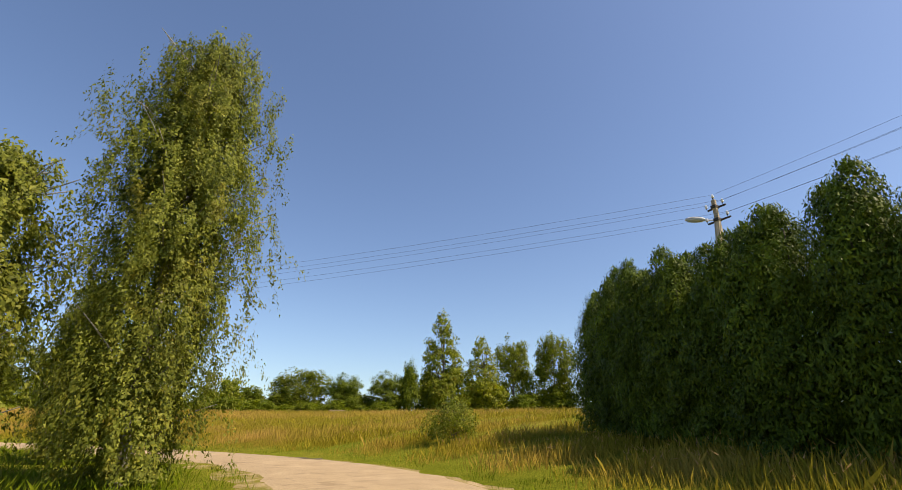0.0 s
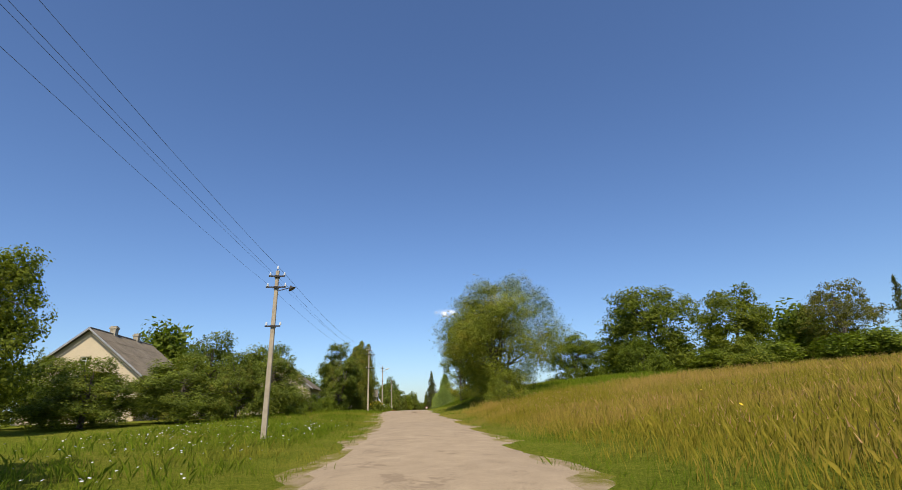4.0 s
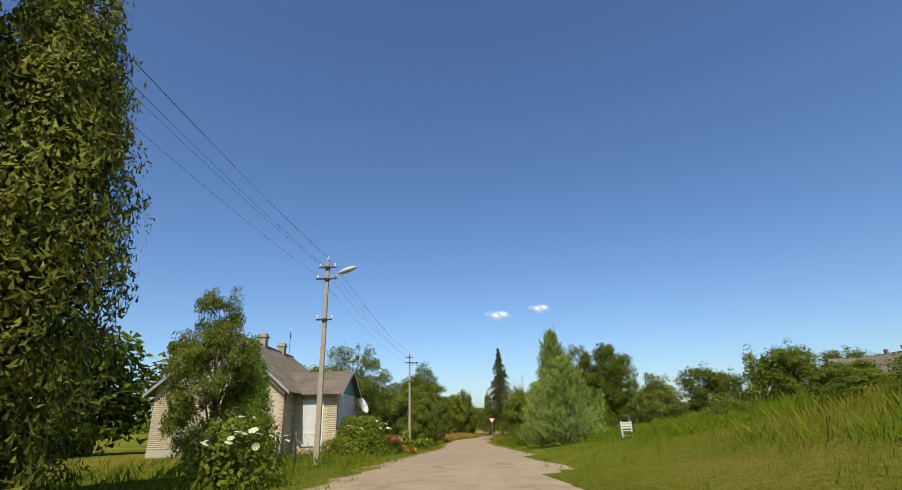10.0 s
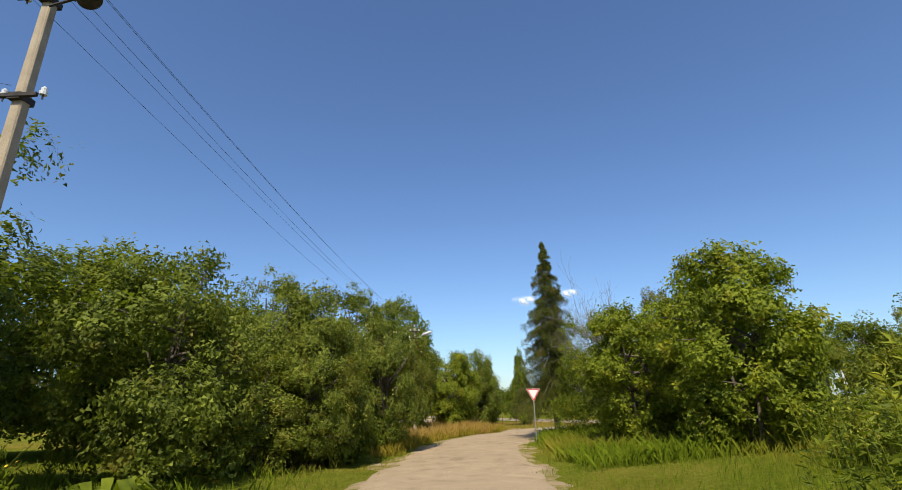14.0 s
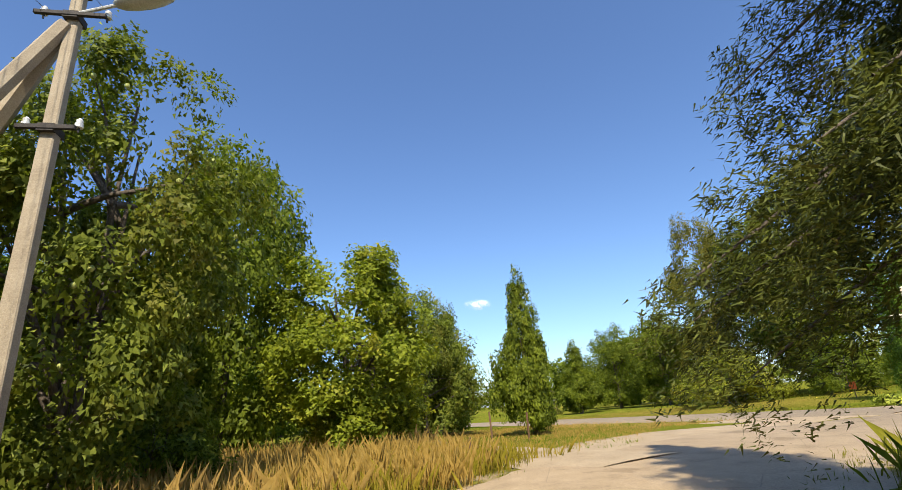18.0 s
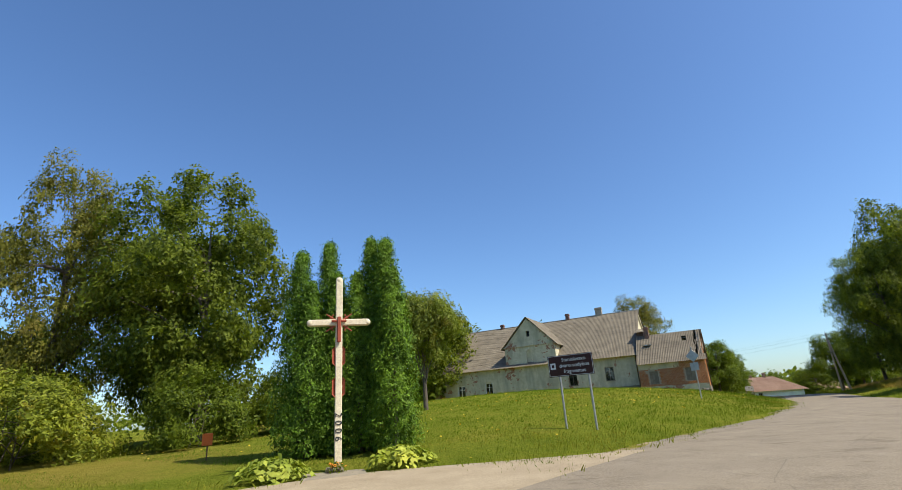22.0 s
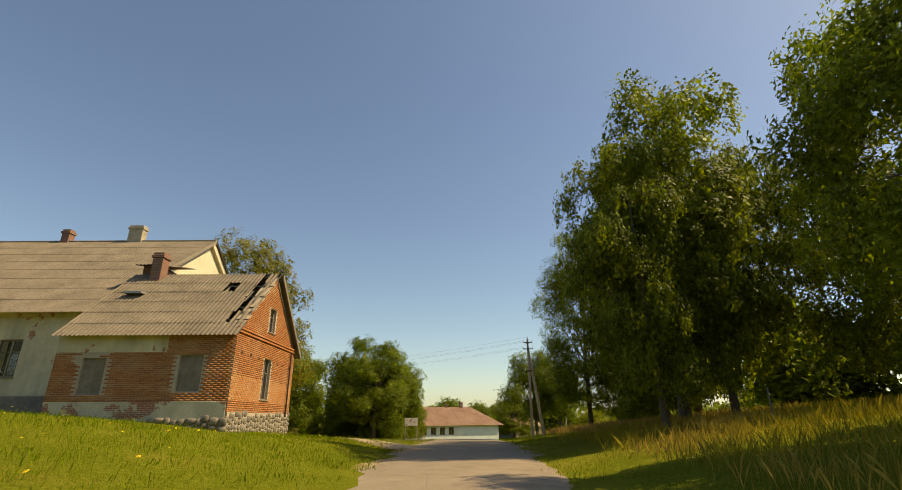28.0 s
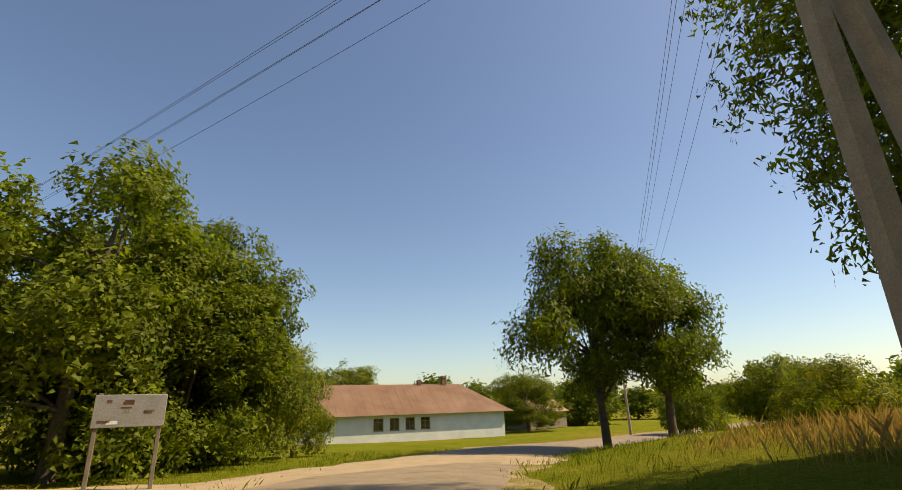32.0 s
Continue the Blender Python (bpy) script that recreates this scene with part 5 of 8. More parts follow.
# ---- buildings ----
def plaster_material():
    k = Nodes("flaking_plaster", 0.9, 0.0, 0.15)
    big = k.noise(0.35, 4.0)
    mid = k.noise(1.6, 5.0, 0.65)
    fine = k.noise(30.0, 3.0)
    c = k.ramp(mid, [(0.3, (0.48, 0.425, 0.285)), (0.6, (0.65, 0.585, 0.405)), (0.8, (0.73, 0.665, 0.48))])
    c = k.mix(k.ramp(k.noise(0.9, 3.0, stretch=(1, 1, 0.25)), [(0.42, (0, 0, 0)), (0.68, (0.75, 0.75, 0.75))]), c, (0.33, 0.305, 0.22))
    brick = k.n("ShaderNodeTexBrick", Color1=(0.36, 0.14, 0.07, 1), Color2=(0.28, 0.12, 0.07, 1), Mortar=(0.42, 0.36, 0.28, 1), Scale=1.0)
    brick.inputs["Brick Width"].default_value, brick.inputs["Row Height"].default_value, brick.inputs["Mortar Size"].default_value = 0.26, 0.075, 0.008
    co = k.t.nodes.new("ShaderNodeTexCoord")
    mp = k.t.nodes.new("ShaderNodeMapping")
    mp.inputs["Rotation"].default_value = (radians(90), 0, 0)
    k.l(co.outputs["Object"], mp.inputs[0])
    k.l(mp.outputs[0], brick.inputs["Vector"])
    c = k.mix(k.ramp(k.mix(0.5, big, mid), [(0.562, (0, 0, 0)), (0.58, (1, 1, 1))]), c, brick.outputs["Color"])
    k.color(c)
    return k.bump(k.mix(0.5, mid, fine), 0.6, 0.03).m


def brick_material(name, tones, mortar_dirt):
    k = Nodes(name, 0.9, 0.0, 0.15)
    both = k.mix(0.5, k.island(), k.random())
    c = k.ramp(both, [(0.2, tones[0]), (0.5, tones[1]), (0.8, tones[2])])
    c = k.mix(k.ramp(k.noise(0.8, 4.0, space="World"), [(0.5, (0, 0, 0)), (0.7, (0.45, 0.45, 0.45))]), c, mortar_dirt)
    c = k.mix(0.25, c, k.ramp(k.noise(40.0, 3.0, space="World"), [(0.3, tuple(v * 0.5 for v in tones[0])), (0.7, tuple(min(1, v * 1.3) for v in tones[2]))]))
    k.color(c)
    return k.bump(k.noise(60.0, 3.0, space="World"), 0.5, 0.006).m


def brick_wall_material(name, a, b, mortar):
    """Brickwork for small masonry whose bricks are too far off to stand alone."""
    k = Nodes(name, 0.9, 0.0, 0.15)
    br = k.n("ShaderNodeTexBrick", Color1=(*a, 1), Color2=(*b, 1), Mortar=(*mortar, 1), Scale=1.0)
    br.inputs["Brick Width"].default_value, br.inputs["Row Height"].default_value, br.inputs["Mortar Size"].default_value = 0.26, 0.08, 0.012
    co = k.t.nodes.new("ShaderNodeTexCoord")
    mp = k.t.nodes.new("ShaderNodeMapping")
    mp.inputs["Rotation"].default_value = (radians(90), 0, 0)
    k.l(co.outputs["Object"], mp.inputs[0])
    k.l(mp.outputs[0], br.inputs["Vector"])
    c = k.mix(k.ramp(k.noise(3.0, 4.0), [(0.45, (0, 0, 0)), (0.7, (0.6, 0.6, 0.6))]), br.outputs["Color"], tuple(v * 0.5 for v in mortar))
    k.color(c)
    return k.bump(br.outputs["Fac"], 0.5, 0.01).m


PLASTER = plaster_material()
STACK_BRICK = brick_wall_material("sooty_stack_brick", (0.20, 0.09, 0.06), (0.27, 0.12, 0.08), (0.22, 0.18, 0.15))
CREAM_STACK = brick_wall_material("cream_stack_brick", (0.36, 0.31, 0.22), (0.44, 0.38, 0.28), (0.32, 0.28, 0.22))
OLD_PLASTER = mottled("cream_gable_plaster", (0.52, 0.45, 0.30), (0.70, 0.63, 0.46), 1.2, 0.9, 18.0, bump=0.5, dist=0.02)
RED_BRICK = brick_material("red_brick", ((0.30, 0.10, 0.038), (0.42, 0.165, 0.06), (0.50, 0.25, 0.11)), (0.50, 0.35, 0.21))
WHITE_BRICK = brick_material("cream_silicate_brick", ((0.47, 0.385, 0.25), (0.58, 0.48, 0.325), (0.66, 0.56, 0.39)), (0.43, 0.35, 0.23))
MORTAR = mottled("mortar", (0.34, 0.28, 0.21), (0.46, 0.40, 0.31), 5.0, 0.95, 60.0)
MORTAR_GREY = mottled("grey_mortar", (0.36, 0.33, 0.27), (0.46, 0.42, 0.35), 5.0, 0.95, 60.0)
SLATE = mottled("grey_fibre_cement", (0.105, 0.086, 0.062), (0.225, 0.185, 0.135), 0.8, 0.9, 9.0, bump=0.3, dist=0.01)
RED_ROOF = mottled("faded_red_roofing", (0.30, 0.165, 0.11), (0.50, 0.33, 0.24), 0.45, 0.85, 12.0, bump=0.3, dist=0.01)
FIELDSTONE = mottled("fieldstone", (0.13, 0.115, 0.09), (0.30, 0.265, 0.21), 3.0, 0.9, 25.0, vary=0.4, bump=0.5, dist=0.02)
OLD_WOOD = mottled("grey_old_wood", (0.16, 0.13, 0.10), (0.30, 0.26, 0.20), 4.0, 0.9, 40.0, vary=0.3)
BROWN_WOOD = mottled("brown_wood", (0.10, 0.055, 0.03), (0.20, 0.11, 0.06), 4.0, 0.8, 40.0, vary=0.3)
WHITE_PAINT = mottled("white_paint", (0.66, 0.65, 0.60), (0.80, 0.79, 0.75), 5.0, 0.5, 40.0)
TEAL = mottled("turquoise_boards", (0.05, 0.24, 0.20), (0.09, 0.34, 0.28), 3.0, 0.6, 40.0, vary=0.15)
# near-black colour standing in for the shade inside rooms and holes
SHADE_DARK = mottled("shade_dark", (0.012, 0.012, 0.012), (0.03, 0.028, 0.025), 3.0, 0.9, 30.0)
WHITEWASH = mottled("bluish_whitewash", (0.50, 0.55, 0.54), (0.68, 0.72, 0.70), 1.0, 0.85, 22.0, bump=0.3, dist=0.01)
TIN = mottled("old_tin", (0.30, 0.29, 0.27), (0.50, 0.48, 0.45), 2.0, 0.5, 30.0, metal=0.6)


def glass_material():
    k = Nodes("window_glass", 0.04, 0.0, 0.5)
    k.b.inputs["Base Color"].default_value = (0.02, 0.025, 0.03, 1)
    gl = k.n("ShaderNodeBsdfGlossy", Roughness=0.03)
    tr = k.n("ShaderNodeBsdfTransparent")
    fr = k.t.nodes.new("ShaderNodeLayerWeight")
    ms = k.t.nodes.new("ShaderNodeMixShader")
    k.l(k.ramp(fr.outputs["Facing"], [(0.0, (0.05, 0.05, 0.05)), (0.55, (0.1, 0.1, 0.1)), (0.95, (0.7, 0.7, 0.7))]), ms.inputs[0])
    k.l(tr.outputs[0], ms.inputs[1])
    k.l(gl.outputs[0], ms.inputs[2])
    k.l(ms.outputs[0], k.t.nodes["Material Output"].inputs["Surface"])
    return k.m


GLASS = glass_material()


def wall_holes(x0, x1, z0, top, holes, y0, y1):
    """A wall in the x, z plane from y0 to y1 with openings; top(x) is its upper edge, pieces between the openings' edges."""
    bm = bmesh.new()
    cuts = sorted({x0, x1, *[h for a in holes for h in a[:2]]} | ({(x0 + x1) / 2} if top(x0) != top((x0 + x1) / 2) else set()))
    for a, b in zip(cuts, cuts[1:]):
        inside = sorted((h for h in holes if h[0] < (a + b) / 2 < h[1]), key=lambda h: h[2])
        low = z0
        for h in inside:
            prism(bm, [(a, low), (b, low), (b, h[2]), (a, h[2])], y0, y1)
            low = h[3]
        prism(bm, [(a, low), (b, low), (b, top(b)), (a, top(a))], y0, y1)
    bmesh.ops.remove_doubles(bm, verts=bm.verts[:], dist=0.0005)
    return bm


def corrugated(name, parent, a, b, up, pitch=0.177, rows=5, mat=None, amp=0.028, skip=None, m=None):
    """A roof slope of wavy sheets: eave from a to b, up is the vector from eave to ridge. Each course laps the one below."""
    a, b, up = Vector(a), Vector(b), Vector(up)
    along = b - a
    L = along.length
    n = max(2, int(L / (pitch / 4)))
    nrm = along.cross(up).normalized()
    if nrm.z < 0:
        nrm = -nrm
    u = np.arange(n + 1) / n
    wave = amp * np.cos(u * L / pitch * 2 * np.pi)
    for r in range(rows):
        lo, hi = r / rows - 0.015, (r + 1) / rows
        vs = []
        for e, lift in ((lo, 0.05), (hi, 0.025)):
            base = np.array(a)[None] + np.array(along)[None] * u[:, None] + np.array(up)[None] * e
            vs.append(base + np.array(nrm)[None] * (wave + lift)[:, None])
        i = np.arange(n)
        q = np.stack([i, i + 1, n + 1 + i + 1, n + 1 + i], 1)
        if skip:
            q = q[[not skip((j + 0.5) / n, (r + 0.5) / rows) for j in i]]
        if len(q):
            used, q = np.unique(q, return_inverse=True)
            piece(name, mesh_of(name, np.concatenate(vs)[used], q.reshape(-1, 4), mat or SLATE), parent, m=m)


def window(parent, x0, x1, z0, z1, y, frame_mat=None, panes=2, boards=False, depth=0.12, m=None, sill=True, dark=True):
    """A window set back in its opening: frame, mullions, panes and sill. It faces -y."""
    frame_mat = frame_mat or WHITE_PAINT
    w = new("window")
    w.parent = parent
    if m is not None:
        w.matrix_basis = m
    f = 0.06
    yb = y + depth
    part("window_frame", boxes((x0, x0 + f, yb, yb + 0.06, z0, z1), (x1 - f, x1, yb, yb + 0.06, z0, z1), (x0 + f, x1 - f, yb, yb + 0.06, z1 - f, z1), (x0 + f, x1 - f, yb, yb + 0.06, z0, z0 + f)), frame_mat, w)
    for i in range(panes):
        a, b = x0 + f + (x1 - x0 - 2 * f) * i / panes, x0 + f + (x1 - x0 - 2 * f) * (i + 1) / panes
        if boards:
            part("board", boxes((a + 0.004, b - 0.004, yb + 0.01, yb + 0.035, z0 + f, z1 - f)), OLD_WOOD, w)
        else:
            p = part("pane", boxes((a, b, yb + 0.028, yb + 0.032, z0 + f, z1 - f)), GLASS, w)
            p.visible_shadow = False
            if i:
                part("mullion", boxes((a - 0.025, a + 0.025, yb + 0.005, yb + 0.055, z0 + f, z1 - f)), frame_mat, w)
    if not boards:
        part("glazing_bar", boxes((x0 + f, x1 - f, yb + 0.008, yb + 0.05, z0 + (z1 - z0) * 0.66, z0 + (z1 - z0) * 0.66 + 0.035)), frame_mat, w)
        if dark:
            # near-black sheet behind the panes paints the unlit room
            part("room", boxes((x0 - 0.1, x1 + 0.1, yb + 0.5, yb + 0.52, z0 - 0.1, z1 + 0.1)), SHADE_DARK, w)
    if sill:
        part("sill", boxes((x0 - 0.06, x1 + 0.06, y - 0.05, yb, z0 - 0.05, z0 - 0.002), bevel=0.01), frame_mat, w)
    return w


def brick_mesh(name, lx, lz, mat, depth=0.012):
    bm = boxes((-lx / 2, lx / 2, -depth, 0.0, -lz / 2, lz / 2))
    for v in bm.verts:
        if v.co.y < -depth / 2:
            v.co.x *= 0.97
            v.co.z *= 0.92
    me = bpy.data.meshes.new(name)
    bm.to_mesh(me)
    bm.free()
    me.materials.append(mat)
    return me


def brick_skin(parent, x0, x1, z0, top, y, mat, holes=(), bx=0.26, bz=0.077, singles=lambda x, z: False, m=None, seed=1, bare=None):
    """Courses of bricks standing proud of the mortar. Those that singles() picks are objects, the rest is joined."""
    rng = random.Random(seed)
    me = brick_mesh("brick", bx - 0.012, bz - 0.012, mat)
    base = np.array([v.co[:] for v in me.vertices])
    faces = np.array([list(p.vertices) for p in me.polygons if len(p.vertices) == 4])
    vs, fs, k, count = [], [], 0, 0
    z, row = z0 + bz / 2, 0
    while z < top((x0 + x1) / 2):
        x = x0 + bx / 2 - (row % 2) * bx / 2
        while x < x1 + 0.01:
            lo, hi = max(x - bx / 2, x0), min(x + bx / 2, x1)
            if hi - lo > 0.06 and z + bz / 2 < min(top(lo), top(hi)) and not any(h[0] - 0.02 < hi and lo < h[1] + 0.02 and h[2] - 0.03 < z < h[3] + 0.03 for h in holes) and not (bare and bare(x, z)):
                full = hi - lo > bx - 0.01
                if full and count < 280 and singles(x, z):
                    ob = piece("brick", me, parent, m=(m or Matrix()) @ pose(x, y + rng.uniform(-0.003, 0.003), z, 0, 0, rng.uniform(-0.5, 0.5)))
                    count += 1
                else:
                    q = base.copy()
                    q[:, 0] = q[:, 0] * ((hi - lo - 0.012) / (bx - 0.012)) + (lo + hi) / 2
                    q[:, 1] += y + rng.uniform(-0.004, 0.003)
                    q[:, 2] += z
                    vs.append(q)
                    fs.append(faces + k)
                    k += len(q)
            x += bx
        z += bz
        row += 1
    ob = piece("brickwork", mesh_of("brickwork", np.concatenate(vs), np.concatenate(fs), mat), parent, m=m)
    return tagged(ob, kind="stuff")


def chimney(parent, x, y, z0, z1, w=0.6, d=0.5, mat=None):
    c = part("chimney", boxes((x - w / 2, x + w / 2, y - d / 2, y + d / 2, z0, z1), (x - w / 2 - 0.06, x + w / 2 + 0.06, y - d / 2 - 0.06, y + d / 2 + 0.06, z1 - 0.28, z1 - 0.14), bevel=0.015), mat or STACK_BRICK, parent)
    # near-black plate on top paints the shade inside the flue
    part("flue", boxes((x - w / 4, x + w / 4, y - d / 4, y + d / 4, z1 - 0.02, z1 + 0.006)), SHADE_DARK, c)
    return c


# -- the old manor house with its brick annex --
MAN = thing("manor_house", -150.5, 143.0, 0.0, -20.4, "long derelict manor house, flaking plaster and grey sheet roof", "house")
B0, EAVE, RIDGE, DEEP, LONG = 0.2, 4.85, 11.1, 8.8, 25.4
front_holes = [(-23.5, -22.4, 1.2, 2.85), (-19.4, -18.35, 1.3, 2.95), (-8.1, -7.05, 1.75, 3.3), (-3.65, -2.6, 2.0, 3.55)]
part("front_wall", wall_holes(-LONG, 0, B0 - 1, lambda x: EAVE, front_holes, 0, 0.5), PLASTER, MAN, "plaster flaking from brick, stained grey-white")
for h in front_holes:
    window(MAN, *h, 0.0, OLD_WOOD if h[0] > -12 else WHITE_PAINT, 2)
part("plinth", boxes((-18.0, 0.05, -0.12, -0.003, B0 - 1, 1.25), (-LONG, -18.0, -0.08, -0.003, B0 - 1, 1.0), bevel=0.03), FIELDSTONE, MAN, "dark fieldstone plinth")
part("cornice", boxes((-LONG, 0.1, -0.18, -0.004, EAVE - 0.22, EAVE - 0.02), (-LONG, 0.1, -0.10, -0.004, EAVE - 0.36, EAVE - 0.22)), PLASTER, MAN)
for gx0, gx1, nm in ((-0.5, 0.0, "gable_wall"), (-LONG, -LONG + 0.5, "gable_wall")):
    bm = bmesh.new()
    prism(bm, [(0.5, B0 - 1), (2 * DEEP, B0 - 1), (2 * DEEP, EAVE), (DEEP, RIDGE), (0.5, EAVE + 0.35)], 0, 0.5)
    part(nm, bm, OLD_PLASTER if gx1 == 0.0 else PLASTER, MAN, m=pose(gx1, 0, 0, 0, 0, 90))
ME_ = pose(0.0, 0, 0, 0, 0, 90)
part("gable_band", boxes((5.5, 2 * DEEP + 0.12, -0.16, -0.004, EAVE - 0.16, EAVE + 0.06), (5.5, 2 * DEEP + 0.08, -0.09, -0.004, EAVE - 0.34, EAVE - 0.16), bevel=0.02), OLD_PLASTER, MAN, "moulded cornice across the gable", m=ME_)
part("corner_pilaster", boxes((2 * DEEP - 1.5, 2 * DEEP - 0.55, -0.07, -0.004, B0 + 0.5, EAVE - 0.36), bevel=0.015), OLD_PLASTER, MAN, m=ME_)
part("gable_plinth", boxes((5.6, 2 * DEEP, -0.1, -0.004, B0 - 1, B0 + 0.5), bevel=0.03), FIELDSTONE, MAN, m=ME_)
bm = bmesh.new()
prism(bm, [(2 * DEEP + 0.3, EAVE - 0.1), (2 * DEEP + 0.3, EAVE + 0.12), (DEEP, RIDGE + 0.1), (DEEP, RIDGE - 0.32)], -0.2, -0.004)
part("raking_cornice", bm, OLD_PLASTER, MAN, m=ME_)
part("back_wall", boxes((-LONG + 0.5, -0.5, 2 * DEEP - 0.5, 2 * DEEP, B0 - 1, EAVE)), PLASTER, MAN)
rise = RIDGE - EAVE
corrugated("front_roof", MAN, (-LONG - 0.3, -0.45, EAVE - 0.2), (0.35, -0.45, EAVE - 0.2), (0, DEEP + 0.45, rise + 0.3), rows=8)
corrugated("back_roof", MAN, (0.35, 2 * DEEP + 0.45, EAVE - 0.2), (-LONG - 0.3, 2 * DEEP + 0.45, EAVE - 0.2), (0, -DEEP - 0.45, rise + 0.3), rows=8)
# solid block in the painted shade colour fills the roof space
part("roof_boards", prism(bmesh.new(), [(0.0, EAVE - 0.05), (DEEP, RIDGE - 0.1), (2 * DEEP, EAVE - 0.05)], 0.5, LONG - 0.5), SHADE_DARK, MAN, m=pose(0, 0, 0, 0, 0, 90))
for vx in (0.36, -LONG - 0.32):
    bm = bmesh.new()
    prism(bm, [(-0.5, EAVE - 0.42), (-0.5, EAVE - 0.16), (DEEP, RIDGE + 0.14), (DEEP, RIDGE - 0.12)], 0, 0.04)
    part("verge_board", bm, OLD_WOOD, MAN, m=pose(vx, 0, 0, 0, 0, 90))
part("ridge_cap", boxes((-LONG - 0.3, 0.35, DEEP - 0.14, DEEP + 0.14, RIDGE + 0.08, RIDGE + 0.16), bevel=0.03), TIN, MAN)
# pediment in the front
PL, PR, PE, PT = -16.1, -9.3, 7.25, 10.75
PM = (PL + PR) / 2
bm = wall_holes(PL, PR, EAVE - 0.02, lambda x: PT - abs(x - PM) / (PM - PL) * (PT - PE), [(PM - 0.45, PM + 0.45, 4.95, 6.7), (PM - 0.22, PM + 0.22, 8.35, 9.1)], -0.03, 0.42)
ped = part("pediment", bm, PLASTER, MAN, "gabled pediment with a blind arched niche")
part("string_course", boxes((PL - 0.1, PR + 0.1, -0.17, -0.034, PE - 0.12, PE + 0.04)), PLASTER, ped)
bm = boxes((PM - 0.45, PM + 0.45, 0.15, 0.2, 4.95, 6.7))
part("niche_back", bm, PLASTER, ped)
bm = bmesh.new()
arch = [(PM - 0.46, 6.71)] + [(PM + 0.45 * math.cos(a), 6.25 + 0.45 * math.sin(a)) for a in np.linspace(math.pi, 0, 13)] + [(PM + 0.46, 6.71)]
prism(bm, arch, -0.028, 0.14)
part("arch", bm, PLASTER, ped)
# dark sheet paints the attic's shade behind the opening
part("attic_opening", boxes((PM - 0.22, PM + 0.22, 0.3, 0.32, 8.35, 9.1)), SHADE_DARK, ped)
for sx_ in (PL, PR):
    xa, xb = (sx_, sx_ + 0.4) if sx_ == PL else (sx_ - 0.4, sx_)
    bm = bmesh.new()
    prism(bm, [(0.42, EAVE), (4.6, PE), (0.42, PE)], 0, 0.4)
    part("pediment_side", bm, OLD_PLASTER, ped, m=pose(xb, 0, 0, 0, 0, 90))
for sgn in (-1, 1):
    ex = PM + sgn * (PM - PL + 0.35)
    ez = PE - 0.28
    corrugated("pediment_roof", MAN, (ex, -0.35, ez), (ex, 8.0 if sgn < 0 else 8.0, ez), (PM - ex, 0, PT - ez + 0.12), rows=3, skip=(lambda u, v: u > 0.45 and v < (u - 0.45) * 1.9))
chimney(MAN, -9.4, DEEP, RIDGE - 0.6, RIDGE + 0.9, 0.5, 0.5)
chimney(MAN, -4.9, DEEP, RIDGE - 0.6, RIDGE + 1.15, 0.9, 0.5, CREAM_STACK)
chimney(MAN, -19.6, DEEP, RIDGE - 0.6, RIDGE + 0.7, 0.5, 0.5)
part("side_shed", boxes((-LONG - 2.2, -LONG - 0.04, 0.6, 4.5, -0.8, 2.9), bevel=0.02), PLASTER, MAN)
corrugated("shed_roof", MAN, (-LONG - 2.4, 0.4, 2.85), (-LONG - 0.05, 0.4, 3.2), (0, 4.3, 0.5), rows=2)

# annex
AX0, AX1, AY0, AY1, AE, AR = 0.36, 7.2, -1.8, 5.4, 3.6, 6.75
ANX = thing("brick_annex", -150.5, 143.0, 0.0, -20.4, "ruined red brick annex with fieldstone base and holed roof", "house")
afh = [(1.45, 2.35, 1.2, 2.55), (5.15, 6.05, 1.3, 2.65)]
part("front_wall", wall_holes(AX0, AX1 - 0.4, -1.2, lambda x: AE, afh, AY0 + 0.02, AY0 + 0.4), MORTAR, ANX)
brick_skin(ANX, AX0, AX1, 0.95, lambda x: AE - 0.02, AY0 + 0.02, RED_BRICK, afh, bare=lambda x, z: noise.noise(Vector((x * 0.5, z * 0.9, 3.0))) + (0.55 if z > 2.85 and x < 4.6 else 0) > 0.42)
part("render_patch", boxes((AX0, 4.6, AY0 + 0.004, AY0 + 0.018, 2.75, AE)), PLASTER, ANX, "patch of old cream plaster")
window(ANX, *afh[0], AY0, OLD_WOOD, 2, boards=True, sill=False)
window(ANX, *afh[1], AY0, OLD_WOOD, 3, boards=True, sill=False)
part("lime_base", boxes((AX0, AX1 - 0.03, AY0 - 0.012, AY0 + 0.015, -0.9, 0.95), bevel=0.02), PLASTER, ANX)
ME = pose(AX1, 0, 0, 0, 0, 90)
gable_top = lambda u: AE + (AR - AE) * (1 - abs(u - 1.8) / 3.6)
egh = [(1.35, 2.2, 1.1, 2.85), (1.4, 2.15, 4.05, 5.15)]
part("end_wall", wall_holes(AY0 + 0.035, AY1, -1.2, gable_top, egh, 0.0, 0.4), MORTAR, ANX, m=ME)
brick_skin(ANX, AY0, AY1, 0.55, lambda u: gable_top(u) - 0.03, 0.0, RED_BRICK, egh, singles=lambda x, z: 1.0 < z < 2.2, m=ME, seed=4)
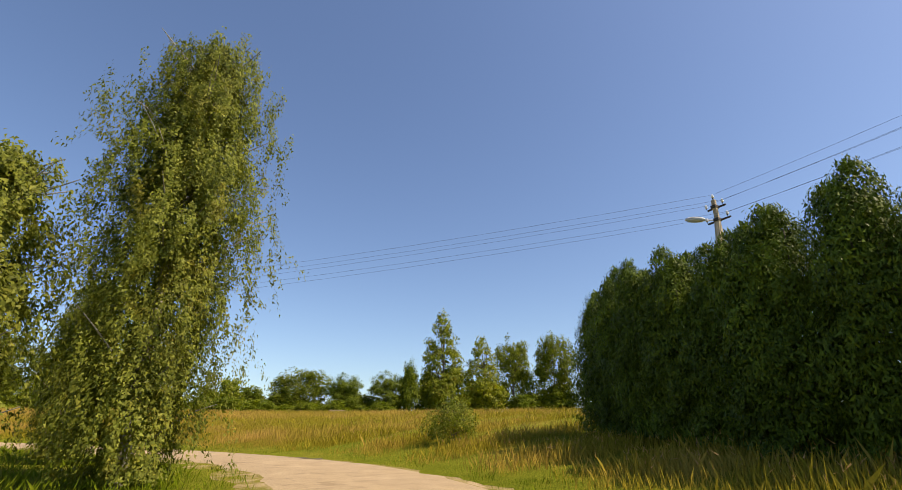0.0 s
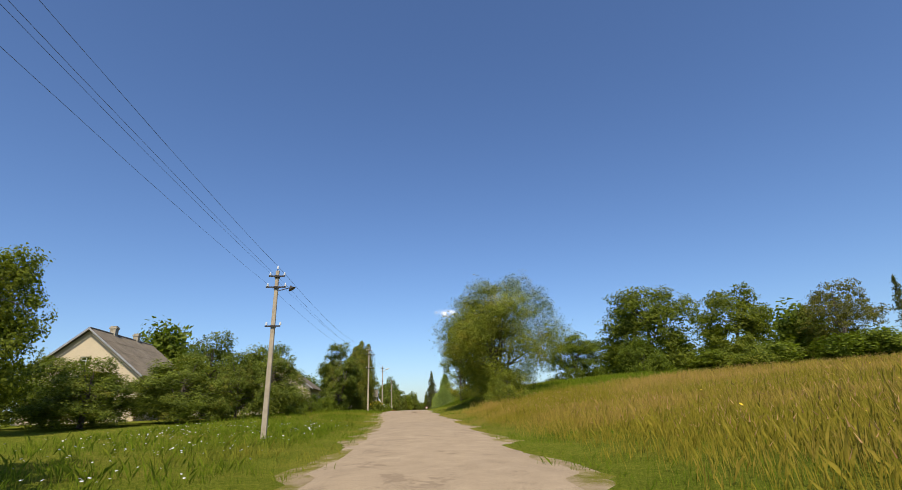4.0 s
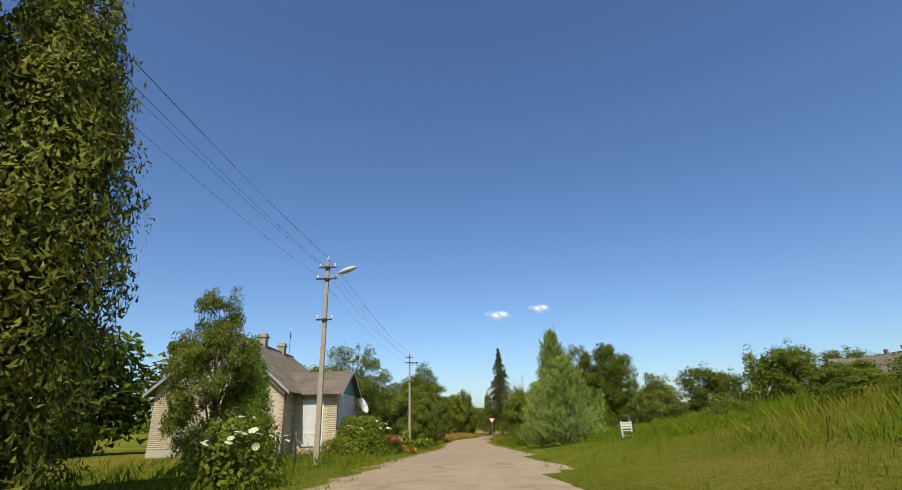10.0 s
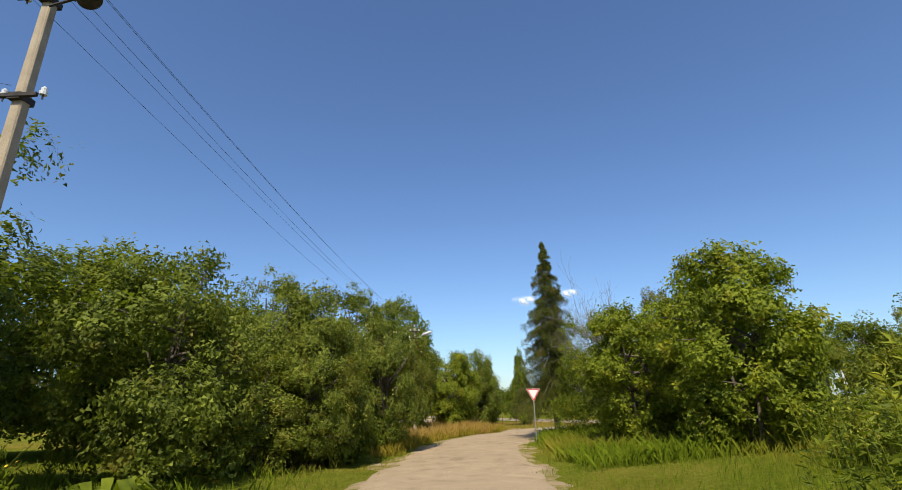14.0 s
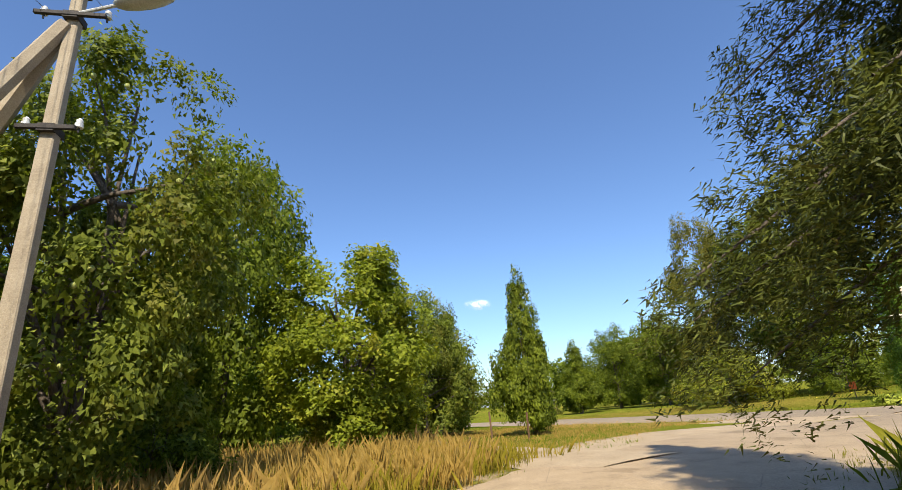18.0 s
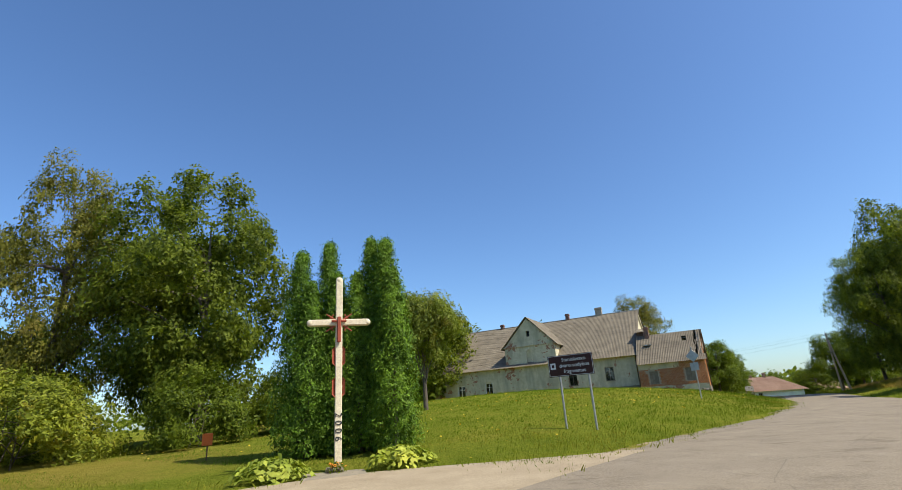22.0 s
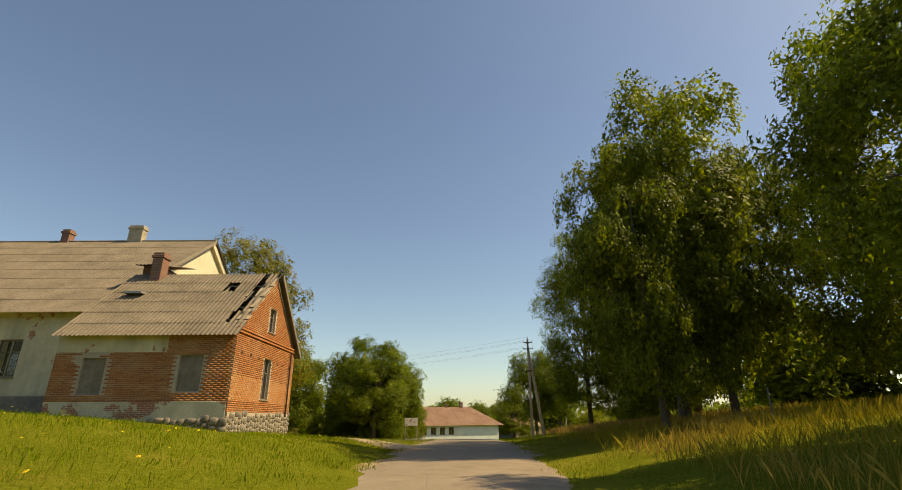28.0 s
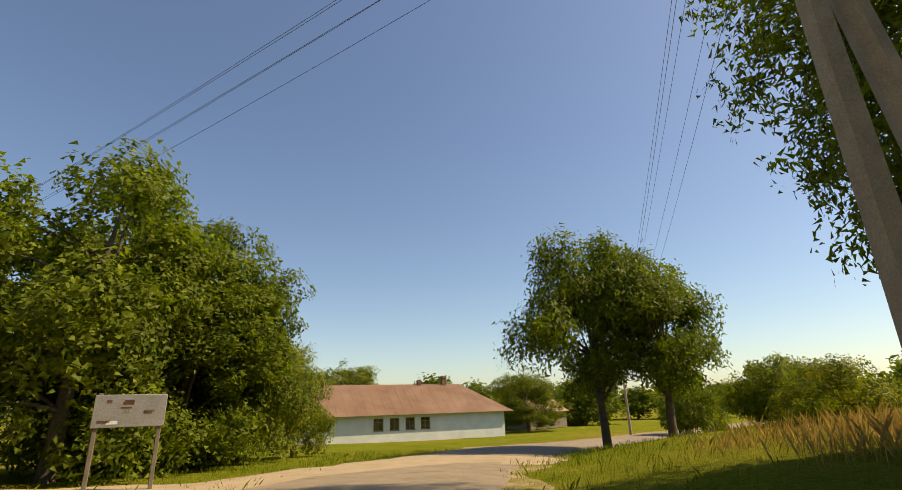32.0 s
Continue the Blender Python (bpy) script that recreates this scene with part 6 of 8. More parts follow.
for zc in (AE - 0.02, AE + 0.10):
    part("brick_cornice", boxes((AY0 - 0.05, AY1 + 0.05, -0.07 - (zc - AE) * 0.3, -0.016, zc - 0.045, zc + 0.045), bevel=0.008), RED_BRICK, ANX, m=ME)
window(ANX, *egh[0], 0.0, OLD_WOOD, 2, m=ME)
window(ANX, *egh[1], 0.0, OLD_WOOD, 2, m=ME)
part("back_wall", boxes((AX0, AX1 - 0.4, AY1 - 0.4, AY1, -1.2, AE)), MORTAR, ANX)
part("downpipe", tube(bmesh.new(), (AX1 + 0.09, AY1 - 0.75, 0.4), (AX1 + 0.09, AY1 - 0.75, AE - 0.1), 0.04), IRON, ANX)
part("stone_base", boxes((AY0 + 0.04, AY1, -0.035, -0.002, -0.9, 0.56)), MORTAR, ANX, m=ME)
for u_, z_ in ((-1.2, 2.75), (-0.3, 2.75), (0.6, 2.7), (2.9, 2.7), (3.6, 2.7), (4.7, 2.65)):
    # small dark plates on the bricks paint the holes' shade
    part("putlog_hole", boxes((u_, u_ + 0.12, -0.022, -0.014, z_, z_ + 0.11)), SHADE_DARK, ANX, m=ME)
rng_s = random.Random(8)
for face in range(2):
    u = AY0 if face == 0 else AX0
    while u < (AY1 if face == 0 else AX1) - 0.2:
        zz = -0.55
        w = rng_s.uniform(0.2, 0.4)
        while zz < (0.42 if face == 0 else 0.2):
            hh = rng_s.uniform(0.16, 0.3)
            bm = bmesh.new()
            bmesh.ops.create_icosphere(bm, subdivisions=2, radius=0.5)
            for v in bm.verts:
                v.co = Vector((math.copysign(abs(v.co.x * 2) ** 0.55, v.co.x) * w * 0.5, v.co.y * 0.17, math.copysign(abs(v.co.z * 2) ** 0.55, v.co.z) * hh * 0.5)) * rng_s.uniform(0.93, 1.04)
            part("stone", bm, FIELDSTONE, ANX, m=(ME @ pose(u + w / 2, -0.0, zz + hh / 2)) if face == 0 else pose(u + w / 2, AY0 - 0.04, zz + hh / 2), smooth=True)
            zz += hh
        u += w
hole = lambda u, v: (u > 0.86 and noise.noise(Vector((u * 40, v * 9, 1.0))) > -0.12 and 0.12 < v < 0.98) or (0.70 < u < 0.76 and 0.72 < v < 0.9)
corrugated("front_roof", ANX, (AX0, AY0 - 0.35, AE - 0.25), (AX1 + 0.25, AY0 - 0.35, AE - 0.25), (0, 3.95, AR - AE + 0.38), rows=6, skip=hole)
corrugated("back_roof", ANX, (AX1 + 0.25, AY1 + 0.35, AE - 0.25), (AX0, AY1 + 0.35, AE - 0.25), (0, -3.95, AR - AE + 0.38), rows=6)
for i in range(6):
    u = i / 5
    y, z = AY0 - 0.2 + 3.7 * u, AE - 0.15 + (AR - AE + 0.12) * u
    part("batten", boxes((AX0, AX1 + 0.15, y - 0.03, y + 0.03, z - 0.03, z + 0.02)), OLD_WOOD, ANX)
for x in np.arange(AX0 + 0.5, AX1, 1.1):
    bm = bmesh.new()
    tube(bm, (x, AY0 - 0.2, AE - 0.22), (x, 1.8, AR - 0.12), 0.06, seg=4)
    part("rafter", bm, OLD_WOOD, ANX)
bm = bmesh.new()
prism(bm, [(AY1 + 0.42, AE - 0.42), (AY1 + 0.42, AE - 0.2), (1.8, AR + 0.14), (1.8, AR - 0.1)], 0, 0.04)
part("verge_board", bm, OLD_WOOD, ANX, m=pose(AX1 + 0.27, 0, 0, 0, 0, 90))
chimney(ANX, 1.6, 1.5, AR - 1.4, AR + 1.1, 0.5, 0.55)
part("flashing", boxes((1.2, 2.0, -0.1, 1.2, AR - 1.2, AR - 1.12)), TIN, ANX, m=pose(0, 0, -0.02, 0, 0, 0))
part("dormer_wall", boxes((AX0, 1.15, 2.2, 4.6, AR - 0.9, AR + 0.75)), STACK_BRICK, ANX)
corrugated("dormer_roof", ANX, (AX0 - 0.1, 1.6, AR + 0.55), (1.6, 1.6, AR + 0.55), (0, 3.2, 0.75), rows=2)

# -- cream brick cottages --
def cottage(name, x, y, z, wide, deep, eave, ridge, label, wins, porch=False, bricks=False, seed=2, stacks=(0.32, 0.72)):
    """A gabled cottage; its gable faces -y, its right side the road (+x). x runs from -wide to 0."""
    ob = thing(name, x, y, z, 75.0, label, "house")
    mid = -wide / 2
    top = lambda u: ridge - abs(u - mid) / (wide / 2) * (ridge - eave)
    part("gable_wall", wall_holes(-wide, 0, -1.0, top, wins, 0, 0.35), MORTAR_GREY if bricks else WHITE_BRICK, ob)
    if bricks:
        brick_skin(ob, -wide, 0, 0.25, lambda u: top(u) - 0.05, 0.0, WHITE_BRICK, wins, bz=0.1, singles=lambda a, b: -2.2 < a < 0 and 0.5 < b < 3, seed=seed)
        M2 = pose(0, 0, 0, 0, 0, 90)
        brick_skin(ob, 0.0, 2.0, 0.25, lambda u: eave - 0.15, 0.0, WHITE_BRICK, (), bz=0.1, m=M2, seed=seed + 1)
    part("far_gable", wall_holes(-wide, 0, -1.0, top, (), deep - 0.35, deep), WHITE_BRICK, ob)
    part("road_wall", boxes((-0.35, 0.0 if not bricks else -0.002, 0.35, deep - 0.35, -1.0, eave)), MORTAR_GREY if bricks else WHITE_BRICK, ob)
    part("garden_wall", boxes((-wide, -wide + 0.35, 0.35, deep - 0.35, -1.0, eave)), WHITE_BRICK, ob)
    for w in wins:
        window(ob, *w, 0.0, WHITE_PAINT, 3 if w[1] - w[0] > 1.2 else 2)
        if w[2] < eave - 0.5:
            part("lintel", boxes((w[0] - 0.3, w[1] + 0.3, -0.03, -0.014, w[3] + 0.02, w[3] + 0.26)), CONCRETE, ob)
    s = (ridge - eave) / (wide / 2)
    for sgn in (1, -1):
        ex = (0.4 if sgn > 0 else -wide - 0.4)
        ez = eave - 0.4 * s
        corrugated("roof_slope", ob, (ex, -0.45, ez), (ex, deep + 0.4, ez), (mid - ex, 0, ridge - ez + 0.06), rows=4)
        bm = bmesh.new()
        prism(bm, [(ex, ez - 0.12), (ex, ez + 0.07), (mid, ridge + 0.12), (mid, ridge - 0.08)], -0.5, -0.46)
        part("verge_board", bm, TIN, ob)
    part("ridge_cap", boxes((mid - 0.13, mid + 0.13, -0.45, deep + 0.4, ridge + 0.07, ridge + 0.15), bevel=0.03), TIN, ob)
    part("gutter", boxes((0.4, 0.5, -0.4, deep + 0.3, eave - 0.4 * s - 0.08, eave - 0.4 * s), bevel=0.02), IRON, ob)
    part("downpipe", tube(bmesh.new(), (0.06, 0.12, 0.1), (0.06, 0.12, eave - 0.3), 0.035), BROWN_WOOD, ob)
    chimney(ob, mid, deep * stacks[0], ridge - 0.5, ridge + 0.85, 0.55, 0.55, CREAM_STACK)
    chimney(ob, mid, deep * stacks[1], ridge - 0.5, ridge + 0.8, 0.5, 0.5, CREAM_STACK)
    bm = bmesh.new()
    tube(bm, (mid, deep * 0.95, ridge - 0.2), (mid, deep * 0.95, ridge + 2.0), 0.018, seg=6)
    an = part("aerial", bm, IRON, ob)
    part("aerial_bar", boxes((mid - 0.02, mid + 0.02, deep * 0.95 - 0.3, deep * 0.95 + 0.3, ridge + 1.6, ridge + 1.63), (mid - 0.02, mid + 0.02, deep * 0.95 - 0.2, deep * 0.95 + 0.2, ridge + 1.8, ridge + 1.83)), IRON, an)
    if porch:
        X1, Y0, Y1, PEV, PAP = 2.5, 1.9, 7.9, 3.0, 4.35
        pm = (Y0 + Y1) / 2
        p = part("porch", boxes((0.01, X1, Y0, Y0 + 0.25, -1.0, PEV), (0.01, X1, Y1 - 0.25, Y1, -1.0, PEV), (X1 - 0.2, X1, Y0 + 0.25, Y1 - 0.25, -1.0, 0.95)), WHITE_BRICK, ob, "glazed brick porch with a turquoise boarded gable")
        for i in range(9):
            a = Y0 + 0.25 + (Y1 - Y0 - 0.5) * i / 9
            b = Y0 + 0.25 + (Y1 - Y0 - 0.5) * (i + 1) / 9
            g = part("pane", boxes((X1 - 0.09, X1 - 0.085, a + 0.04, b - 0.04, 1.0, PEV - 0.12)), GLASS, p)
            g.visible_shadow = False
            part("glazing_bar", boxes((X1 - 0.13, X1 - 0.04, a - 0.035, a + 0.035, 0.95, PEV - 0.05)), WHITE_PAINT, p)
            part("curtain", boxes((X1 - 0.12, X1 - 0.11, a + 0.03, b - 0.03, 1.0, PEV - 0.1)), WHITE_PAINT, p, "white net curtain")
        if bricks:
            brick_skin(ob, 0.02, X1, 0.2, lambda u: PEV - 0.16, Y0, WHITE_BRICK, ((0.5, 1.8, -1.0, 2.66),), bz=0.1, seed=seed + 2)
            brick_skin(ob, Y0, Y1, 0.2, lambda u: 0.94, 0.0, WHITE_BRICK, (), bz=0.1, m=pose(X1, 0, 0, 0, 0, 90), seed=seed + 3)
        part("head_rail", boxes((X1 - 0.14, X1 - 0.03, Y0 + 0.25, Y1 - 0.25, PEV - 0.12, PEV)), WHITE_PAINT, p)
        part("door", boxes((0.55, 1.75, Y0 - 0.06, Y0 - 0.004, 0.1, 2.6)), WHITE_PAINT, p, "white glazed side door")
        for i in range(3):
            g = part("door_pane", boxes((0.64 + 0.36 * i, 0.94 + 0.36 * i, Y0 - 0.066, Y0 - 0.061, 0.9, 2.5)), GLASS, p)
        k = 16
        for i in range(k):
            za, zb = PEV + (PAP - PEV) * i / k, PEV + (PAP - PEV) * (i + 1) / k - 0.006
            h1, h2 = (1 - i / k) * (pm - Y0 + 0.2), (1 - (i + 1) / k) * (pm - Y0 + 0.2)
            bm = bmesh.new()
            prism(bm, [(pm - h1, za), (pm + h1, za), (pm + max(h2, 0.02), zb), (pm - max(h2, 0.02), zb)], -0.025, 0.02)
            part("gable_board", bm, TEAL, p, m=pose(X1, 0, 0, 0, 0, 90))
        for sgn in (-1, 1):
            ey = pm + sgn * (pm - Y0 + 0.45)
            ez = PEV - 0.14
            corrugated("porch_roof", ob, (-1.2, ey, ez), (X1 + 0.35, ey, ez), (0, pm - ey, PAP - ez + 0.1), rows=3)
            bm = bmesh.new()
            prism(bm, [(ey, ez - 0.1), (ey, ez + 0.07), (pm, PAP + 0.16), (pm, PAP - 0.02)], -0.04, 0)
            part("porch_verge", bm, TIN, p, m=pose(X1 + 0.36, 0, 0, 0, 0, 90))
    return ob


cottage("cottage", -116.7, 46.3, 0.45, 7.0, 12.0, 3.3, 6.3, "cream brick cottage with grey roof and turquoise porch", [(-3.3, -2.3, 1.2, 2.75), (-3.7, -3.25, 4.0, 4.9)], stacks=(0.46, 0.8), porch=True, bricks=True)
cottage("cottage", -92.4, 34.0, 0.7, 9.4, 10.5, 3.5, 6.8, "cream brick cottage with vines on its gable", [(-4.4, -2.5, 1.5, 2.9)], bricks=False)
cottage("cottage", -71.6, 17.2, 0.3, 9.4, 11.0, 4.1, 8.0, "cream cottage half hidden behind fruit trees", [(-5.2, -4.3, 4.6, 5.6), (-3.4, -1.8, 1.5, 3.0)])
cottage("cottage", -121.5, 18.0, 0.3, 8.0, 9.0, 3.2, 6.2, "cream brick cottage behind a garden orchard", [(-3.4, -2.4, 1.2, 2.6)])


# -- long low white house at the end of the drive --
WH = thing("low_house", -119.0, 201.2, -3.45, 4.0, "long low whitewashed house with a faded red roof", "house")
wins = [(1.3 + 1.65 * i, 2.3 + 1.65 * i, 1.15, 2.3) for i in range(4)]
part("front_wall", wall_holes(-6, 16, 0, lambda x: 2.75, wins, 0, 0.3), WHITEWASH, WH)
for w in wins:
    window(WH, *w, 0.0, OLD_WOOD, 2)
part("rear_wall", boxes((-6, 16, 8.2, 8.5, 0, 2.75)), WHITEWASH, WH)
part("end_wall", boxes((-6, -5.7, 0.3, 8.2, 0, 2.75), (15.7, 16, 0.3, 8.2, 0, 2.75)), WHITEWASH, WH)
bm = bmesh.new()
rv = [bm.verts.new(c) for c in ((-6.5, -0.6, 2.6), (16.9, -0.6, 2.6), (16.9, 9.1, 2.6), (-6.5, 9.1, 2.6), (-3.0, 4.25, 5.7), (12.6, 4.25, 5.7))]
for f in ((0, 1, 5, 4), (1, 2, 5), (2, 3, 4, 5), (3, 0, 4), (3, 2, 1, 0)):
    bm.faces.new([rv[i] for i in f])
bmesh.ops.solidify(bm, geom=bm.faces[:], thickness=0.06)
roof = part("roof", bm, RED_ROOF, WH, "faded patchy red sheet roof")
for i in range(24):
    x = -6.3 + i * 0.98
    t = 1.0 if -3.0 < x < 12.6 else max(0.0, (x + 6.5) / 3.5 if x < 0 else (16.9 - x) / 4.3)
    bm = bmesh.new()
    tube(bm, (x, -0.62, 2.64), (x, -0.62 + 4.85 * t, 2.66 + 3.1 * t), 0.012, seg=5)
    part("roof_seam", bm, RED_ROOF, roof)
chimney(WH, 10.6, 4.2, 5.2, 6.6, 0.5, 0.5)
chimney(WH, 7.6, 4.2, 5.2, 6.2, 0.4, 0.4)
part("porch_roof", boxes((-8.6, -6.4, -0.9, 2.4, 2.3, 2.4)), TIN, WH)
for px in (-8.4, -6.7):
    part("porch_post", boxes((px, px + 0.12, -0.8, -0.68, 0, 2.3)), OLD_WOOD, WH)

SHED = thing("barn", -93.5, 214.0, -3.6, 20.0, "small barn with a rusty red roof", "barn")
part("barn_wall", boxes((0, 8, 0, 6, 0, 2.4)), OLD_WOOD, SHED)
corrugated("barn_roof", SHED, (-0.3, -0.4, 2.2), (8.3, -0.4, 2.2), (0, 3.4, 2.0), rows=3, mat=RED_ROOF)
corrugated("barn_roof", SHED, (8.3, 6.4, 2.2), (-0.3, 6.4, 2.2), (0, -3.4, 2.0), rows=3, mat=RED_ROOF)


# ---- wayside cross ----
CREAM = mottled("cream_painted_wood", (0.62, 0.50, 0.33), (0.78, 0.68, 0.50), 3.0, 0.6, 30.0)
RED_TRIM = mottled("red_brown_trim", (0.22, 0.04, 0.02), (0.36, 0.09, 0.05), 6.0, 0.6, 30.0)
BLACK_PAINT = mottled("black_paint", (0.02, 0.02, 0.02), (0.05, 0.05, 0.05), 6.0, 0.6, 30.0)
HOSTA = leafy("hosta_leaves", (0.15, 0.20, 0.025), (0.36, 0.38, 0.07), (0.52, 0.5, 0.12), through_leaf=0.25)


def words(name, text, size, mat, parent, m, deep=0.002):
    cu = bpy.data.curves.new(name, "FONT")
    cu.body, cu.size, cu.align_x, cu.align_y, cu.extrude = text, size, "CENTER", "CENTER", deep
    ob = new("text_source", cu)
    dg = bpy.context.evaluated_depsgraph_get()
    me = bpy.data.meshes.new_from_object(ob.evaluated_get(dg))
    bpy.data.objects.remove(ob)
    me.materials.clear()
    me.materials.append(mat)
    return piece(name, me, parent, m=m)


CROSS = thing("wayside_cross", -168.85, 95.56, zat(-168.85, 95.56), 21.0, "tall cream-painted wooden wayside cross with red ornaments", "cross")
HC = 4.95
part("shaft", boxes((-0.092, 0.092, -0.08, 0.08, -0.3, HC), bevel=0.02), CREAM, CROSS)
arm = part("crossbeam", boxes((-0.76, 0.76, -0.085, 0.085, HC - 1.28, HC - 1.11), bevel=0.02), CREAM, CROSS)
for x_, z_ in ((-0.76, HC - 1.195), (0.76, HC - 1.195), (0.0, HC)):
    bm = bmesh.new()
    bmesh.ops.create_icosphere(bm, subdivisions=2, radius=0.1, matrix=Matrix.Translation((x_, 0, z_)))
    part("rounded_end", bm, CREAM, CROSS, smooth=True)
for a_ in (35, 145, 215, 325):
    bm = bmesh.new()
    ca, sa = math.cos(radians(a_)), math.sin(radians(a_))
    tube(bm, (ca * 0.08, -0.02, HC - 1.195 + sa * 0.08), (ca * 0.42, -0.02, HC - 1.195 + sa * 0.42), 0.035, 0.012, 6)
    tube(bm, (ca * 0.25 - sa * 0.1, -0.02, HC - 1.195 + sa * 0.25 + ca * 0.1), (ca * 0.25 + sa * 0.1, -0.02, HC - 1.195 + sa * 0.25 - ca * 0.1), 0.018, seg=5)
    part("ray_ornament", bm, RED_TRIM, CROSS)
bm = boxes((-0.05, 0.05, -0.17, -0.1, HC - 1.75, HC - 1.05), (-0.2, 0.2, -0.15, -0.1, HC - 1.2, HC - 1.13), bevel=0.02)
part("carved_ornament", bm, RED_TRIM, CROSS, "dark red carved ornament")
for z_ in (HC - 2.1, HC - 2.9):
    bm = boxes((-0.17, 0.17, -0.03, 0.03, z_ - 0.28, z_ + 0.28), bevel=0.1)
    part("side_ornament", bm, RED_TRIM, CROSS)
for i, ch in enumerate("2006"):
    words("numeral", ch, 0.24, BLACK_PAINT, CROSS, pose(0, -0.094, 1.35 - i * 0.19, 90, 90, 0))
FLAGSTONE = mottled("worn_flagstone", (0.20, 0.165, 0.115), (0.34, 0.28, 0.20), 3.0, 0.9, 30.0)
slab = thing("concrete_slab", -168.7, 94.95, zat(-168.7, 94.95), 21.0, "low worn stone slab at the foot of the cross", "slab")
part("slab_body", boxes((-0.75, 0.75, -0.75, 0.6, -0.2, 0.05), bevel=0.03), FLAGSTONE, slab)
part("pedestal", boxes((-0.22, 0.22, 0.28, 0.55, 0.05, 0.16), bevel=0.03), FLAGSTONE, slab)


def rosette(name, x, y, r, h, n, mat, label, category, seed, leaf=0.3, group=""):
    """A clump of broad arching leaves, each a folded strip of three cross sections."""
    rng = np.random.default_rng(seed)
    ob = thing(name, x, y, zat(x, y), 0, label, category, group)
    th = rng.uniform(0, 2 * np.pi, n)
    el = rng.uniform(0.15, 1.25, n)
    L = r * (0.55 + 0.45 * np.cos(el)) * rng.uniform(0.75, 1.15, n)
    o = np.stack([np.cos(th), np.sin(th), 0 * th], 1)
    s = np.stack([-np.sin(th), np.cos(th), 0 * th], 1)
    vs = []
    for q, w, dz in ((0.25, 0.2, 0.55), (0.62, 1.0, 1.0), (0.86, 0.7, 0.86), (1.0, 0.05, 0.62)):
        mid = o * (L * q)[:, None] * np.cos(el * 0.55)[:, None] + np.array([[0, 0, 1.0]]) * (h * np.sin(el) * dz)[:, None] + [[0, 0, 0.04]]
        ww = (leaf * 0.5 * w * rng.uniform(0.8, 1.2, n))[:, None]
        vs += [mid - s * ww + [[0, 0, 0.04 * w]], mid + s * ww + [[0, 0, 0.04 * w]]]
    v = np.stack(vs, 1).reshape(-1, 3)
    b = np.arange(n)[:, None] * 8
    f = np.concatenate([b + np.array([[k, k + 1, k + 3, k + 2]]) for k in (0, 2, 4)])
    piece("leaves", mesh_of(name + "_leaves", v, f, mat), ob)
    return ob


def mound(name, x, y, r, h, n, mat, label, seed, leaf, group=""):
    """A low dome of small overlapping leaves."""
    rng = np.random.default_rng(seed)
    ob = thing(name, x, y, zat(x, y), 0, label, "plant", group)
    th = rng.uniform(0, 2 * np.pi, n)
    u = np.sqrt(rng.uniform(0, 1, n))
    k = 1 + 0.15 * np.sin(th * 5 + seed)
    P = np.stack([np.cos(th) * u * r * k, np.sin(th) * u * r * k, 0.05 + h * np.sqrt(np.clip(1 - u ** 2.2, 0, 1)) * rng.uniform(0.55, 1, n)], 1)
    D = np.stack([np.cos(th) * u, np.sin(th) * u, 0.8 + 0 * u], 1)
    piece("leaves", leaf_mesh(name + "_leaves", P, D, leaf, mat, rng, 0.6, 0.3, 1, 0.02, False, True), ob)
    return ob


mound("hosta", -170.1, 94.5, 0.85, 0.5, 520, HOSTA, "variegated yellow-green hosta clump beside the cross", 51, 0.17, "hostas by the cross")
mound("hosta", -167.2, 95.7, 0.8, 0.45, 480, HOSTA, "variegated yellow-green hosta clump beside the cross", 52, 0.17, "hostas by the cross")


def flower_mat(name, col):
    return mottled(name, tuple(v * 0.75 for v in col), col, 8.0, 0.7, 40.0, bump=0.0, space="World")


PINK, RED_F, ORANGE, YELLOW, WHITE_F, CREAM_F = (flower_mat(n, c) for n, c in (("pink_petals", (0.75, 0.22, 0.38)), ("red_petals", (0.6, 0.04, 0.03)), ("orange_petals", (0.85, 0.32, 0.03)), ("yellow_petals", (0.80, 0.55, 0.03)), ("white_petals", (0.8, 0.8, 0.74)), ("cream_petals", (0.68, 0.72, 0.45))))


def heads(name, parent, pts, size, mat, rng):
    """Flower heads: six small petals each, as one mesh."""
    n = len(pts)
    vs, k = [], 6
    tilt = rng.normal(size=(n, 3)) * 0.35 + [[0, 0, 1.0]]
    tilt /= np.linalg.norm(tilt, axis=1)[:, None]
    a = np.cross(tilt, [[1.0, 0.2, 0]])
    a /= np.linalg.norm(a, axis=1)[:, None]
    b = np.cross(tilt, a)
    s = (size * rng.uniform(0.7, 1.3, n))[:, None]
    for j in range(k):
        t0, t1 = 2 * np.pi * j / k, 2 * np.pi * (j + 0.85) / k
        vs += [pts + tilt * s * 0.25, pts + (a * np.cos(t0) + b * np.sin(t0)) * s, pts + (a * np.cos(t1) + b * np.sin(t1)) * s]
    v = np.stack(vs, 1).reshape(-1, 3)
    return piece(name, mesh_of(name, v, np.arange(n * k * 3).reshape(-1, 3), mat), parent)


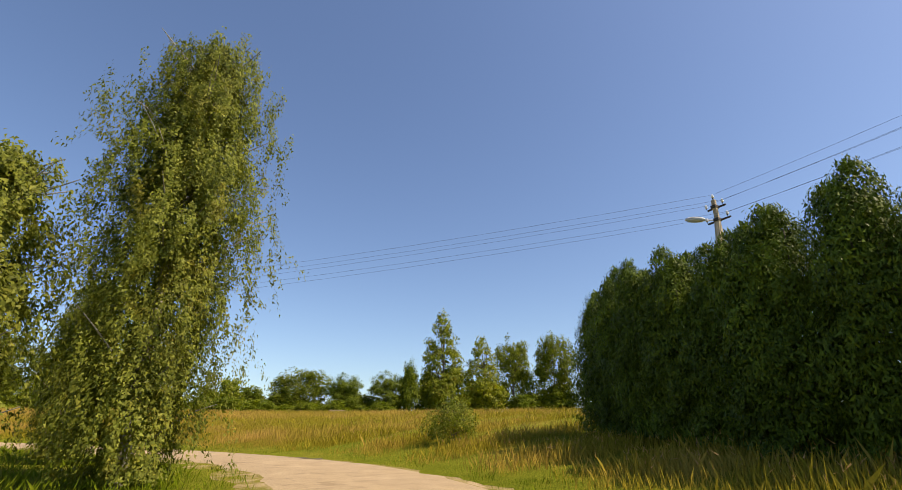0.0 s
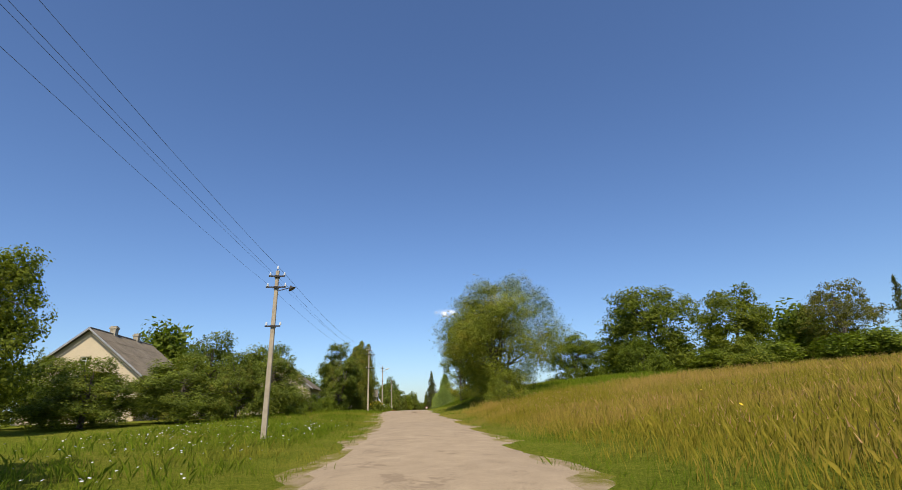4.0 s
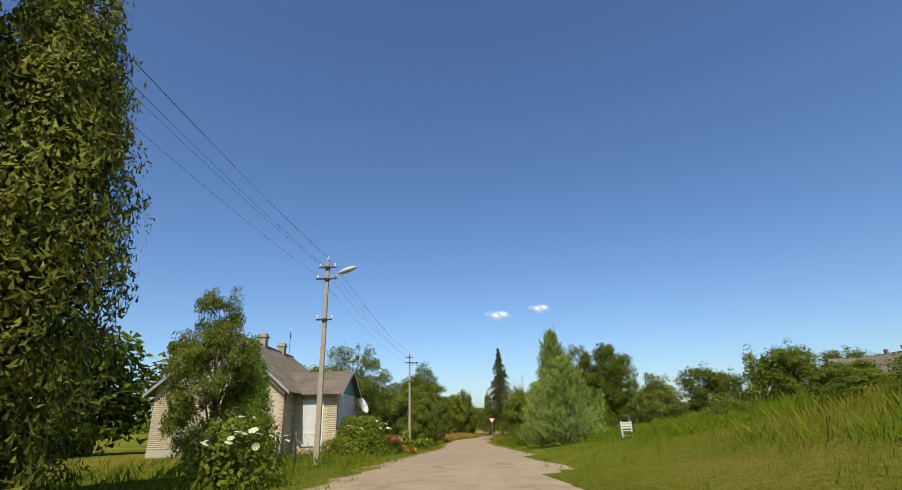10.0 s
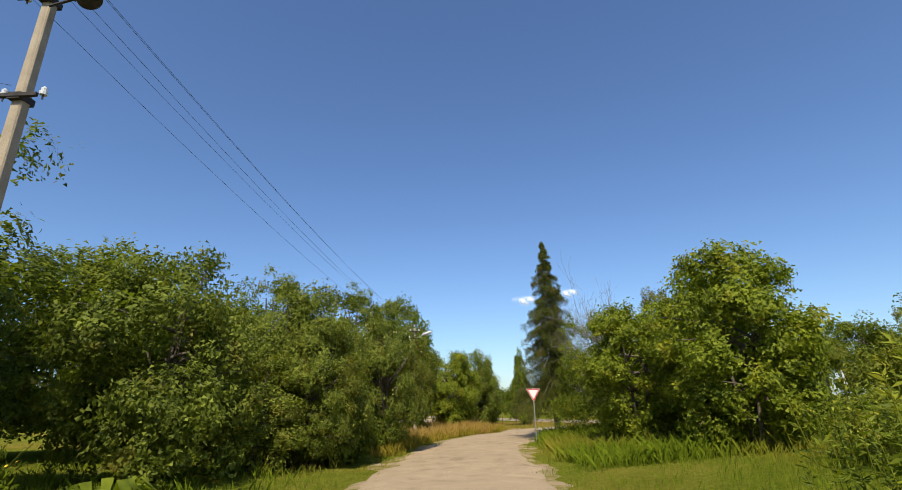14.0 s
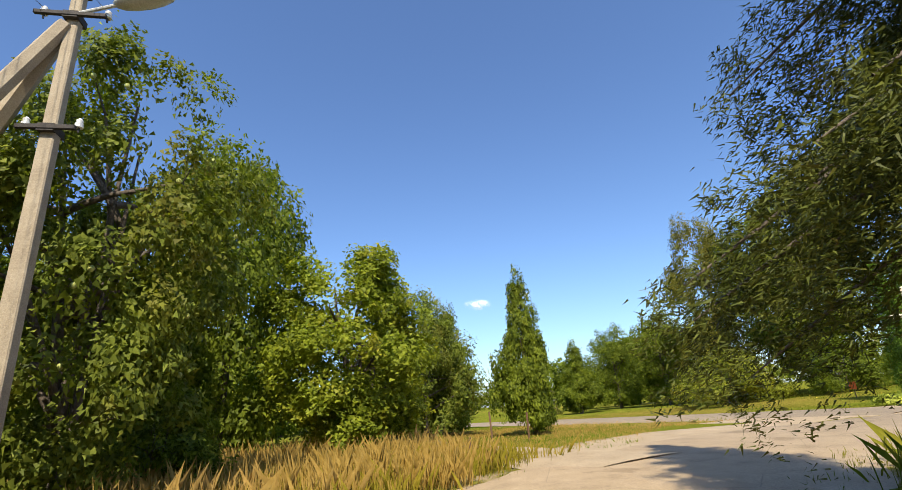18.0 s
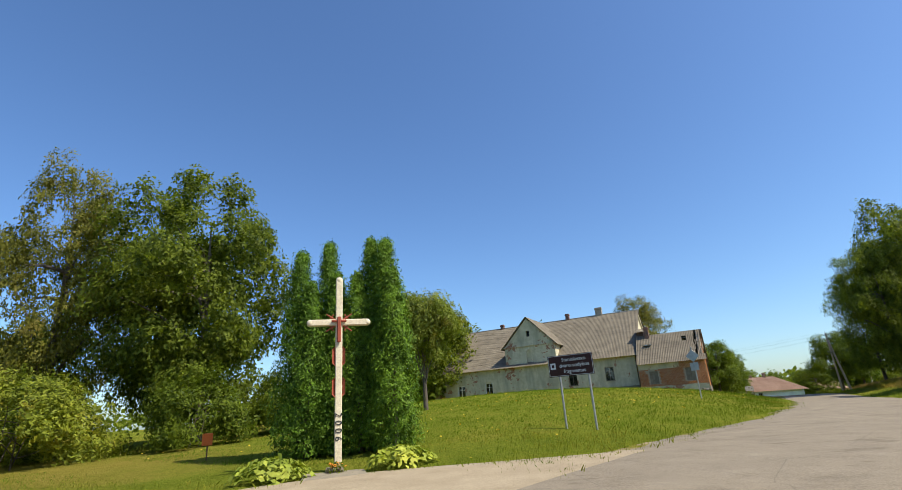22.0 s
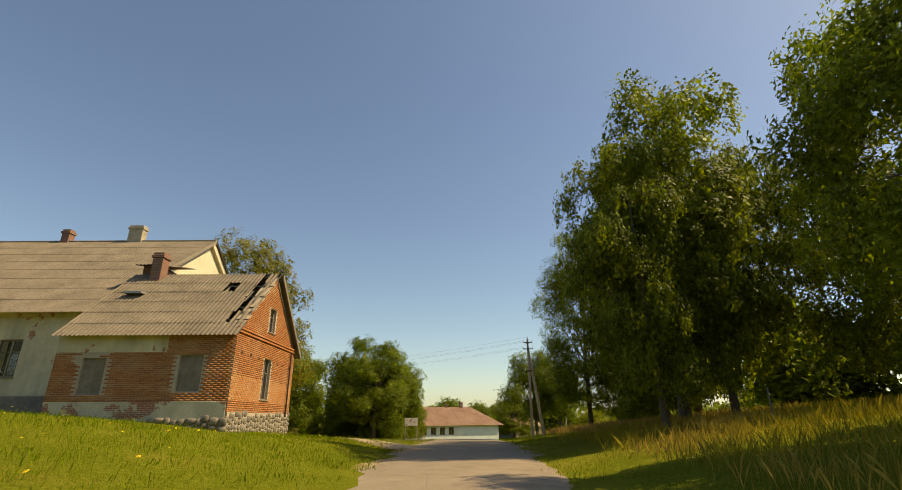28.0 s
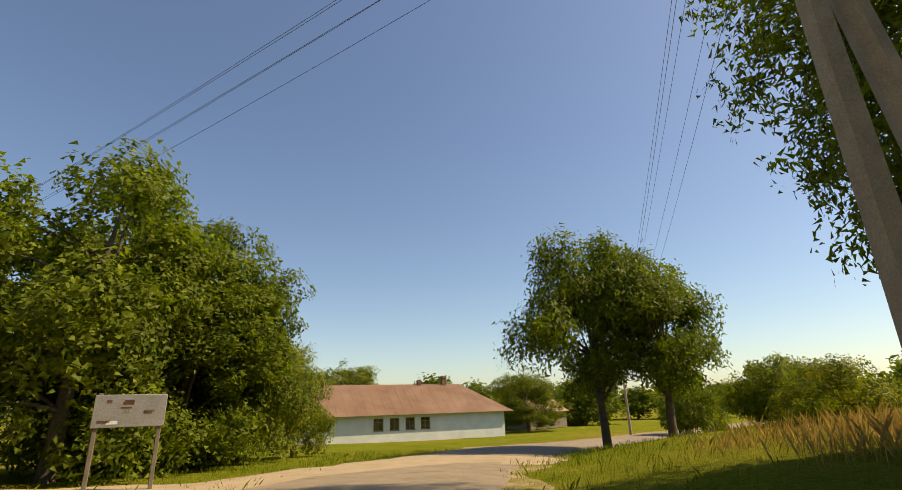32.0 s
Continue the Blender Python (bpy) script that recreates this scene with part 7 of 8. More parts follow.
def bloom(name, x, y, r, h, leafmat, flowermat, n_leaf, n_flower, label, seed, size=0.05, leaf=0.12, group=""):
    """A flowering garden plant: stems, leaves and flower heads near the top."""
    rng = np.random.default_rng(seed)
    ob = thing(name, x, y, zat(x, y), 0, label, "flower", group)
    for k in range(10):
        t = rng.normal(size=2) * r * 0.5
        row = (bent((t[0] * 0.3, t[1] * 0.3, -0.05), (t[0], t[1], h * rng.uniform(0.75, 1.0)), rng, 0.05, 4), 0.012, 0.005)
        piece("stem", limbs_mesh(name + "_stem", [row], LEAF_DARK, 4), ob)
    u = rng.uniform(0.02, 0.95, n_leaf)
    th = rng.uniform(0, 2 * np.pi, n_leaf)
    rr = r * np.sqrt(rng.uniform(0.1, 1, n_leaf)) * np.sqrt(np.clip(1.15 - u * 0.8, 0.1, 1))
    P = np.stack([np.cos(th) * rr, np.sin(th) * rr, u * h], 1)
    D = np.stack([np.cos(th), np.sin(th), 0.2 + 0 * th], 1)
    piece("leaves", leaf_mesh(name + "_leaves", P, D, leaf, leafmat, rng, 0.6, 0.3, 1, 0.02, False, True), ob)
    th = rng.uniform(0, 2 * np.pi, n_flower)
    rr = r * np.sqrt(rng.uniform(0, 1, n_flower))
    F = np.stack([np.cos(th) * rr, np.sin(th) * rr, h * (0.72 + 0.3 * rng.uniform(0, 1, n_flower)) * (1 - 0.25 * (rr / r) ** 2)], 1)
    tagged(heads("blossom", ob, F, size, flowermat, rng), kind="stuff")
    return ob


G = "cottage flower bed"
bloom("grave_flowers", -168.75, 95.2, 0.22, 0.28, LEAF_MAPLE, ORANGE, 160, 26, "small bunch of orange and yellow flowers at the cross", 59, 0.035, 0.06)
bloom("hydrangea", -115.6, 50.4, 1.6, 2.0, LEAF_YELLOW, CREAM_F, 9000, 30, "large leafy hydrangea bush with cream flower heads", 61, 0.09, 0.125, G)
bloom("lavender_clump", -114.0, 48.8, 0.7, 0.8, LEAF_DARK, PINK, 700, 20, "low dark green herb clump by the porch", 62, 0.03, 0.10, G)
for i, (fx, fy, fm, nm, lb) in enumerate(((-119.6, 52.4, PINK, "phlox", "pink phlox in bloom"), (-120.6, 52.9, PINK, "phlox", "pink phlox in bloom"), (-121.6, 53.0, WHITE_F, "phlox", "white phlox in bloom"), (-119.0, 53.2, ORANGE, "marigold", "low orange marigolds at the bed's edge"), (-120.0, 53.6, ORANGE, "marigold", "low orange marigolds at the bed's edge"), (-121.0, 53.7, YELLOW, "marigold", "low yellow marigolds at the bed's edge"), (-122.8, 53.4, CREAM_F, "phlox", "cream flowers in the bed"), (-117.6, 51.6, RED_F, "geranium", "low red geraniums in the bed"), (-118.6, 52.0, RED_F, "rose", "dark leafy rose bush with red flowers"), (-117.8, 52.5, RED_F, "rose", "dark leafy rose bush with red flowers"), (-121.8, 52.2, PINK, "phlox", "pink phlox in bloom"), (-122.8, 52.5, RED_F, "rose", "dark leafy rose bush with red flowers"), (-118.2, 53.4, ORANGE, "marigold", "low orange marigolds at the bed's edge"), (-123.9, 53.9, YELLOW, "marigold", "low yellow marigolds at the bed's edge"), (-124.2, 52.9, CREAM_F, "phlox", "cream flowers in the bed"))):
    lowly = nm in ("marigold", "geranium")
    bloom(nm, fx, fy, 0.6, 0.35 if lowly else 1.05, LEAF_DARK if nm == "rose" else LEAF_MAPLE, fm, 900, 130 if lowly else 90, lb + " before the cottage", 70 + i, 0.05, 0.10, G)
bloom("coneflower", -88.6, 42.4, 0.9, 1.5, LEAF_DARK, YELLOW, 900, 70, "tall yellow coneflowers at the foot of the pole", 81, 0.06, 0.14)
bloom("coneflower", -89.8, 42.9, 0.8, 1.4, LEAF_DARK, YELLOW, 800, 60, "tall yellow coneflowers at the foot of the pole", 82, 0.06, 0.14)
bloom("hydrangea", -101.2, 45.9, 1.3, 1.6, LEAF_YELLOW, CREAM_F, 1900, 70, "hydrangea bush with cream flower heads", 83, 0.095, 0.15)
bloom("climbing_rose", -105.6, 46.2, 0.6, 1.7, LEAF_MAPLE, RED_F, 500, 34, "red roses on a low wooden fence", 84, 0.06, 0.1)
bloom("hollyhock", -126.8, 54.8, 0.55, 1.5, LEAF_YELLOW, CREAM_F, 420, 14, "hollyhock with broad yellow-green leaves", 85, 0.06, 0.2)
bloom("hollyhock", -128.4, 52.6, 0.8, 1.6, LEAF_YELLOW, CREAM_F, 600, 24, "hollyhock with broad yellow-green leaves", 86, 0.06, 0.2)
bloom("phlox", -125.8, 51.6, 0.6, 1.3, LEAF_DARK, PINK, 500, 50, "pink phlox by the cottage corner", 87, 0.06, 0.1)
bloom("marigold", -126.0, 54.4, 0.5, 0.4, LEAF_DARK, ORANGE, 300, 40, "orange marigolds on the bank", 88, 0.05, 0.1)
for i, (fx, fy) in enumerate(((-129.4, 56.6), (-130.6, 57.0), (-131.6, 57.6), (-130.2, 55.9), (-132.6, 57.4), (-133.6, 58.3))):
    rosette("fern", fx, fy, 0.95, 0.85, 46, LEAF_YELLOW, "yellow-green garden fern with arching fronds", "fern", 90 + i, 0.16, "bank of ferns")
for i, (fx, fy, rr) in enumerate(((-131, 53.6, 1.3), (-133, 54.4, 1.2), (-135.2, 55.4, 1.2), (-128.6, 54.6, 0.9))):
    bloom("asparagus_bush", fx, fy, rr, 1.15, LEAF_MAPLE, YELLOW, 1500, 6, "feathery green garden bush behind the ferns", 100 + i, 0.03, 0.12, "garden bushes")
for i, (fx, fy, hh) in enumerate(((-124.6, 63.3, 1.2), (-127.0, 64.3, 1.7), (-128.4, 65.2, 1.8), (-130.2, 66.4, 1.6))):
    rng_r = np.random.default_rng(110 + i)
    rod = thing("goldenrod", fx, fy, zat(fx, fy), 0, "clump of tall leafy goldenrod stems beside the lane", "flower", "goldenrod stand")
    rod_p, rod_d = [], []
    for _ in range(46):
        foot_ = rng_r.normal(size=2) * 0.42
        top_ = np.array([foot_[0] * 1.25, foot_[1] * 1.25, hh * rng_r.uniform(0.65, 1.0)])
        piece("stem", limbs_mesh("goldenrod_stem", [(bent((foot_[0], foot_[1], -0.05), top_, rng_r, 0.03, 4), 0.007, 0.004)], LEAF_WILLOW, 4), rod)
        q_ = rng_r.uniform(0.06, 1, 44)[:, None]
        a_ = rng_r.uniform(0, 2 * np.pi, 44)
        out_ = np.stack([np.cos(a_), np.sin(a_), 0 * a_ + 0.45], 1)
        rod_p.append(np.array([foot_[0], foot_[1], 0.0]) * (1 - q_) + top_ * q_ + out_ * 0.05)
        rod_d.append(out_ * 2.4)
    piece("leaves", leaf_mesh("goldenrod_leaves", np.concatenate(rod_p), np.concatenate(rod_d), 0.13, LEAF_YELLOW, rng_r, 0.2, 0.1), rod)


# ---- signs ----
SIGN_BROWN = mottled("brown_sign_sheet", (0.035, 0.012, 0.010), (0.055, 0.02, 0.015), 2.0, 0.4, 30.0, bump=0.0)
SIGN_WHITE = mottled("white_sign_sheet", (0.70, 0.70, 0.70), (0.80, 0.80, 0.80), 2.0, 0.35, 30.0, bump=0.0)
SIGN_RED = mottled("red_sign_sheet", (0.55, 0.03, 0.02), (0.65, 0.05, 0.03), 2.0, 0.35, 30.0, bump=0.0)
ZINC = mottled("galvanised_steel", (0.34, 0.35, 0.36), (0.52, 0.53, 0.54), 8.0, 0.4, 40.0, metal=0.7)

BS = thing("heritage_sign", -162.4, 99.4, zat(-162.4, 99.4), -25.0, "brown heritage road sign with white words on two posts", "sign")
for x_ in (-0.42, 0.55):
    part("post", tube(bmesh.new(), (x_, 0.04, -0.4), (x_, 0.04, 2.25), 0.035, seg=10), ZINC, BS)
panel = part("panel", boxes((-0.76, 0.76, -0.025, 0.0, 1.6, 2.28), bevel=0.006), SIGN_BROWN, BS)
part("rim", boxes((-0.74, 0.74, -0.0285, -0.0265, 2.25, 2.262), (-0.74, 0.74, -0.0285, -0.0265, 1.618, 1.63), (-0.742, -0.73, -0.0285, -0.0265, 1.63, 2.25), (0.73, 0.742, -0.0285, -0.0265, 1.63, 2.25)), SIGN_WHITE, panel)
for i, s_ in enumerate(("Stanislavavo", "dvaro sodybos", "fragmentas")):
    words("text_line", s_, 0.17, SIGN_WHITE, panel, pose(0.13, -0.028, 2.12 - 0.185 * i, 90, 0, 0))
part("pictogram", boxes((-0.68, -0.50, -0.0285, -0.026, 1.84, 2.04), bevel=0.0), SIGN_WHITE, panel)
part("pictogram_mark", boxes((-0.63, -0.55, -0.031, -0.029, 1.89, 1.99)), SIGN_BROWN, panel)

GW = thing("give_way_sign", -153.45, 71.8, zat(-153.45, 71.8), 78.0, "white give way triangle with red border on a post", "road sign")
part("post", tube(bmesh.new(), (0, 0.03, -0.4), (0, 0.03, 2.95), 0.03, seg=10), ZINC, GW)


def tri_plate(side, y0, y1, zc):
    bm = bmesh.new()
    h_ = side * 0.866
    pts = []
    for cx, cz in ((-side / 2, h_ / 3), (side / 2, h_ / 3), (0, -2 * h_ / 3)):
        r_ = side * 0.045
        k_ = 1 - 2 * r_ / (h_ / 3) * 0.5
        a0 = {True: 150}.get(cx < 0 and cz > 0, 30 if cz > 0 else 270)
        for da in (-60, -20, 20, 60):
            pts.append((cx * k_ + r_ * math.cos(radians(a0 + da)), zc + cz * k_ + r_ * math.sin(radians(a0 + da))))
    cxm = sum(p[0] for p in pts) / len(pts)
    czm = sum(p[1] for p in pts) / len(pts)
    pts.sort(key=lambda p: math.atan2(p[1] - czm, p[0] - cxm))
    return prism(bm, pts, y0, y1)


part("plate", tri_plate(0.78, -0.012, 0.0, 2.65), SIGN_RED, GW)
part("white_field", tri_plate(0.58, -0.016, -0.0125, 2.65), SIGN_WHITE, GW)
part("rim", tri_plate(0.82, -0.006, -0.003, 2.65), SIGN_WHITE, GW)

SB = thing("priority_sign", -154.1, 112.9, zat(-154.1, 112.9), 150.0, "grey back of a diamond road sign on a post", "road sign")
part("post", tube(bmesh.new(), (0, 0, -0.4), (0, 0, 2.9), 0.03, seg=10), ZINC, SB)
part("diamond_plate", boxes((-0.25, 0.25, 0.03, 0.04, -0.25, 0.25), bevel=0.003), ZINC, SB, m=pose(0, 0, 2.4, 0, 45, 0))
part("lower_plate", boxes((-0.22, 0.22, 0.03, 0.04, 1.58, 2.02), bevel=0.003), ZINC, SB)

ORANGE_BOARD = mottled("orange_board", (0.62, 0.12, 0.02), (0.75, 0.18, 0.04), 5.0, 0.6, 40.0)
MK = thing("warning_marker", -143.6, 97.6, zat(-143.6, 97.6), 20.0, "small orange triangular marker in the grass", "marker")
part("stake", tube(bmesh.new(), (0, 0, -0.2), (0, 0, 0.5), 0.015, seg=6), ZINC, MK)
part("triangle", tri_plate(0.55, -0.01, 0.0, 0.62), SIGN_RED, MK, "orange-red triangle")

MB = thing("orange_marker", -175.6, 100.4, zat(-175.6, 100.4), 10.0, "small orange marker board on a low stake by bushes", "marker")
part("stake", tube(bmesh.new(), (0, 0, -0.2), (0, 0, 0.62), 0.025, seg=7), BROWN_WOOD, MB)
part("board", boxes((-0.19, 0.19, -0.05, -0.03, 0.5, 0.92), bevel=0.008), ORANGE_BOARD, MB)
IB = thing("notice_board", -130.3, 163.5, zat(-130.3, 163.5), 8.0, "small weathered notice board on two posts before bushes", "notice board")
for x_ in (-0.56, 0.56):
    part("post", boxes((x_ - 0.04, x_ + 0.04, 0.0, 0.08, -0.4, 1.95), bevel=0.01), OLD_WOOD, IB)
bd = part("panel", boxes((-0.64, 0.64, -0.03, -0.004, 1.28, 1.92), bevel=0.01), TIN, IB, "grey faded panel")
rb = random.Random(12)
for i in range(9):
    x0_ = rb.uniform(-0.56, 0.25)
    z0_ = rb.uniform(1.34, 1.8)
    part("faded_mark", boxes((x0_, x0_ + rb.uniform(0.08, 0.25), -0.034, -0.031, z0_, z0_ + rb.uniform(0.03, 0.07))), rb.choice((BROWN_WOOD, SIGN_WHITE, OLD_WOOD)), bd)

# ---- white garden chair on the grass ----
CH = thing("garden_chair", -106.05, 60.2, zat(-106.05, 60.2), -130.0, "white slatted garden chair standing alone on grass", "chair")
for x_ in (-0.23, 0.23):
    part("leg", boxes((x_ - 0.025, x_ + 0.025, -0.24, -0.19, 0, 0.42), bevel=0.006), WHITE_PAINT, CH)
    part("leg", boxes((x_ - 0.025, x_ + 0.025, 0.19, 0.24, 0, 0.95), bevel=0.006), WHITE_PAINT, CH)
for i in range(5):
    part("seat_slat", boxes((-0.26, 0.26, -0.25 + 0.098 * i, -0.17 + 0.098 * i, 0.42, 0.445), bevel=0.005), WHITE_PAINT, CH)
for z_ in (0.55, 0.68, 0.81):
    part("back_slat", boxes((-0.25, 0.25, 0.195, 0.215, z_, z_ + 0.09), bevel=0.005), WHITE_PAINT, CH)
part("rail", boxes((-0.21, 0.21, 0.2, 0.22, 0.16, 0.2), bevel=0.004), WHITE_PAINT, CH)
part("rail", boxes((-0.21, 0.21, -0.22, -0.2, 0.16, 0.2), bevel=0.004), WHITE_PAINT, CH)
CH.scale = (0.85, 0.85, 0.72)

# ---- satellite dish on its mast ----
DS = thing("satellite_dish", -123.75, 51.25, zat(-121.4, 51.5) + 0.45, 0.0, "white satellite dish on a bracket at the porch corner", "satellite dish")
part("bracket", tube(tube(bmesh.new(), (0, 0, 1.95), (0, 0, 2.45), 0.025), (0, 0, 2.0), (0.06, -0.75, 2.0), 0.025), ZINC, DS)
bm = bmesh.new()
rings, seg = 6, 28
vv = []
for r_ in range(rings + 1):
    q = r_ / rings
    vv.append([bm.verts.new((0.46 * q * math.cos(2 * math.pi * s_ / seg), 0.52 * q * math.sin(2 * math.pi * s_ / seg), 0.12 * q * q)) for s_ in range(seg)])
for r_ in range(rings):
    for s_ in range(seg):
        if r_ == 0:
            bm.faces.new((vv[0][0], vv[1][s_], vv[1][(s_ + 1) % seg])) if s_ else None
        else:
            bm.faces.new((vv[r_][s_], vv[r_ + 1][s_], vv[r_ + 1][(s_ + 1) % seg], vv[r_][(s_ + 1) % seg]))
bmesh.ops.remove_doubles(bm, verts=bm.verts[:], dist=0.001)
bmesh.ops.recalc_face_normals(bm, faces=bm.faces[:])
bmesh.ops.solidify(bm, geom=bm.faces[:], thickness=0.01)
dish = part("reflector", bm, WHITE_PAINT, DS, m=look((0.1, 0.0, 2.4), (-1.0, -1.5, 1.5)) @ Matrix.Diagonal((1.1, 1.1, 1.1, 1)), smooth=True)
part("faded_mark", boxes((-0.2, 0.2, -0.05, 0.05, 0.045, 0.048)), GREY_PAINT, dish)
part("feed_arm", tube(bmesh.new(), (0.05, 0.0, 2.1), (0.55, 0.25, 2.6), 0.012, seg=6), ZINC, DS)

# ---- wayside odds and ends ----
for i, (fx, fy, hh, ln) in enumerate(((-171.6, 77.2, 1.0, 4), (-172.6, 76.2, 1.1, -3), (-178.2, 74.6, 0.8, 6), (-166.4, 73.0, 0.7, 10))):
    fp = thing("fence_post", fx, fy, zat(fx, fy), 20 * i, "leaning grey wooden fence post in dry grass", "post", "old fence posts")
    part("stake", tube(bmesh.new(), (0, 0, -0.3), (math.sin(radians(ln)) * hh, 0, hh), 0.04, 0.035, 7), BROWN_WOOD, fp)
for i, (fx, fy) in enumerate(((-107.6, 46.6), (-109.6, 47.2), (-106.4, 45.4))):
    fp = thing("fence_post", fx, fy, zat(fx, fy), 0, "grey garden fence post by the pole", "post", "garden fence posts")
    part("stake", tube(bmesh.new(), (0, 0, -0.3), (0.02, 0, 1.15), 0.05, 0.045, 7), OLD_WOOD, fp)
mesh_f = tagged(new("wire_fence"), "rusty wire mesh between garden posts", "fence")
for a_, b_ in (((-107.6, 46.6), (-109.6, 47.2)), ((-109.6, 47.2), (-113.2, 48.0))):
    za, zb = zat(*a_), zat(*b_)
    A_, B_ = Vector((*a_, za)), Vector((*b_, zb))
    for k_ in range(14):
        for sl in (-1, 1):
            u0, u1 = k_ / 14, min(max(k_ / 14 + sl * 0.42, 0), 1)
            if abs(u1 - u0) < 0.02:
                continue
            p0, p1 = A_.lerp(B_, u0), A_.lerp(B_, u1)
            p0.z += 0.05
            p1.z += 0.05 + 0.95 * abs(u1 - u0) / 0.42
            piece("strand", limbs_mesh("strand", [([p0, p1], 0.004, 0.004)], IRON, 4), mesh_f)
    piece("rail_wire", limbs_mesh("rail_wire", [([A_ + Vector((0, 0, 1.02)), B_ + Vector((0, 0, 1.02))], 0.006, 0.006)], IRON, 4), mesh_f)

WP = thing("white_pole", -172.4, 117.0, zat(-172.4, 117.0), 20.0, "short white-painted concrete pole with a strut", "pole")
part("shaft", tube(bmesh.new(), (0, 0, -0.3), (0, 0, 3.6), 0.065, 0.05, 8), WHITE_PAINT, WP)
part("strut", tube(bmesh.new(), (0.5, 0, -0.3), (0.04, 0, 3.0), 0.055, 0.045, 8), WHITE_PAINT, WP)

FRESH_TIMBER = mottled("sawn_timber", (0.42, 0.28, 0.13), (0.60, 0.43, 0.24), 3.0, 0.8, 20.0)
HUT = thing("timber_stack", -41.1, 99.9, zat(-41.1, 99.9), 15.0, "heap of sawn pale timber at the meadow's far edge", "timber stack")
rh = random.Random(4)
for lay in range(5):
    for k_ in range(5):
        w_ = 2.6 - 0.3 * lay
        part("timber", boxes((-w_ + rh.uniform(-0.2, 0.2), w_ + rh.uniform(-0.2, 0.2), -1.0 + 0.42 * k_, -0.62 + 0.42 * k_, 0.34 * lay, 0.34 * lay + 0.31), bevel=0.02), FRESH_TIMBER, HUT)
WB = thing("log_hut", -21.5, 97.2, zat(-21.5, 97.2), 10.0, "small far pale shed roof among trees", "shed")
part("shed_wall", boxes((-1.3, 1.3, -1.0, 1.0, 0, 1.1)), FRESH_TIMBER, WB)
corrugated("shed_roof", WB, (-1.5, -1.2, 1.05), (1.5, -1.2, 1.05), (0, 2.4, 0.5), rows=2)
# small wayside cross far off on the manor road
SC = thing("sapling_stake", -126.0, 131.5, zat(-126.0, 131.5), 0, "weathered wooden sapling stake in the grass", "stake")
part("stake", tube(bmesh.new(), (0, 0, -0.2), (0.05, 0, 1.1), 0.04, 0.03, 6), OLD_WOOD, SC)
# vine on the middle cottage's gable
rv_ = np.random.default_rng(77)
VN = tagged(new("climbing_vine"), "climbing vine covering part of a cottage gable", "vine")
VN.matrix_basis = pose(-92.4, 34.0, 0.7, 0, 0, 75)
uu = rv_.uniform(0, 1, 900)
piece("leaves", leaf_mesh("vine_leaves", np.stack([-5.6 + rv_.normal(size=900) * (0.75 - 0.35 * uu) + 0.5 * uu, -0.12 - np.abs(rv_.normal(size=900)) * 0.1, 0.1 + uu * 5.2], 1), np.tile([[0, -1.0, -0.4]], (900, 1)), 0.2, LEAF_YELLOW, rv_, 0.8, 0.2, 1, 0.05), VN)
piece("stem", limbs_mesh("vine_stem", [(bent((-5.6, -0.08, -0.1), (-5.1, -0.08, 4.8), rv_, 0.03, 7), 0.035, 0.012)], BARK, 5), VN)

# ---- two thin wisps of cloud, far off and low ----
def wisp_material():
    k = Nodes("cloud_wisp", 1.0, 0.0, 0.0)
    k.b.inputs["Base Color"].default_value = (0.9, 0.9, 0.92, 1)
    tr = k.n("ShaderNodeBsdfTransparent")
    uv = k.t.nodes.new("ShaderNodeTexCoord").outputs["Object"]
    mp = k.t.nodes.new("ShaderNodeMapping")
    mp.inputs["Scale"].default_value = (0.001, 1 / 70, 1 / 26)
    k.l(uv, mp.inputs[0])
    ln = k.t.nodes.new("ShaderNodeVectorMath")
    ln.operation = "LENGTH"
    k.l(mp.outputs[0], ln.inputs[0])
    edge = k.ramp(ln.outputs["Value"], [(0.1, (1, 1, 1)), (0.95, (0, 0, 0))])
    body = k.ramp(k.noise(0.035, 5.0), [(0.36, (0, 0, 0)), (0.62, (1, 1, 1))])
    ms = k.n("ShaderNodeMixShader")
    k.l(k.mix(1.0, edge, body, "MULTIPLY"), ms.inputs[0])
    k.l(tr.outputs[0], ms.inputs[1])
    k.l(k.b.outputs[0], ms.inputs[2])
    k.l(ms.outputs[0], k.t.nodes["Material Output"].inputs["Surface"])
    return k.m


WISP = wisp_material()
for cx_, cy_, cz_, k_ in ((-2330, 934, 478, 1.15), (-2240, 1120, 500, 1.0)):
    yy_, zz_ = np.meshgrid(np.linspace(-70, 70, 15), np.linspace(-26, 26, 9))
    xx_ = 8 * np.sin(yy_ * 0.05) + 5 * np.cos(zz_ * 0.1)
    q_ = (np.arange(8)[:, None] * 15 + np.arange(14)[None, :]).ravel()
    ob_ = new("cloud", mesh_of("cloud", np.stack([xx_.ravel(), yy_.ravel(), zz_.ravel()], 1), np.stack([q_, q_ + 1, q_ + 16, q_ + 15], 1), WISP, True))
    ob_.matrix_basis = Matrix.Translation((cx_, cy_, cz_)) @ Matrix.Diagonal((k_, k_, k_, 1))
    ob_.visible_shadow = False
    tagged(ob_, "thin white wisp of cloud low in the sky", "cloud", kind="structure")


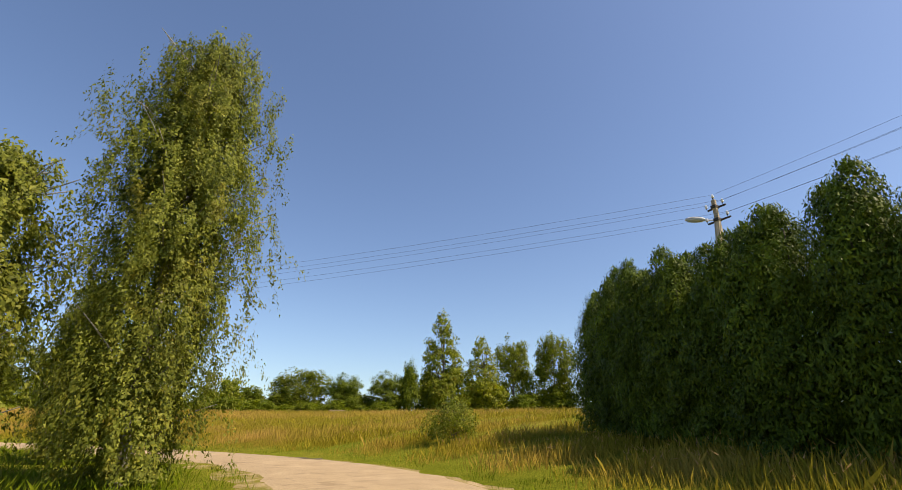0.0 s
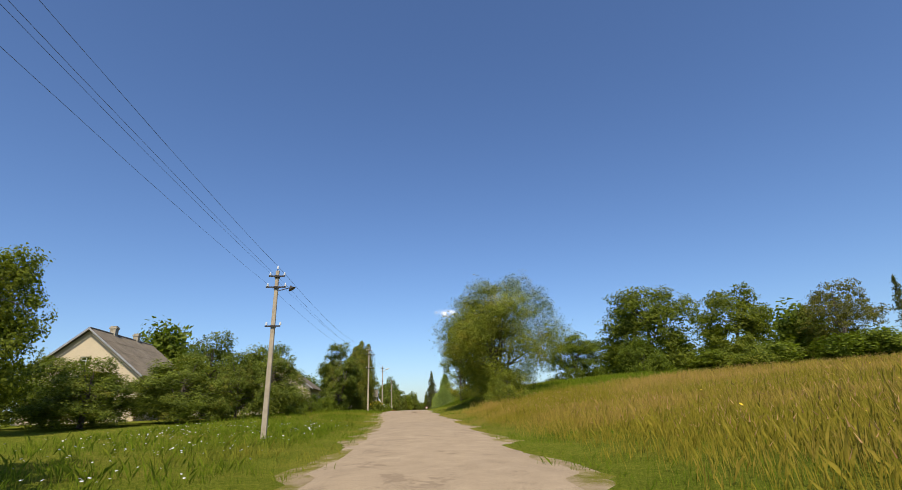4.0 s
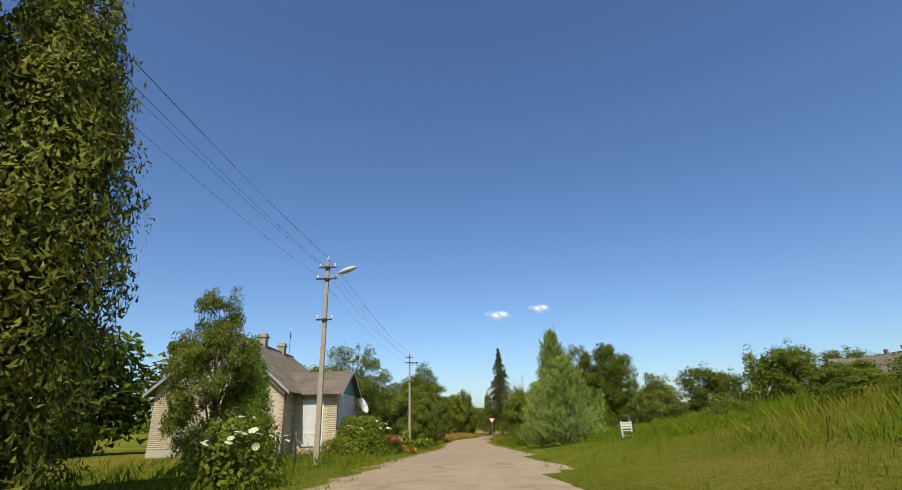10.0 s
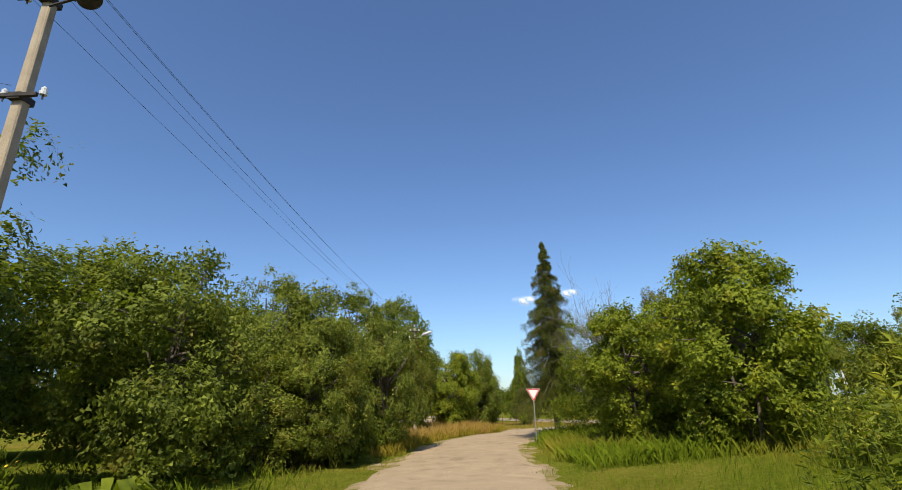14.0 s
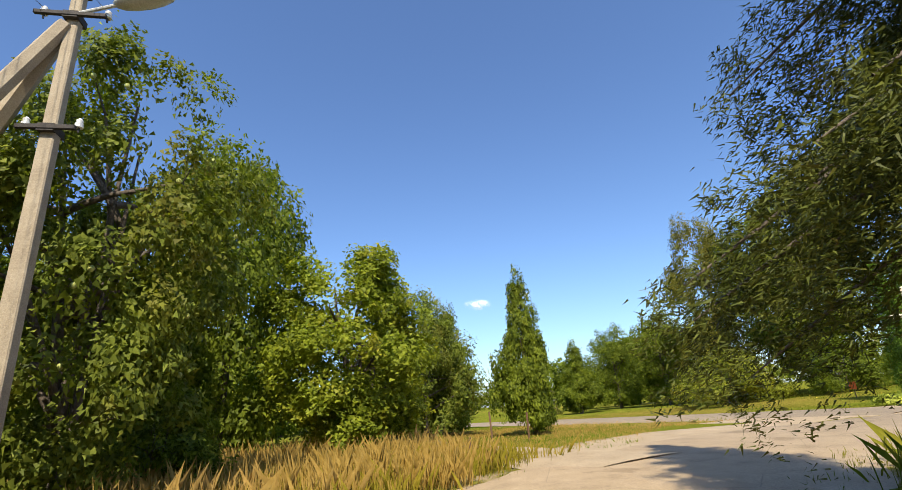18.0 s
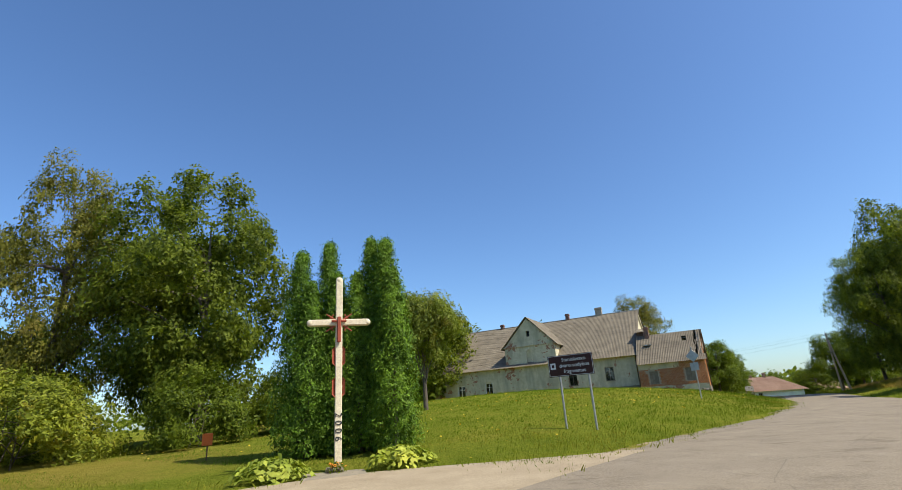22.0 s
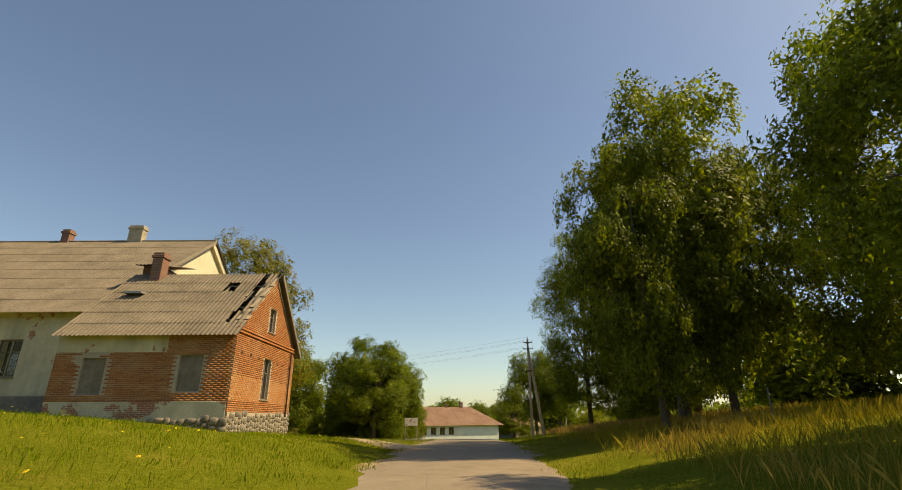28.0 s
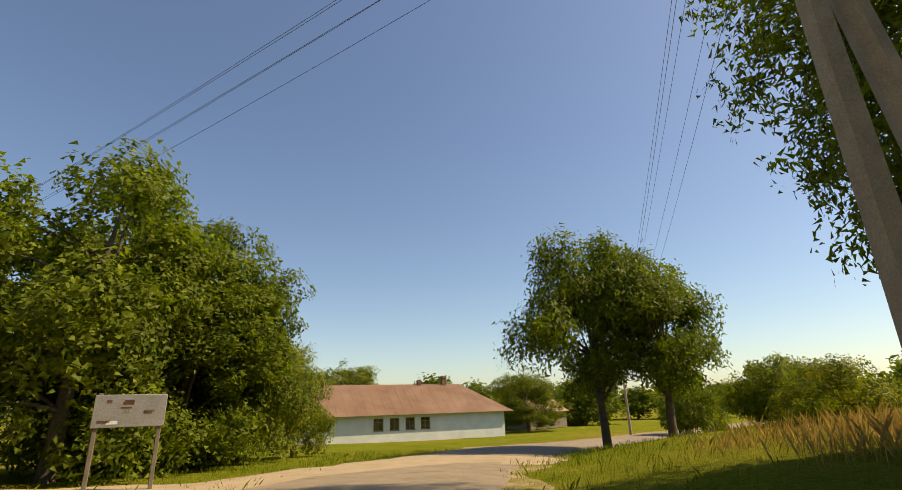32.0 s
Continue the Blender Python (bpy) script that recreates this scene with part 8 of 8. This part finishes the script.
# ---- grass, weeds and wild flowers: far too many to count ----
def grass_material(name, low, high, dry, amount):
    k = Nodes(name, 0.85, 0.0, 0.0)
    c = k.ramp(k.noise(7.0, 2.0, space="World"), [(0.3, low), (0.7, high)])
    c = k.mix(k.ramp(k.noise(0.12, 4.0, space="World"), [(0.62 - amount, (0, 0, 0)), (0.78 - amount * 0.6, (0.85, 0.85, 0.85))]), c, dry)
    c = k.mix(1.0, c, (1.0, 0.96, 0.8), "MULTIPLY")
    k.color(c)
    tr = k.n("ShaderNodeBsdfTranslucent")
    k.l(c, tr.inputs["Color"])
    ms = k.n("ShaderNodeMixShader", Fac=0.3)
    k.l(k.b.outputs[0], ms.inputs[1])
    k.l(tr.outputs[0], ms.inputs[2])
    k.l(ms.outputs[0], k.t.nodes["Material Output"].inputs["Surface"])
    return k.m


GRASS_VERGE = grass_material("verge_grass", (0.085, 0.145, 0.012), (0.20, 0.25, 0.024), (0.31, 0.265, 0.05), 0.10)
GRASS_MEADOW = grass_material("meadow_grass", (0.19, 0.185, 0.02), (0.36, 0.29, 0.05), (0.50, 0.32, 0.12), 0.16)
GRASS_DRY = grass_material("dry_grass", (0.30, 0.20, 0.05), (0.48, 0.34, 0.12), (0.50, 0.34, 0.14), 0.2)
GRASS_LAWN = grass_material("lawn_grass", (0.072, 0.135, 0.010), (0.16, 0.23, 0.018), (0.25, 0.24, 0.03), 0.10)
SEED_HEADS = grass_material("seed_heads", (0.36, 0.20, 0.10), (0.52, 0.36, 0.18), (0.46, 0.27, 0.16), 0.2)


def blades(name, x, y, h, mat, rng, wide=0.008, lean=0.35, label="", category="grass", tuft=5, tuft_r=0.10):
    """Blades of two faces each, in tufts, standing on the land."""
    z = land(x, y)
    n = len(x) * tuft
    bx, by, bz, bh = (np.repeat(a, tuft) for a in (x, y, z, h))
    bx = bx + rng.normal(size=n) * tuft_r
    by = by + rng.normal(size=n) * tuft_r
    bh = bh * rng.uniform(0.55, 1.2, n)
    th = rng.uniform(0, 2 * np.pi, n)
    dx, dy = np.cos(th), np.sin(th)
    ln = bh * np.abs(rng.normal(size=n)) * lean
    w = wide * rng.uniform(0.6, 1.3, n) * np.clip(bh / 0.3, 0.6, 1.3)
    a = np.stack([bx - dy * w, by + dx * w, bz - 0.03], 1)
    b = np.stack([bx + dy * w, by - dx * w, bz - 0.03], 1)
    c = np.stack([bx + dx * ln * 0.4 + dy * w * 0.6, by + dy * ln * 0.4 - dx * w * 0.6, bz + bh * 0.6], 1)
    d = np.stack([bx + dx * ln, by + dy * ln, bz + bh], 1)
    v = np.stack([a, b, c, d], 1).reshape(-1, 3)
    i = np.arange(n)[:, None] * 4
    f = np.concatenate([i + [[0, 1, 2]], i + [[0, 2, 3]]])
    return tagged(new(name, mesh_of(name, v, f, mat)), label, category, kind="stuff"), d


def scatter(rng, n, stretch, d0, d1, side, power=1.0):
    """Random places beside the road: stretch is a range of the line, side +1 right, -1 left, d the distance from its middle."""
    i = rng.integers(int(stretch[0] * (len(LINE) - 1)), int(stretch[1] * (len(LINE) - 1)), n)
    t = TANGENT[i]
    s = np.where(rng.uniform(size=n) < 0.5, 1, -1) if side == 0 else np.full(n, side)
    d = d0 + (d1 - d0) * rng.uniform(0, 1, n) ** power
    x = LINE[i, 0] + t[:, 1] * s * d + t[:, 0] * rng.uniform(-2, 2, n)
    y = LINE[i, 1] - t[:, 0] * s * d + t[:, 1] * rng.uniform(-2, 2, n)
    ok = (away(x, y) > d0 * 0.97) & (np.hypot(x + 167.4, y - 84.5) > 5.6)
    return x[ok], y[ok]


def share(x, y):
    """Where a place lies along the line, from 0 to 1."""
    return int(((LINE[:, 0] - x) ** 2 + (LINE[:, 1] - y) ** 2).argmin()) / (len(LINE) - 1)


rng_g = np.random.default_rng(19)
S0, S1, S2, S3, S4, S5, S6 = share(-0.5, 0), share(-50, 36), share(-122, 58), share(-152, 68), share(-164, 84), share(-139, 127), share(-115, 173)
gx_, gy_ = scatter(rng_g, 34000, (S0, S6), 2.75, 11, 0, 1.9)
blades("verge_grass", gx_, gy_, rng_g.uniform(0.06, 0.2, len(gx_)), GRASS_VERGE, rng_g, 0.005, label="short green verge grass along the road")
gx_, gy_ = scatter(rng_g, 13000, (S0, share(-60, 38)), 4.0, 13, 1, 1.0)
blades("meadow_grass", gx_, gy_, rng_g.uniform(0.14, 0.42, len(gx_)), GRASS_MEADOW, rng_g, 0.0045, 0.25, label="knee-high yellow-green grass between road and meadow", tuft=7, tuft_r=0.35)
gx_, gy_ = scatter(rng_g, 22000, (S0, share(-62, 39)), 5.6, 46, 1, 1.3)
_, tips = blades("meadow_grass", gx_, gy_, rng_g.uniform(0.25, 0.62, len(gx_)), GRASS_MEADOW, rng_g, 0.0042, 0.22, label="tall golden unmown meadow grass on the slope", tuft=8, tuft_r=0.4)
pick = tips[rng_g.uniform(size=len(tips)) < 0.14]
tagged(new("seed_heads", leaf_mesh("seed_heads", pick, np.tile([[0, 0, 1.0]], (len(pick), 1)), 0.13, SEED_HEADS, rng_g, 0.16, tri=True)), "reddish-brown seed heads above the meadow", "grass", kind="stuff")
gx_, gy_ = scatter(rng_g, 12000, (share(-62, 39), S3), 5.4, 26, 1, 1.1)
blades("weeds", gx_, gy_, rng_g.uniform(0.1, 0.3, len(gx_)) + 0.3 * np.clip((away(gx_, gy_) - 7) / 4, 0, 1), GRASS_VERGE, rng_g, 0.0045, 0.28, label="rank green weeds on the bank beside the lane", tuft=9, tuft_r=0.35)
gx_, gy_ = scatter(rng_g, 5200, (share(-70, 41), share(-118, 57)), 6.2, 17, 1, 1.3)
keep_ = np.sin(gx_ * 1.1 + 2 * np.sin(gy_ * 0.7)) + np.sin(gy_ * 1.7) > -0.2
blades("reedy_grass", gx_[keep_], gy_[keep_], rng_g.uniform(0.12, 0.4, int(keep_.sum())), GRASS_VERGE, rng_g, 0.006, 0.4, label="tall reedy clumps of grass on the bank", tuft=8, tuft_r=0.18)
gx_, gy_ = scatter(rng_g, 6500, (S0, S3), 4.2, 14, -1, 1.3)
blades("weeds", gx_, gy_, rng_g.uniform(0.14, 0.4, len(gx_)), GRASS_VERGE, rng_g, 0.006, 0.4, label="green grass and weeds before the gardens", tuft=7, tuft_r=0.15)
gx_, gy_ = scatter(rng_g, 4000, (share(-142, 65), share(-163.5, 79)), 3.6, 10, 1, 1.3)
blades("weeds", gx_, gy_, rng_g.uniform(0.25, 0.7, len(gx_)), GRASS_VERGE, rng_g, 0.006, 0.45, label="tall yellow-green grass round the road sign", tuft=8, tuft_r=0.16)
gx_, gy_ = scatter(rng_g, 3600, (share(-150, 67), share(-163.5, 79)), 3.4, 9, -1, 1.5)
_, tips = blades("dry_grass", gx_, gy_, rng_g.uniform(0.2, 0.62, len(gx_)), GRASS_MEADOW, rng_g, 0.004, 0.28, label="tall golden dry grass at the junction", tuft=8, tuft_r=0.3)
gx_, gy_ = rng_g.uniform(-173, -156, 4200), rng_g.uniform(63.5, 73.4, 4200)
keep_ = away(gx_, gy_) > 3.6
blades("dry_grass", gx_[keep_], gy_[keep_], rng_g.uniform(0.3, 0.85, int(keep_.sum())), GRASS_DRY, rng_g, 0.004, 0.3, label="tall straw-coloured grass before the bushes at the junction", tuft=7, tuft_r=0.2)
gx_, gy_ = rng_g.uniform(-186, -167.6, 3800), rng_g.uniform(75.2, 87.0, 3800)
keep_ = (away(gx_, gy_) > 2.8) & (np.hypot(gx_ + 167.4, gy_ - 84.5) > 4.2)
blades("dry_grass", gx_[keep_], gy_[keep_], rng_g.uniform(0.04, 0.13, int(keep_.sum())), GRASS_DRY, rng_g, 0.006, 0.5, label="short trodden straw-coloured grass at the corner", tuft=8, tuft_r=0.25)
gx_, gy_ = scatter(rng_g, 9000, (share(-162, 90), share(-133, 144)), 5.2, 22, 1, 1.2)
blades("dry_grass", gx_, gy_, rng_g.uniform(0.16, 0.5, len(gx_)), GRASS_MEADOW, rng_g, 0.004, 0.3, label="dry yellow grass on the bank under the trees", tuft=8, tuft_r=0.3)
gx_, gy_ = scatter(rng_g, 3000, (share(-133, 144), share(-123, 165)), 7.0, 18, 1, 1.1)
blades("dry_grass", gx_, gy_, rng_g.uniform(0.2, 0.5, len(gx_)), GRASS_DRY, rng_g, 0.004, 0.3, label="tall rust-coloured dry grass on the bank by the pole", tuft=8, tuft_r=0.3)
gx_, gy_ = scatter(rng_g, 22000, (share(-164, 80), share(-129, 150)), 3.3, 34, -1, 1.3)
blades("lawn", gx_, gy_, rng_g.uniform(0.04, 0.11, len(gx_)), GRASS_LAWN, rng_g, 0.006, 0.5, label="mown green lawn before the manor", tuft=7, tuft_r=0.2)


def flowers(name, n, stretch, d0, d1, side, h, size, mat, label):
    x, y = scatter(rng_g, n, stretch, d0, d1, side)
    pts = np.stack([x, y, land(x, y) + rng_g.uniform(*h, len(x))], 1)
    ob = heads(name, None, pts, size, mat, rng_g)
    return tagged(ob, label, "flowers", kind="stuff")


flowers("wild_flowers", 420, (share(-24, 28), share(-52, 36)), 4.0, 12, -1, (0.2, 0.42), 0.026, WHITE_F, "white umbel flowers in the verge grass")
flowers("wild_flowers", 700, (share(-160, 92), share(-133, 140)), 5.0, 28, -1, (0.08, 0.2), 0.035, YELLOW, "small yellow flowers in the lawn")
flowers("wild_flowers", 150, (share(-5, 17), share(-40, 33)), 6.0, 20, 1, (0.5, 0.9), 0.035, YELLOW, "small yellow flowers in the meadow")

# ---- far woods round the horizon ----
rng_w = np.random.default_rng(23)
nw = 24000
tw = rng_w.uniform(0, 2 * np.pi, nw)
prof = np.array([noise.noise(Vector((math.cos(a) * 5, math.sin(a) * 5, 2.0))) + 0.5 * noise.noise(Vector((math.cos(a) * 17, math.sin(a) * 17, 5.0))) for a in tw])
rw = 290 + 50 * prof + rng_w.uniform(0, 40, nw)
wx, wy = -85 + np.cos(tw) * rw * 1.15, 85 + np.sin(tw) * rw
hw_ = np.clip(8 + 6 * prof + 2.0 * np.sin(tw * 140), 4.5, 15)
W = np.stack([wx, wy, land(wx, wy) + hw_ * rng_w.uniform(0, 1, nw) ** 0.7], 1)
tagged(new("far_woods", leaf_mesh("far_woods", W, rng_w.normal(size=(nw, 3)), 2.6, LEAF_DARK, rng_w, 0.8)), "distant belt of green woods", "woods", kind="stuff")


# ---- dirt at the junction and by the drive ----
def draped(pts):
    return [(x, y, zat(x, y) + 0.05) for x, y in pts]


strip("junction_apron", draped([(-160.5, 73.5), (-164.5, 78), (-167.2, 82), (-168.4, 86.5), (-167.0, 91.0), (-160.5, 93.5)]), [2.2, 3.6, 4.6, 5.0, 4.0, 2.2], DIRT, -0.045, "sandy worn ground where the roads meet", "dirt", ragged=0.4, seed=41, crown=0.02)
strip("dirt_track", draped([(-163.5, 75.8), (-169.5, 74.6), (-177, 73.6), (-186, 73.4), (-200, 75), (-224, 78)]), 1.7, DIRT, -0.02, "dirt track leaving the junction behind the maple", "dirt track", ragged=0.6, seed=43, crown=0.05)
for off_ in (-0.72, 0.72):
    strip("dirt_track", draped([(-135.2 + off_, 139.4), (-136.6 + off_, 143.0), (-137.1 + off_, 147.5), (-137.9 + off_, 153.0), (-139.0 + off_, 160.0), (-142.4 + off_, 167.0), (-148 + off_, 178)]), 0.5, DIRT, -0.01, "sandy rut of the drive through the lawn", "dirt track", ragged=0.35, seed=45, crown=0.03)
strip("yard_dirt", draped([(-120.0, 168.6), (-125.0, 164.6), (-129.6, 162.6), (-134.0, 164.0), (-139.5, 167.0)]), [3.2, 2.8, 2.2, 2.0, 2.2], DIRT, -0.02, "bare sandy ground at the entrance of the yard", "dirt", ragged=0.7, seed=47, crown=0.04)

# ---- broken dark patches in the asphalt ----
PATCH = mottled("broken_asphalt", (0.06, 0.05, 0.04), (0.16, 0.125, 0.09), 3.0, 0.95, 25.0, bump=0.9, dist=0.03, space="World")
rp_ = random.Random(8)
for px_, py_, la_, lb_, tn_ in ((-6.6, 19.6, 1.3, 0.32, 50), (-8.0, 20.6, 0.8, 0.22, 44), (-69.0, 41.6, 1.5, 0.45, 72), (-66.2, 40.4, 0.7, 0.3, 72)):
    pts_ = [(la_ * math.cos(a_) * rp_.uniform(0.45, 1.15), lb_ * math.sin(a_) * rp_.uniform(0.3, 1.2)) for a_ in (2 * math.pi * i_ / 22 for i_ in range(22))]
    ob_ = thing("road_patch", px_, py_, 0.0, tn_ + 90, "dark broken patch of asphalt in the road", "road patch", kind="structure")
    near_ = LINE[((LINE[:, 0] - px_) ** 2 + (LINE[:, 1] - py_) ** 2).argmin()]
    bm = bmesh.new()
    ring_ = [bm.verts.new((x_, y_, 0)) for x_, y_ in pts_]
    bm.faces.new(ring_)
    part("patch_surface", bm, PATCH, ob_)
    ob_.location.z = near_[2] + 0.052
